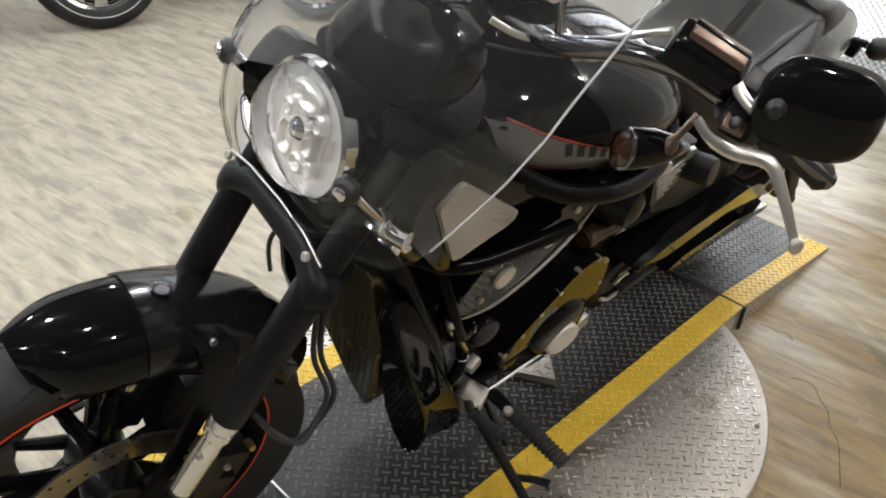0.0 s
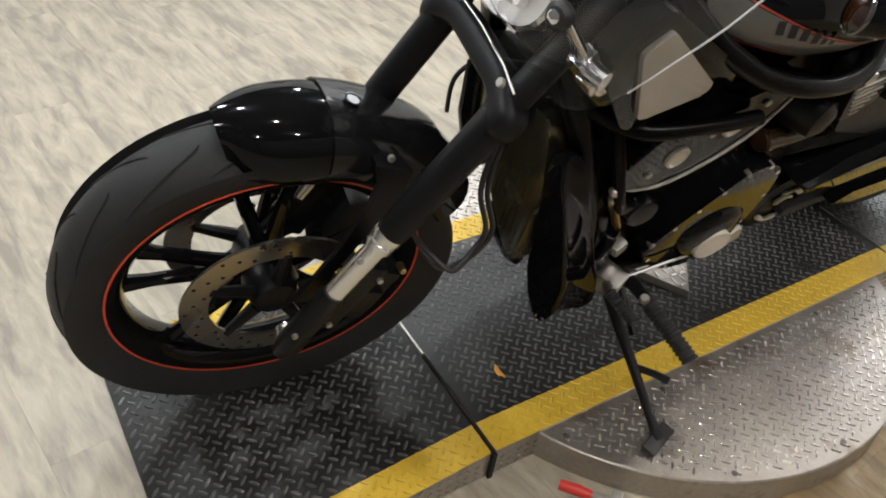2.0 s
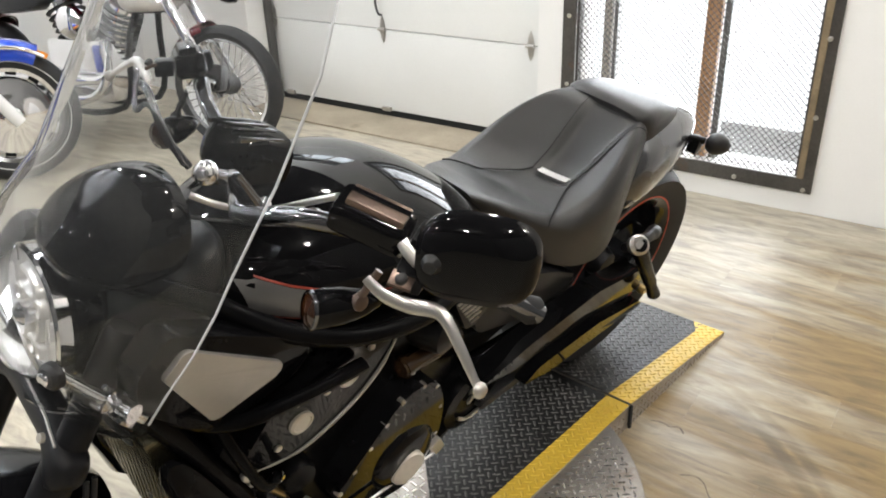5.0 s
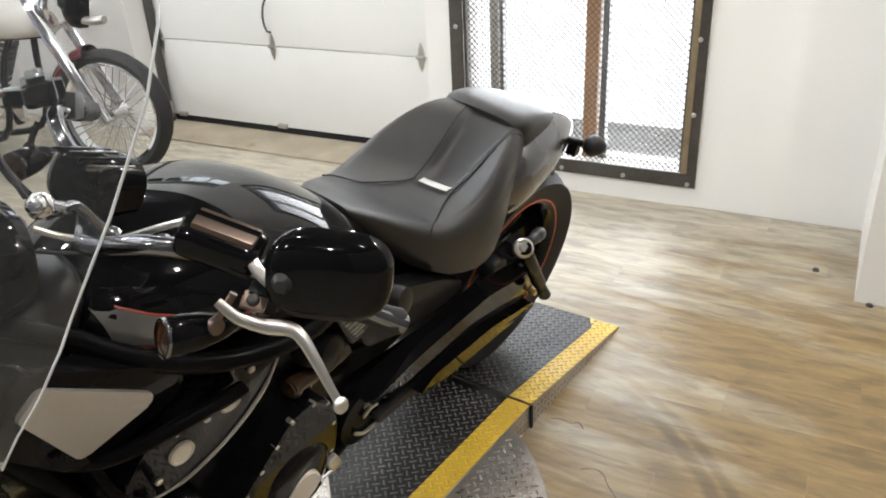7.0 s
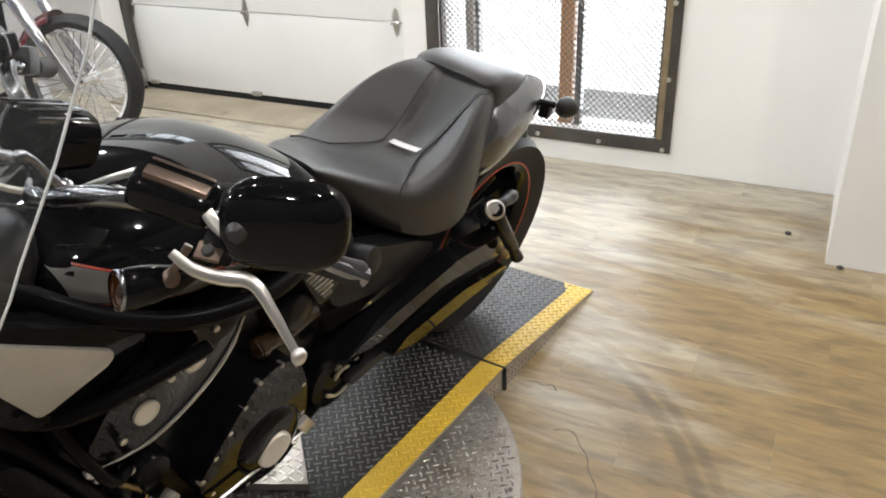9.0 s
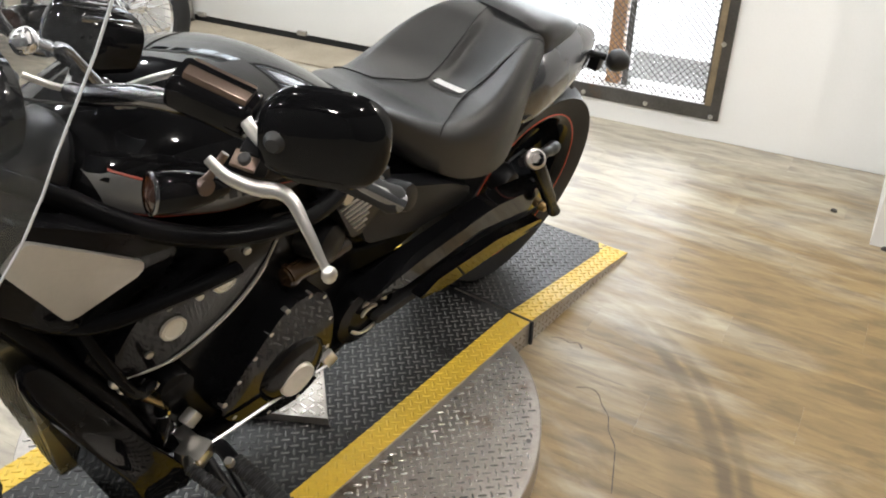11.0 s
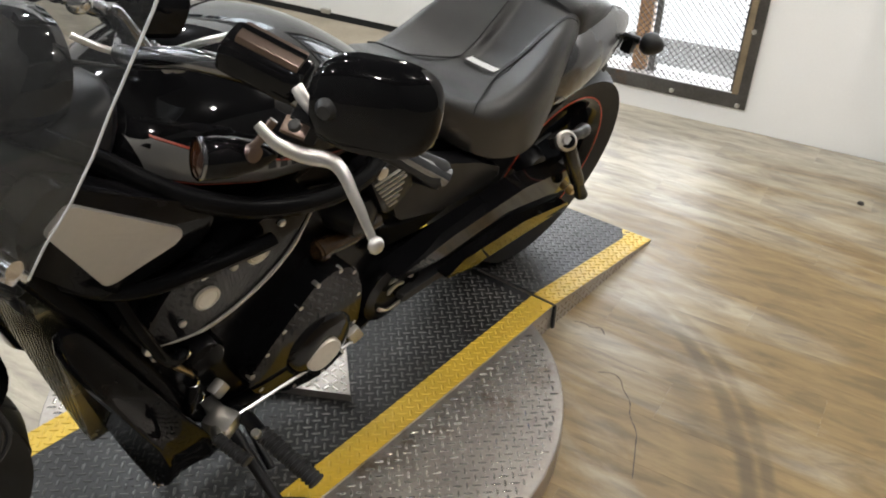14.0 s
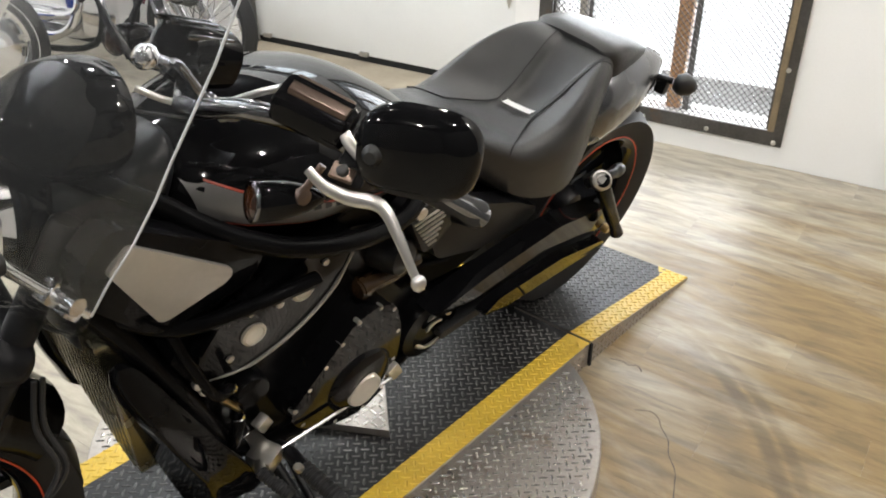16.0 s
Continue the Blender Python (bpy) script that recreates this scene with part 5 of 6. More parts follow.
for y, z in ((0.705, 0.352), (0.738, 0.392), (0.775, 0.430), (0.812, 0.468), (0.850, 0.502), (0.902, 0.506), (0.938, 0.478), (0.958, 0.400), (0.955, 0.312), (0.930, 0.232), (0.878, 0.206), (0.802, 0.226), (0.722, 0.294)):
    body("bolt", lathe([(0.0065, -0.005), (0.0065, 0.006), (0.0045, 0.008), (0.002, 0.009)], (0.188, y, z), (1, 0, 0), 12), cast_metal, clutch, "bare metal cover bolt")
pump = body("water_pump", lathe([(0.03, -0.05), (0.034, 0.0), (0.034, 0.035), (0.028, 0.045), (0.012, 0.047)], (0.140, 0.635, 0.47), (1, -0.1, 0.1), 24), engine_black, engine, "round black pump housing")
body("hose", tube(spline([(0.17, 0.60, 0.50), (0.18, 0.565, 0.52), (0.16, 0.545, 0.60), (0.13, 0.54, 0.66)], 6), 0.010, 12), engine_black, engine)
body("hose", tube(spline([(0.15, 0.62, 0.43), (0.175, 0.60, 0.39), (0.165, 0.585, 0.32), (0.13, 0.57, 0.27)], 6), 0.011, 12), engine_black, engine)
for y, z in ((0.598, 0.505), (0.605, 0.415), (0.590, 0.345), (0.61, 0.36)):
    body("hose_clip", lathe([(0.0105, -0.003), (0.0125, -0.003), (0.0125, 0.003), (0.0105, 0.003)], (0.17, y, z), (0.1, -0.5, 0.8), 16, loop=True), chrome, engine, "bright hose clip")
for y, z in ((0.548, 0.556), (0.556, 0.534)):
    body("union_bolt", bolt((0.166, y, z), (1, -0.3, 0.2), 0.0085, 0.012), cast_metal, engine, "bright union bolt")
coil = [(0.166 + 0.009 * math.cos(k * 1.05), 0.566 + 0.00060 * k, 0.512 - 0.00115 * k + 0.009 * math.sin(k * 1.05)) for k in range(72)]
body("spring", tube(coil, 0.0022, 6), brass, engine, "dull brass return spring")
body("fitting", block((0.02, 0.03, 0.035), pose(0.165, 0.655, 0.335, 20, 0, 10), 0.006), cast_metal, engine, "bare cast fitting")
body("crankcase", plate(rounded([(0.565, 0.30), (0.560, 0.56), (0.630, 0.650), (0.860, 0.700), (0.990, 0.640), (1.04, 0.52), (1.03, 0.36), (0.97, 0.25), (0.70, 0.225)], 0.04), 0.29, side, 0.012), engine_black, engine, "black crankcase")
body("rear_case", plate(rounded([(0.99, 0.28), (0.99, 0.66), (1.22, 0.63), (1.46, 0.54), (1.53, 0.44), (1.40, 0.32), (1.15, 0.27)], 0.03), 0.16, side, 0.012), engine_black, engine)
body("throttle_body", lathe([(0.03, -0.06), (0.042, -0.05), (0.044, 0.02), (0.038, 0.06), (0.02, 0.07)], (0.13, 0.945, 0.60), (1, 0.2, 0.05), 24), satin_black, engine)
ignition = body("ignition_cover", merge(plate(rounded([(0.940, 0.715), (1.060, 0.715), (1.075, 0.640), (1.000, 0.585)], 0.02), 0.05, Matrix.Translation((0.172, 0, 0)) @ side, 0.012), block((0.07, 0.10, 0.07), pose(0.150, 1.05, 0.67), 0.02)), satin_black, bike, "black ignition cover with bright ribs")
for k in range(7):
    w = 0.088 - 0.011 * k
    body("bright_rib", block((0.004, w, 0.0032), pose(0.1985, 1.000 + 0.002 * k, 0.690 - 0.0125 * k, 8, 0, 0), 0.001), brushed, ignition, "bright rib")
for y, z in ((0.972, 0.704), (1.045, 0.705)):
    body("screw_cap", lathe([(0.012, -0.004), (0.012, 0.003), (0.004, 0.004)], (0.198, y, z), (1, 0, 0), 16), brushed, ignition, "bright oval cap")
body("ignition_lock", lathe([(0.020, -0.06), (0.027, -0.05), (0.029, 0.02), (0.026, 0.032), (0.012, 0.034)], (0.205, 1.085, 0.660), (1, 0.15, 0.25), 24), satin_black, ignition, "black lock barrel")
body("coolant_pipe", merge(tube([(0.158, 0.875, 0.545), (0.163, 0.95, 0.545), (0.158, 1.02, 0.542)], 0.019, 18), lathe([(0.020, -0.006), (0.023, -0.005), (0.023, 0.005), (0.020, 0.006)], (0.158, 0.885, 0.545), (0.05, 1, 0), 18, loop=True)), surface("brown_gloss_pipe", (0.035, 0.020, 0.010), 0.2, vary=0.2), engine, "dark brown gloss pipe")
pulley = body("pulley_cover", lathe([(0.085, -0.05), (0.090, -0.01), (0.084, 0.006), (0.06, 0.012), (0.055, 0.006), (0.02, 0.008), (0.004, 0.008)], (0.172, 1.087, 0.300), (1, 0, 0), 40), engine_black, bike, "black drive pulley cover with bright arcs")
for a0, a1, r in ((20, 120, 0.05), (200, 300, 0.05), (40, 160, 0.026)):
    pts = [Vector((0.186, 1.087 + r * math.cos(radians(a)), 0.300 + r * math.sin(radians(a)))) for a in np.linspace(a0, a1, 9)]
    body("arc", tube(pts, [0.002] + [0.008] * 7 + [0.002], 8, squash=0.5), polished_badge, pulley, "bright metal arc")

# foot controls and stand
foot = body("foot_bracket", merge(block((0.05, 0.05, 0.045), pose(0.200, 0.630, 0.285, 0, 0, 20), 0.010), block((0.10, 0.03, 0.03), pose(0.155, 0.64, 0.28), 0.008)), brushed, bike, "bare aluminium foot control bracket")


def ribbed(a, b, r, ribs):
    a, b = Vector(a), Vector(b)
    prof = [(r * 0.6, 0)]
    length = (b - a).length
    for k in range(ribs):
        h = length * (k + 0.15) / ribs
        w = length / ribs
        prof += [(r * 0.86, h), (r, h + w * 0.2), (r, h + w * 0.55), (r * 0.86, h + w * 0.7)]
    return lathe(prof + [(r, length * 0.985), (r * 0.5, length)], a, b - a, 16)


peg = body("foot_peg", ribbed((0.262, 0.662, 0.292), (0.400, 0.668, 0.276), 0.0165, 15), rubber, bike, "ribbed black rubber foot peg")
body("peg_arm", tube([(0.19, 0.668, 0.265), (0.225, 0.668, 0.285), (0.268, 0.662, 0.292)], [0.016, 0.014, 0.012], 12), satin_black, peg)
body("peg_bolt", bolt((0.268, 0.652, 0.300), (0, -0.3, 0.9), 0.009, 0.016), cast_metal, peg, "bright peg bolt")
shift = body("shift_peg", ribbed((0.228, 0.598, 0.305), (0.300, 0.606, 0.300), 0.0125, 8), rubber, bike, "ribbed black rubber shift peg")
body("shift_arm", tube([(0.20, 0.64, 0.285), (0.212, 0.61, 0.298), (0.232, 0.598, 0.305)], [0.012, 0.010, 0.010], 10), brushed, shift)
body("shift_rod", tube([(0.212, 0.650, 0.300), (0.205, 0.945, 0.262)], 0.0042, 8), chrome, bike, "thin chrome shift rod")
body("shift_joint", block((0.016, 0.03, 0.05), pose(0.200, 0.955, 0.275, 25, 0, 0), 0.005), cast_metal, bike)
stand_top, stand_foot = Vector((0.175, 0.655, 0.235)), BODY.inverted() @ BIKE.inverted() @ Vector((0.462, 0.556, PLAT_H + 0.012))
stand = body("side_stand", tube([stand_top, stand_top.lerp(stand_foot, 0.5), stand_top.lerp(stand_foot, 0.84), stand_foot], [0.013, 0.0105, 0.009, 0.012], 12), satin_black, bike, "black side stand swung out")
body("stand_foot", block((0.030, 0.075, 0.014), axes(stand_foot, (0.9, 0.3, -0.15), (-0.3, 0.9, 0)), 0.005), satin_black, stand)
mid = stand_top.lerp(stand_foot, 0.55)
body("stand_tang", tube([mid, mid + Vector((0.03, 0.03, -0.002)), mid + Vector((0.055, 0.045, 0.0))], [0.007, 0.008, 0.009], 10), satin_black, stand)
body("stand_spring", tube([stand_top + Vector((0.02, 0.03, -0.01)), stand_top.lerp(stand_foot, 0.35) + Vector((0.012, 0.02, 0))], 0.008, 10), satin_black, stand)

# rear wheel, swing arm, belt guard, shock absorbers
REAR = Vector((0, 1.705, 0.325))
wheel("rear_wheel", REAR, 0.118, 0.325, 0.100, 0.232, False, "black cast rear wheel with a wide tyre")
for flip in (lambda bm: bm, mirrored):
    body("swing_arm", flip(tube([(0.135, 1.10, 0.35), (0.150, 1.30, 0.345), (0.158, 1.55, 0.335), (0.158, 1.74, 0.325)], [0.028, 0.030, 0.027, 0.030], 14)), gloss_black, bike, "gloss black swing arm")
guard = body("belt_guard", plate(rounded([(1.02, 0.415), (1.20, 0.440), (1.45, 0.445), (1.66, 0.400), (1.74, 0.335), (1.70, 0.305), (1.60, 0.345), (1.40, 0.395), (1.15, 0.385)], 0.02), 0.055, Matrix.Translation((0.198, 0, 0)) @ side, 0.012), gloss_black, bike, "gloss black belt guard")
body("belt", plate(rounded([(1.10, 0.265), (1.45, 0.255), (1.66, 0.245), (1.72, 0.27), (1.66, 0.275), (1.45, 0.285), (1.10, 0.290)], 0.01), 0.03, Matrix.Translation((0.185, 0, 0)) @ side, 0.003), rubber, bike)
body("lower_guard", plate(rounded([(1.20, 0.300), (1.26, 0.325), (1.50, 0.310), (1.72, 0.255), (1.74, 0.225), (1.55, 0.250), (1.30, 0.270)], 0.012), 0.030, Matrix.Translation((0.215, 0, 0)) @ side, 0.008), gloss_black, bike, "gloss black lower belt guard", 45)
for flip in (lambda bm: bm, mirrored):
    shock = body("shock_absorber", flip(lathe([(0.010, -0.27), (0.017, -0.268), (0.013, -0.20), (0.017, -0.195), (0.019, -0.03), (0.020, -0.012), (0.020, 0.0), (0.016, 0.004)], (0.236, 1.545, 0.545), Vector((-0.03, -0.145, 0.22)), 28)), engine_black, bike, "black shock absorber with a bright cap")
    body("cap", flip(lathe([(0.022, -0.012), (0.0245, -0.006), (0.0245, 0.006), (0.019, 0.010), (0.017, 0.005), (0.012, 0.005), (0.010, 0.010), (0.004, 0.010)], (0.236, 1.545, 0.545), Vector((0.45, -0.35, 0.6)), 28)), brushed, shock, "bright turned cap")
    body("lower_bolt", flip(bolt((0.226, 1.690, 0.318), (1, 0, 0), 0.013, 0.018)), brass, shock, "brass coloured lower bolt")
    body("strut", flip(tube(spline([(0.215, 1.53, 0.53), (0.222, 1.60, 0.525), (0.215, 1.66, 0.510), (0.205, 1.70, 0.495)], 5), [0.012] * 5 + [0.014] * 5 + [0.017] * 5 + [0.013], 12)), satin_black, bike, "black rear strut")
body("rear_axle_nut", bolt((0.168, 1.70, 0.325), (1, 0, 0), 0.02, 0.02), cast_metal, bike)
body("side_cover", plate(rounded([(1.03, 0.60), (1.10, 0.650), (1.30, 0.560), (1.40, 0.500), (1.38, 0.470), (1.20, 0.480), (1.06, 0.53)], 0.02), 0.05, Matrix.Translation((0.155, 0, 0)) @ side, 0.014), satin_black, bike, "satin black side cover under the seat")
body("inner_body", body_rows([(1.0, 0.10, 0.66, 0.40, 3), (1.2, 0.13, 0.60, 0.36, 3), (1.40, 0.12, 0.55, 0.40, 3), (1.55, 0.10, 0.56, 0.46, 3)]), engine_black, bike)

# seat, tail
SEAT_MID = 0.037


def recess(x, y):
    """The sunk panel between the seat's two seams."""
    seam = float(np.interp(y, [1.44, 1.68], [0.048, 0.076]))
    depth = float(np.interp(y, [1.425, 1.455, 1.53, 1.61, 1.69], [0.0, 0.017, 0.023, 0.018, 0.0]))
    t = min(1.0, max(0.0, (abs(x - SEAT_MID) - seam + 0.022) / 0.026))
    return depth * (1 - t * t * (3 - 2 * t))


def seat_rows(rows, across=26, sunk=False):
    out = []
    for y, w, top, low, dish in rows:
        ring = []
        for k in range(across + 1):
            t = -1 + 2 * k / across
            x = w * math.copysign(abs(math.sin(t * math.pi / 2)) ** 0.9, t)
            fall = max(0.0, 1 - abs(t) ** 3.2) ** (1 / 2.4)
            z = low + (top - low) * fall + dish * (0.6 if sunk else 1.0) * (min(1, abs(t) / 0.55) ** 2 - 1) * (fall ** 2)
            ring.append(Vector((x, y, z - (recess(x, y) if sunk else 0.0))))
        ring += [Vector((w * 0.9 * s, y, low - 0.012)) for s in (0.8, 0.3, -0.3, -0.8)]
        out.append(ring)
    return skin(bmesh.new(), out)


seat = body("seat", seat_rows(smooth_rows([(1.135, 0.060, 0.765, 0.735, 0.0), (1.190, 0.105, 0.742, 0.670, 0.004), (1.260, 0.148, 0.708, 0.600, 0.010), (1.340, 0.176, 0.682, 0.552, 0.024), (1.430, 0.188, 0.700, 0.525, 0.056), (1.500, 0.182, 0.736, 0.520, 0.080), (1.560, 0.164, 0.766, 0.535, 0.072), (1.620, 0.142, 0.780, 0.570, 0.036), (1.680, 0.118, 0.775, 0.620, 0.006), (1.705, 0.105, 0.764, 0.650, 0.0)], 7), 72, True), leather, bike, "black vinyl bucket seat with stitched seams", 60)
pillion = body("pillion_pad", seat_rows(smooth_rows([(1.660, 0.095, 0.774, 0.72, 0.0), (1.690, 0.117, 0.784, 0.690, 0.0), (1.760, 0.114, 0.776, 0.680, 0.0), (1.830, 0.103, 0.755, 0.670, 0.0), (1.890, 0.085, 0.728, 0.665, 0.0), (1.915, 0.055, 0.705, 0.66, 0.0)])), leather, bike, "black vinyl pillion pad", 60)
def on_seat(x, y, lift=0.001):
    rows = [(1.260, 0.148, 0.708, 0.600, 0.010), (1.340, 0.176, 0.682, 0.552, 0.024), (1.430, 0.188, 0.700, 0.525, 0.056), (1.500, 0.182, 0.736, 0.520, 0.080), (1.560, 0.164, 0.766, 0.535, 0.072), (1.620, 0.142, 0.780, 0.570, 0.036), (1.680, 0.118, 0.775, 0.620, 0.006)]
    ys = [r[0] for r in rows]
    w, top, low, dish = (float(np.interp(y, ys, [r[j] for r in rows])) for j in (1, 2, 3, 4))
    t = math.asin(min(1, (abs(x) / w) ** (1 / 0.9))) * 2 / math.pi
    fall = max(0.0, 1 - t ** 3.2) ** (1 / 2.4)
    return Vector((x, y, low + (top - low) * fall + 0.6 * dish * (min(1, t / 0.55) ** 2 - 1) * fall ** 2 - recess(x, y) + lift))


for sign in (-1, 1):
    body("seam", tube([on_seat(SEAT_MID + sign * x, y, 0.0008) for x, y in zip(np.linspace(0.050, 0.078, 14), np.linspace(1.44, 1.68, 14))], 0.0018, 6), dark_joint, seat, "stitched seam")
    body("seam", tube([on_seat(SEAT_MID + sign * x, y, 0.0008) for x, y in zip(np.linspace(0.050, 0.112 if sign > 0 else 0.170, 12), 1.44 - 0.16 * np.linspace(0, 1, 12) ** 0.8)], 0.0018, 6), dark_joint, seat, "stitched seam")
tag_pts = [[on_seat(x, y + (x - 0.03) * 0.05, 0.006).lerp(on_seat(0.0, y, 0.006).lerp(on_seat(0.074, y, 0.006), x / 0.074), 0.7) for x in np.linspace(0.0, 0.074, 8)] for y in (1.440, 1.462)]
tag = bmesh.new()
rows = [[tag.verts.new(p) for p in row] for row in tag_pts]
for k in range(7):
    tag.faces.new((rows[0][k], rows[0][k + 1], rows[1][k + 1], rows[1][k]))
bmesh.ops.solidify(tag, geom=tag.faces[:], thickness=0.003)
body("seat_tag", tag, surface("white_tag", (0.92, 0.92, 0.92), 0.5, vary=0.03), seat, "white woven tag sewn into the seat")
tail = body("tail_cowl", body_rows(smooth_rows([(1.56, 0.140, 0.650, 0.530, 2.8), (1.66, 0.162, 0.722, 0.520, 2.8), (1.78, 0.156, 0.738, 0.535, 2.6), (1.90, 0.132, 0.728, 0.570, 2.4), (1.99, 0.098, 0.700, 0.605, 2.3), (2.03, 0.05, 0.67, 0.625, 2.2)])), grey_cowl, bike, "gloss tail cowl with its reflected grey painted in", 60)
body("rear_mudguard", arch(50, 100, 0.122, 0.346, 0.05, centre=REAR, thick=0.005), satin_black, bike, "", 50)
for sign in (-1, 1):
    sig = body("turn_signal", lathe([(0.004, -0.026), (0.020, -0.022), (0.029, -0.006), (0.029, 0.006), (0.020, 0.024), (0.008, 0.034)], (sign * 0.183, 1.955, 0.645), (sign, 0.25, 0), 24), black_plastic, bike, "smoked black rear turn signal", 60)
    body("stem", merge(tube([(sign * 0.10, 1.93, 0.64), (sign * 0.158, 1.945, 0.645)], 0.010, 10), block((0.03, 0.03, 0.045), pose(sign * 0.135, 1.945, 0.625), 0.008)), satin_black, sig)

# ---- the other motorcycles and the shelf along the far side ----
def far_bike(m, label, paint, spokes, seat_paint):
    """A cruiser seen from afar; front axle over the origin, rear along +y."""
    b = thing("parked_motorcycle", label, "motorcycle", m, "parked motorcycles")
    x = Vector((1, 0, 0))
    for k, (y, r, half) in enumerate(((0, 0.33, 0.055), (1.62, 0.32, 0.07))):
        c = Vector((0, y, r))
        ri = r - 0.095 if not spokes else r - 0.065
        tyre = part("wheel", lathe([(ri, -half * 0.7), (ri + 0.03, -half), (r - 0.02, -half * 0.8), (r, 0), (r - 0.02, half * 0.8), (ri + 0.03, half), (ri, half * 0.7)], c, x, 56, loop=True), rubber, b, "black tyre", 60)
        part("rim", lathe([(ri - 0.018, -half * 0.55), (ri + 0.004, -half * 0.72), (ri + 0.004, half * 0.72), (ri - 0.018, half * 0.55), (ri - 0.022, 0)], c, x, 48, loop=True), chrome, tyre, "chrome rim")
        part("hub", lathe([(0.02, -0.09), (0.045, -0.07), (0.03, -0.04), (0.03, 0.04), (0.045, 0.07), (0.02, 0.09)], c, x, 20), chrome, tyre)
        if spokes:
            wires = bmesh.new()
            for i in range(40):
                a = 2 * math.pi * i / 40
                o = a + (0.35 if i % 2 else -0.35)
                s = 0.05 if i % 4 < 2 else -0.05
                tube([c + Vector((s, 0.045 * math.cos(o), 0.045 * math.sin(o))), c + Vector((0, (ri - 0.015) * math.cos(a), (ri - 0.015) * math.sin(a)))], 0.0028, 5, wires)
            tagged(part("wire_spokes", wires, chrome, tyre, "thin chrome wire spokes"), kind="stuff")
        else:
            for sign in (-1, 1):
                part("wheel_disc", lathe([(ri - 0.045, sign * 0.03), (ri - 0.05, sign * 0.045), (0.10, sign * 0.055), (0.06, sign * 0.07), (0.01, sign * 0.072)], c, x, 40), chrome, tyre, "polished chrome wheel disc")
                part("wall_line", lathe([(ri + 0.030, sign * (half + 0.001)), (ri + 0.034, sign * (half + 0.0012)), (ri + 0.034, sign * half), (ri + 0.030, sign * half)], c, x, 48, loop=True), white_paint, tyre, "thin white sidewall line")
            for i in range(12):
                a = 2 * math.pi * (i + 0.5) / 12
                part("slot", block((0.012, 0.05, 0.018), axes(c + Vector((half * 0.62, (ri - 0.03) * math.cos(a), (ri - 0.03) * math.sin(a))), (1, 0, 0), (0, -math.sin(a), math.cos(a))), 0.004), dark_joint, tyre)
    tilt = Vector((0, 0.50, 0.866))
    for sign in (-1, 1):
        part("fork_leg", tube([Vector((sign * 0.095, -0.02, 0.30)), Vector((sign * 0.095, 0, 0.33)) + tilt * 0.28, Vector((sign * 0.095, 0, 0.33)) + tilt * 0.75], [0.032, 0.034, 0.027], 16), chrome if spokes else white_paint, b, "bright fork leg")
    if spokes:
        guard = part("mudguard", arch(20, 75, 0.075, 0.36, 0.05, centre=Vector((0, 0, 0.33))), maroon_paint, b, "", 50)
    else:
        guard = part("mudguard", arch(-5, 122, 0.095, 0.375, 0.10, centre=Vector((0, 0, 0.33))), paint, b, "deep blue front mudguard", 50)
        for sign in (-1, 1):
            part("trim", tube([Vector((sign * 0.098, 0.33 * math.cos(radians(a)), 0.33 + 0.335 * math.sin(radians(a)))) for a in np.linspace(60, 128, 10)], 0.010, 8), chrome, guard, "chrome mudguard trim")
        part("marker_lamp", block((0.20, 0.035, 0.028), pose(0, -0.205, 0.60, 35, 0, 0), 0.006), amber, guard, "amber marker lamp")
    part("engine", merge(block((0.30, 0.42, 0.34), pose(0, 0.85, 0.40), 0.05), merge(tube([(0, 0.72, 0.50), (0, 0.60, 0.74)], 0.085, 20), tube([(0, 0.92, 0.50), (0, 1.04, 0.74)], 0.085, 20))), chrome, b, "chrome V-twin engine")
    for k in range(8):
        for y0, y1 in ((0.72, 0.60), (0.92, 1.04)):
            t = k / 8
            part("cooling_fin", lathe([(0.02, -0.004), (0.105, -0.003), (0.105, 0.003), (0.02, 0.004)], (0, y0 + (y1 - y0) * t, 0.50 + 0.24 * t), (0, y1 - y0, 0.24), 20), satin_black, b)
    part("air_cleaner", lathe([(0.07, 0), (0.085, 0.01), (0.085, 0.05), (0.06, 0.07), (0.01, 0.072)], (-0.15, 0.82, 0.66), (-1, 0, 0), 28), chrome, b)
    for z in (0.26, 0.36):
        part("exhaust", tube(spline([(-0.12, 0.66, 0.55), (-0.19, 0.62, 0.40), (-0.20, 0.78, z), (-0.20, 1.3, z), (-0.20, 2.0, z)], 5), [0.025] * 11 + [0.045] * 10, 14), chrome, b, "chrome exhaust pipe")
    part("fuel_tank", body_rows(smooth_rows([(0.52, 0.05, 0.93, 0.85, 2.3), (0.60, 0.13, 0.99, 0.81, 2.3), (0.75, 0.165, 1.0, 0.79, 2.3), (0.92, 0.14, 0.96, 0.79, 2.3), (1.05, 0.08, 0.87, 0.80, 2.3)])), paint, b, "", 60)
    part("seat", seat_rows(smooth_rows([(1.00, 0.09, 0.86, 0.78, 0), (1.12, 0.15, 0.80, 0.72, 0), (1.26, 0.17, 0.80, 0.70, 0), (1.38, 0.16, 0.86, 0.70, 0), (1.55, 0.13, 0.88, 0.76, 0), (1.70, 0.09, 0.86, 0.78, 0)])), leather, b, "black vinyl seat", 60)
    part("rear_mudguard", arch(10, 115, 0.10, 0.37, 0.08, centre=Vector((0, 1.62, 0.32))), paint, b, "", 50)
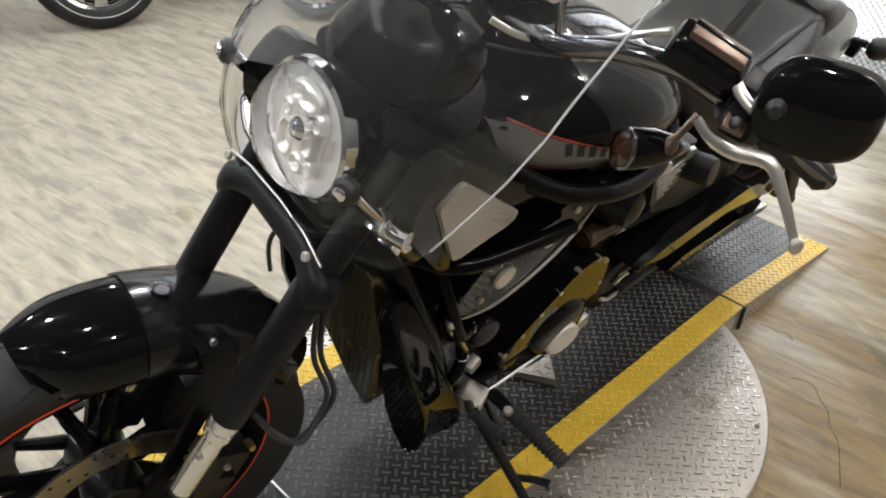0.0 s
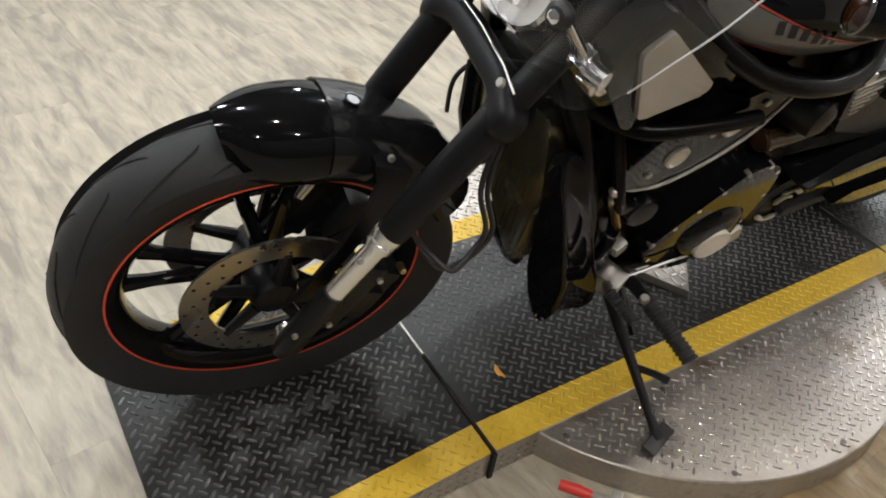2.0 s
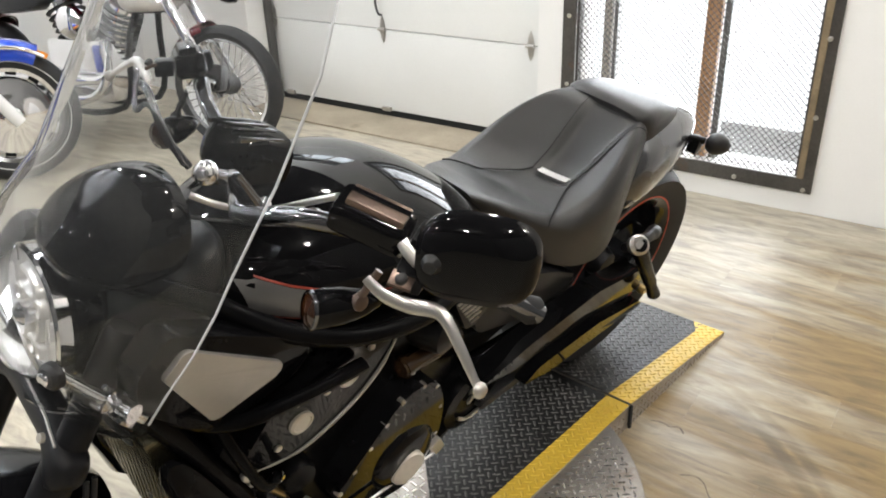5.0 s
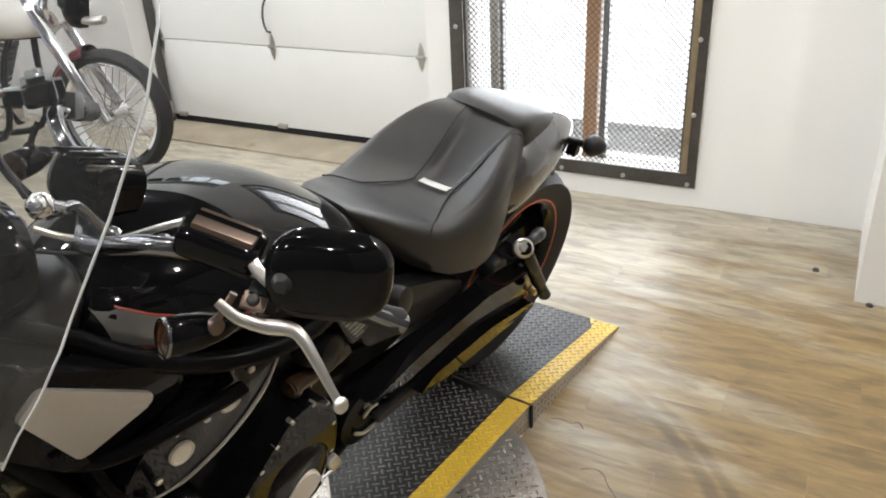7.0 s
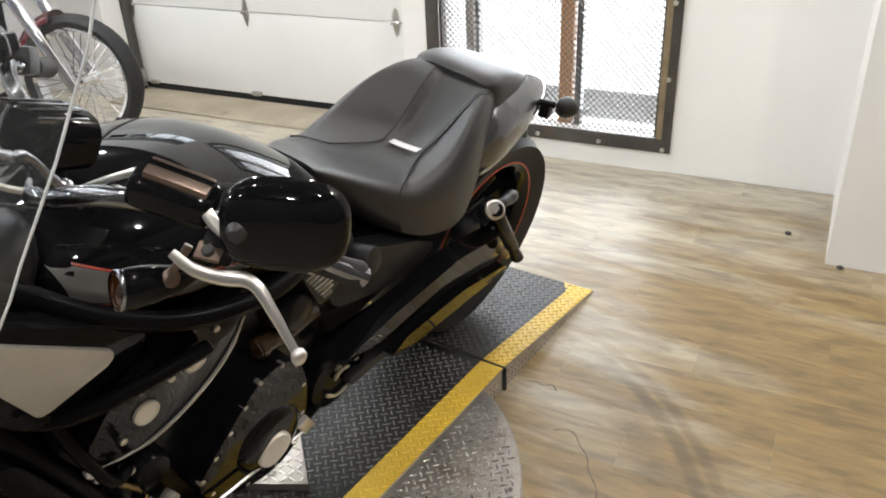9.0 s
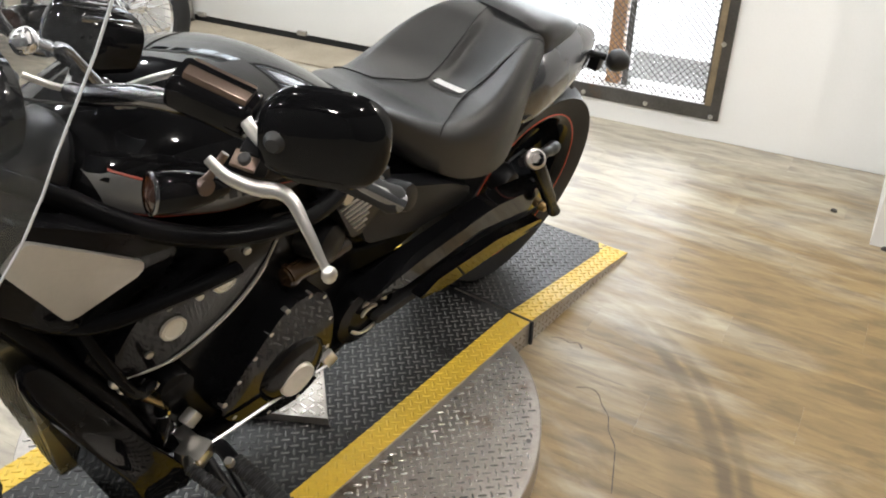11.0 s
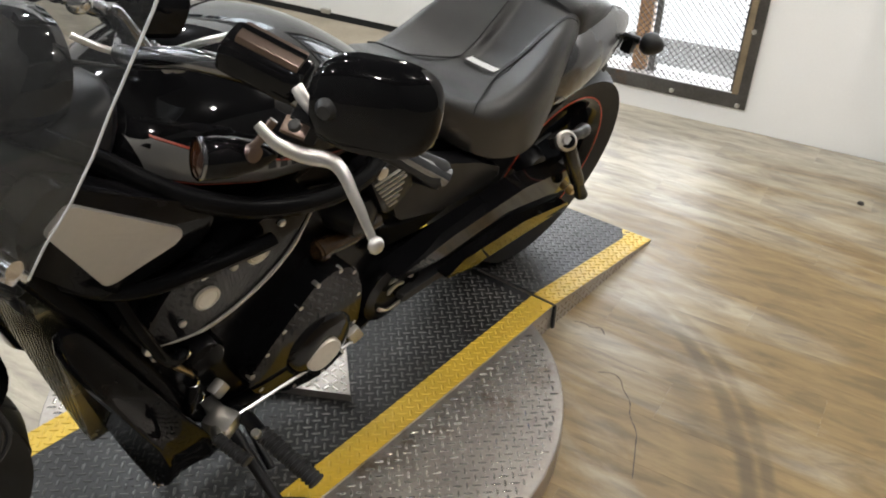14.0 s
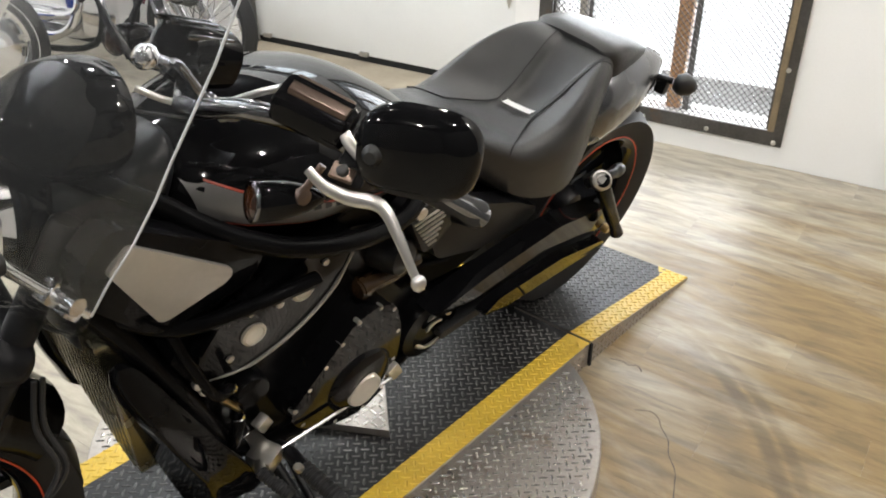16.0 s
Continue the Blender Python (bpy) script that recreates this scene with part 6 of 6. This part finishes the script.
    part("frame", merge(tube(spline([(0, 0.40, 0.90), (0.12, 0.50, 0.6), (0.14, 0.58, 0.22), (0.14, 1.1, 0.20), (0.13, 1.3, 0.45)], 5), 0.018, 10), tube(spline([(0, 0.40, 0.90), (-0.12, 0.50, 0.6), (-0.14, 0.58, 0.22), (-0.14, 1.1, 0.20), (-0.13, 1.3, 0.45)], 5), 0.018, 10)), satin_black, b)
    part("handlebar", tube(spline([(0.42, 0.78, 1.06), (0.30, 0.62, 1.10), (0.12, 0.45, 1.06), (-0.12, 0.45, 1.06), (-0.30, 0.62, 1.10), (-0.42, 0.78, 1.06)], 6), 0.014, 10), chrome, b)
    part("headlamp", lathe([(0.02, 0.12), (0.07, 0.09), (0.09, 0.02), (0.092, 0), (0.08, -0.01), (0.01, -0.015)], (0, 0.22, 0.86), (0, 1, 0.15), 28), chrome, b, "", 60)
    if spokes:
        rows = []
        for z, w, y in ((0.72, 0.16, 0.30), (0.76, 0.24, 0.27), (0.84, 0.27, 0.28), (1.0, 0.27, 0.34), (1.2, 0.25, 0.42), (1.38, 0.18, 0.50)):
            rows.append([Vector((w * math.sin(t), y + 0.16 * (1 - math.cos(t)) * 1.2 + d, z)) for d, ts in ((0, np.linspace(-1.35, 1.35, 15)), (0.012, np.linspace(1.35, -1.35, 15))) for t in ts])
        fairing = part("fairing", skin(bmesh.new(), rows), white_paint, b, "white fairing with a dark edge", 60)
        part("edge_trim", tube([rows[0][k] for k in range(15)], 0.006, 6), dark_joint, fairing)
    else:
        part("leg_fairing", block((0.5, 0.05, 0.42), pose(0, 0.52, 0.55, -18, 0, 0), 0.02), paint, b, "blue leg fairing")
    return b


far_bike(Matrix.Translation((-2.89, 1.288, 0)) @ pose(0, 0, 0, 0, 6, 168) @ Matrix.Scale(0.96, 4), "parked blue touring motorcycle with chrome wheels", blue_paint, False, leather)
far_bike(Matrix.Translation((-2.42, 2.17, 0)) @ pose(0, 0, 0, 0, 5, 112) @ Matrix.Scale(0.97, 4), "parked maroon motorcycle with wire-spoked front wheel", maroon_paint, True, leather)
shelf = in_room(thing("display_shelf", "white display shelf with yellow cloths along the wall", "shelf"))
part("back_panel", block((0.7, 0.02, 2.0), pose(-4.82, -0.55, 1.0), 0.003), wall_paint, shelf, smooth=0)
for u in (-5.17, -4.47):
    part("side_panel", block((0.02, 0.30, 2.0), pose(u, -0.71, 1.0), 0.003), wall_paint, shelf, smooth=0)
for z in (0.08, 0.50, 0.92, 1.34, 1.76):
    part("board", block((0.68, 0.29, 0.02), pose(-4.82, -0.705, z), 0.003), wall_paint, shelf, smooth=0)


def cloth(u, n, z, w, h):
    bm = bmesh.new()
    rows = []
    for i in range(7):
        t = i / 6
        rows.append([Vector((u + w * (-0.5 + k / 9) * (1 - 0.1 * t), n - 0.05 * t + 0.02 * math.sin(k * 1.7 + i), z + h * (1 - t) + 0.02 * math.sin(k * 2.3 + i * 1.1))) for k in range(10)])
    grid = [[bm.verts.new(v) for v in row] for row in rows]
    for a, b2 in zip(grid, grid[1:]):
        for k in range(9):
            bm.faces.new((a[k], a[k + 1], b2[k + 1], b2[k]))
    bmesh.ops.solidify(bm, geom=bm.faces[:], thickness=0.02)
    ob = in_room(finish("folded_cloth", bm, yellow_cloth, smooth=60))
    return tagged(ob, "bright yellow folded cloth lying on the shelf", "cloth", "cloths on the shelf")


cloth(-4.82, -0.67, 0.935, 0.34, 0.16)
cloth(-4.77, -0.71, 0.515, 0.3, 0.14)

# ---- small things on the floor and the platform ----
def on_floor_line(points, width, material, name, label):
    """A thin uneven line lying on the floor."""
    pts = spline(points, 5)
    bm = bmesh.new()
    left, right = [], []
    for i, p in enumerate(pts):
        d = (pts[min(i + 1, len(pts) - 1)] - pts[max(i - 1, 0)]).normalized()
        s = Vector((-d.y, d.x, 0))
        w = width * (0.35 + 0.65 * random.random()) * (0.3 if i in (0, len(pts) - 1) else 1)
        left.append(bm.verts.new(p + s * w))
        right.append(bm.verts.new(p - s * w))
    for i in range(len(pts) - 1):
        bm.faces.new((left[i], left[i + 1], right[i + 1], right[i]))
    ob = finish(name, bm, material, smooth=0)
    return tagged(ob, label, "crack", kind="structure")


crack_paint = surface("dark_crack", (0.085, 0.065, 0.05), 0.8, vary=0.4)
on_floor_line([(0.372, 1.575, 0.0025), (0.40, 1.588, 0.0025), (0.425, 1.584, 0.0025), (0.445, 1.598, 0.0025), (0.468, 1.580, 0.0025)], 0.0022, crack_paint, "floor_crack_1", "short dark crack in the floor beside the ramp")
on_floor_line([(0.530, 1.435, 0.0025), (0.562, 1.455, 0.0025), (0.590, 1.446, 0.0025), (0.612, 1.420, 0.0025), (0.645, 1.392, 0.0025), (0.668, 1.350, 0.0025), (0.704, 1.312, 0.0025), (0.725, 1.27, 0.0025), (0.765, 1.18, 0.0025)], 0.0018, crack_paint, "floor_crack_2", "long dark crack in the floor beside the turntable")
pad = thing("wheel_chock", "low rectangular aluminium tread plate pad on the deck", "chock", Matrix.Translation((0.195, 0.898, PLAT_H + 0.004)))
pad_u, pad_v = Vector((-0.75, 0.66, 0)).normalized(), Vector((-0.86, -0.51, 0)).normalized()
pad_m = Matrix(((pad_u.x, pad_v.x, 0, 0), (pad_u.y, pad_v.y, 0, 0), (0, 0, 1, 0), (0, 0, 0, 1)))
part("plate", plate([(0, 0), (0.26, 0), (0.26, 0.26), (0, 0.26)], 0.020, pad_m @ pose(0, 0, 0.010), 0.002), bright_plate, pad, smooth=0)
bars = bmesh.new()
for i in range(12):
    for k in range(12):
        block((0.017, 0.0048, 0.003), pad_m @ pose(0.014 + 0.021 * i, 0.014 + 0.021 * k, 0.0208, 0, 0, 45 if (i + k) % 2 else -45), 0, bars)
tagged(part("tread_bar", bars, worn_plate, pad, smooth=0), kind="stuff")
lever_box = thing("turntable_clamp", "small toggle clamp with a red grip at the turntable's edge", "clamp")
part("grip", tube([(0.430, 0.362, 0.030), (0.458, 0.383, 0.034), (0.480, 0.400, 0.034)], [0.010, 0.011, 0.008], 12), red_plastic, lever_box, "red plastic grip")
part("arm", block((0.05, 0.014, 0.02), pose(0.496, 0.412, 0.032, 0, 0, 36), 0.003), cast_metal, lever_box)
part("bracket", block((0.02, 0.03, 0.055), pose(0.510, 0.424, 0.03, 0, 0, 36), 0.003), cast_metal, lever_box)
leaf = thing("dry_leaf", "small curled orange leaf lying on the deck", "leaf", Matrix.Translation((0.191, 0.378, PLAT_H + 0.0045)))
leaf_bm = bmesh.new()
ring = [leaf_bm.verts.new((0.016 * math.cos(a) * (1 + 0.4 * math.sin(3 * a)), 0.008 * math.sin(a) * (1 + 0.3 * math.cos(2 * a)), 0.002 + 0.003 * abs(math.cos(a)))) for a in np.linspace(0, 2 * math.pi, 15)[:-1]]
leaf_bm.faces.new(ring)
bmesh.ops.solidify(leaf_bm, geom=leaf_bm.faces[:], thickness=0.001)
part("blade", leaf_bm, orange_paint, leaf, smooth=0)
for k, (u, n) in enumerate(((0.70, -0.618), (0.52, -0.42))):
    speck = in_room(thing("pebble", "small dark crumb of dirt on the floor", "pebble", group="crumbs on the floor"))
    part("stone", lathe([(0.004, 0.002), (0.012, 0.004), (0.010, 0.012), (0.003, 0.015)], (u, n, 0), (0.1, 0.1, 1), 8), raw_steel, speck)

# ---- floor ----
def plank_material():
    m, nt, bsdf = nodes_of("wood_look_vinyl")
    where = nt.nodes.new("ShaderNodeTexCoord")
    info = nt.nodes.new("ShaderNodeObjectInfo")
    island = nt.nodes.new("ShaderNodeNewGeometry")
    seed = nt.nodes.new("ShaderNodeMath")
    seed.operation = "ADD"
    nt.links.new(info.outputs["Random"], seed.inputs[0])
    nt.links.new(island.outputs["Random Per Island"], seed.inputs[1])
    far = nt.nodes.new("ShaderNodeVectorMath")
    far.operation = "MULTIPLY_ADD"
    spread = nt.nodes.new("ShaderNodeCombineXYZ")
    for k, gain in enumerate((37.0, 53.0, 11.0)):
        times = nt.nodes.new("ShaderNodeMath")
        times.operation = "MULTIPLY"
        times.inputs[1].default_value = gain
        nt.links.new(seed.outputs[0], times.inputs[0])
        nt.links.new(times.outputs[0], spread.inputs[k])
    nt.links.new(where.outputs["Object"], far.inputs[0])
    far.inputs[1].default_value = (6.0, 24.0, 1.0)
    nt.links.new(spread.outputs[0], far.inputs[2])
    grain = add(nt, "ShaderNodeTexNoise", Scale=1.0, Detail=6.0, Roughness=0.60, Distortion=0.5)
    nt.links.new(far.outputs[0], grain.inputs["Vector"])
    fine = add(nt, "ShaderNodeTexNoise", Scale=6.0, Detail=5.0, Roughness=0.7)
    nt.links.new(far.outputs[0], fine.inputs["Vector"])
    ramp = nt.nodes.new("ShaderNodeValToRGB")
    e = ramp.color_ramp.elements
    e[0].position, e[0].color = 0.36, (0.313, 0.280, 0.230, 1)
    e[1].position, e[1].color = 0.64, (0.535, 0.486, 0.380, 1)
    mid = e.new(0.48)
    mid.color = (0.426, 0.378, 0.296, 1)
    nt.links.new(grain.outputs[0], ramp.inputs[0])
    tone = nt.nodes.new("ShaderNodeHueSaturation")
    tint = nt.nodes.new("ShaderNodeMapRange")
    tint.inputs[2].default_value = 2.0
    tint.inputs[3].default_value, tint.inputs[4].default_value = 0.95, 1.05
    nt.links.new(seed.outputs[0], tint.inputs[0])
    nt.links.new(tint.outputs[0], tone.inputs["Value"])
    nt.links.new(ramp.outputs[0], tone.inputs["Color"])
    streak = nt.nodes.new("ShaderNodeMix")
    streak.data_type, streak.blend_type = "RGBA", "MULTIPLY"
    streak.inputs[0].default_value = 0.22
    nt.links.new(tone.outputs[0], streak.inputs[6])
    nt.links.new(fine.outputs[0], streak.inputs[7])
    # tyre scuffs: broad dark arcs about the turntable
    world_at = nt.nodes.new("ShaderNodeNewGeometry")
    off = nt.nodes.new("ShaderNodeVectorMath")
    off.operation = "SUBTRACT"
    off.inputs[1].default_value = (0.25, 0.75, 0)
    nt.links.new(world_at.outputs["Position"], off.inputs[0])
    ring = nt.nodes.new("ShaderNodeTexWave")
    ring.wave_type, ring.rings_direction = "RINGS", "Z"
    ring.inputs["Scale"].default_value = 1.5
    ring.inputs["Distortion"].default_value = 4.5
    ring.inputs["Detail"].default_value = 4.0
    nt.links.new(off.outputs[0], ring.inputs["Vector"])
    patch = add(nt, "ShaderNodeTexNoise", Scale=2.2, Detail=7.0, Roughness=0.62, Distortion=0.8)
    along = nt.nodes.new("ShaderNodeMapping")
    along.inputs["Rotation"].default_value = (0, 0, -WALL)
    along.inputs["Scale"].default_value = (0.45, 1.9, 1.0)
    nt.links.new(world_at.outputs["Position"], along.inputs["Vector"])
    nt.links.new(along.outputs[0], patch.inputs["Vector"])
    # the stains lie beside the turntable, where wheels are turned
    reach = nt.nodes.new("ShaderNodeVectorMath")
    reach.operation = "DISTANCE"
    reach.inputs[1].default_value = (1.5, 1.6, 0)
    nt.links.new(world_at.outputs["Position"], reach.inputs[0])
    near = nt.nodes.new("ShaderNodeMapRange")
    near.interpolation_type = "SMOOTHSTEP"
    near.inputs[1].default_value, near.inputs[2].default_value = 0.60, 2.3
    near.inputs[3].default_value, near.inputs[4].default_value = 0.25, -0.20
    nt.links.new(reach.outputs["Value"], near.inputs[0])
    swirl = nt.nodes.new("ShaderNodeMath")
    swirl.operation = "MULTIPLY_ADD"
    nt.links.new(ring.outputs["Fac"], swirl.inputs[0])
    swirl.inputs[1].default_value = 0.05
    nt.links.new(patch.outputs[0], swirl.inputs[2])
    worn = nt.nodes.new("ShaderNodeMath")
    worn.operation = "ADD"
    nt.links.new(swirl.outputs[0], worn.inputs[0])
    nt.links.new(near.outputs[0], worn.inputs[1])
    scuff = nt.nodes.new("ShaderNodeMapRange")
    scuff.inputs[1].default_value, scuff.inputs[2].default_value = 0.44, 0.72
    scuff.inputs[3].default_value, scuff.inputs[4].default_value = 0.0, 0.92
    nt.links.new(worn.outputs[0], scuff.inputs[0])
    dirt = nt.nodes.new("ShaderNodeMix")
    dirt.data_type, dirt.blend_type = "RGBA", "MULTIPLY"
    nt.links.new(scuff.outputs[0], dirt.inputs[0])
    nt.links.new(streak.outputs[2], dirt.inputs[6])
    dirt.inputs[7].default_value = (0.54, 0.395, 0.19, 1)
    # dark tyre arcs swept round the turntable
    def maths(kind, x, y, z=None):
        n = nt.nodes.new("ShaderNodeMath")
        n.operation = kind
        for k, v in enumerate((x, y, z)):
            if v is None:
                continue
            if isinstance(v, (int, float)):
                n.inputs[k].default_value = v
            else:
                nt.links.new(v, n.inputs[k])
        return n.outputs[0]

    pivot = nt.nodes.new("ShaderNodeVectorMath")
    pivot.operation = "DISTANCE"
    pivot.inputs[1].default_value = (0.066, 0.893, 0)
    nt.links.new(world_at.outputs["Position"], pivot.inputs[0])
    wander = add(nt, "ShaderNodeTexNoise", Scale=3.0, Detail=5.0, Roughness=0.6)
    nt.links.new(world_at.outputs["Position"], wander.inputs["Vector"])
    swept = maths("MULTIPLY_ADD", wander.outputs[0], 0.05, pivot.outputs["Value"])
    total = 0.0
    for radius, half, depth in ((1.022, 0.030, 0.80), (1.070, 0.024, 0.65), (0.93, 0.06, 0.30)):
        gap = maths("ABSOLUTE", maths("SUBTRACT", swept, radius), 0.0)
        line = nt.nodes.new("ShaderNodeMapRange")
        line.interpolation_type = "SMOOTHSTEP"
        line.inputs[1].default_value, line.inputs[2].default_value = half * 0.25, half
        line.inputs[3].default_value, line.inputs[4].default_value = depth, 0.0
        nt.links.new(gap, line.inputs[0])
        total = maths("MAXIMUM", line.outputs[0], total)
    close = nt.nodes.new("ShaderNodeMapRange")
    close.interpolation_type = "SMOOTHSTEP"
    close.inputs[1].default_value, close.inputs[2].default_value = 0.75, 1.35
    close.inputs[3].default_value, close.inputs[4].default_value = 1.0, 0.0
    nt.links.new(reach.outputs["Value"], close.inputs[0])
    broken = nt.nodes.new("ShaderNodeMapRange")
    broken.inputs[1].default_value, broken.inputs[2].default_value = 0.22, 0.52
    nt.links.new(patch.outputs[0], broken.inputs[0])
    amount = nt.nodes.new("ShaderNodeMath")
    amount.operation = "MULTIPLY"
    nt.links.new(maths("MULTIPLY", total, close.outputs[0]), amount.inputs[0])
    nt.links.new(broken.outputs[0], amount.inputs[1])
    smear = nt.nodes.new("ShaderNodeMix")
    smear.data_type, smear.blend_type = "RGBA", "MIX"
    nt.links.new(amount.outputs[0], smear.inputs[0])
    nt.links.new(dirt.outputs[2], smear.inputs[6])
    smear.inputs[7].default_value = (0.10, 0.072, 0.042, 1)
    nt.links.new(smear.outputs[2], bsdf.inputs["Base Color"])
    gloss = nt.nodes.new("ShaderNodeMapRange")
    gloss.inputs[3].default_value, gloss.inputs[4].default_value = 0.34, 0.50
    nt.links.new(patch.outputs[0], gloss.inputs[0])
    nt.links.new(gloss.outputs[0], bsdf.inputs["Roughness"])
    relief = add(nt, "ShaderNodeBump", Strength=0.12, Distance=0.001)
    nt.links.new(fine.outputs[0], relief.inputs["Height"])
    nt.links.new(relief.outputs[0], bsdf.inputs["Normal"])
    return m


floor = finish("floor", block((8.4, 7.2, 0.05), pose(-0.6, -3.17, -0.027)), surface("floor_joint", (0.33, 0.28, 0.21), 0.7), smooth=0)
floor.matrix_world = ROOM
tagged(floor, "wood-look vinyl plank floor, scuffed by tyres", "floor", kind="structure")
vinyl = plank_material()
PLANK_W, PLANK_L, GAP = 0.152, 0.92, 0.0003


def plank_mesh(length):
    bm = block((length - GAP, PLANK_W - GAP, 0.004), None, 0.00012, seg=1)
    me = bpy.data.meshes.new("plank")
    bm.to_mesh(me)
    bm.free()
    me.materials.append(vinyl)
    return me


whole = plank_mesh(PLANK_L)
rest = bmesh.new()
made = 0
row = 0
n = -0.012 - PLANK_W / 2
while n > ROOM_BACK:
    start = ROOM_L - PLANK_L * ((row * 0.37) % 1.0)
    u = start + PLANK_L / 2
    while u - PLANK_L / 2 < ROOM_R:
        centre = ROOM @ Vector((u, n, 0))
        if -3.4 < u < 1.7 and -3.3 < n and made < 300:
            board = new("plank", whole)
            board.parent = floor
            board.matrix_local = Matrix.Translation((u, n, 0))
            made += 1
        else:
            left, right = max(ROOM_L, u - PLANK_L / 2), min(ROOM_R, u + PLANK_L / 2)
            if right - left > 0.02:
                block((right - left - GAP, PLANK_W - GAP, 0.004), pose((left + right) / 2, n, 0), 0, rest)
        u += PLANK_L
    n -= PLANK_W
    row += 1
rest_ob = part("outer_planks", rest, vinyl, floor, smooth=0)
tagged(rest_ob, kind="stuff")
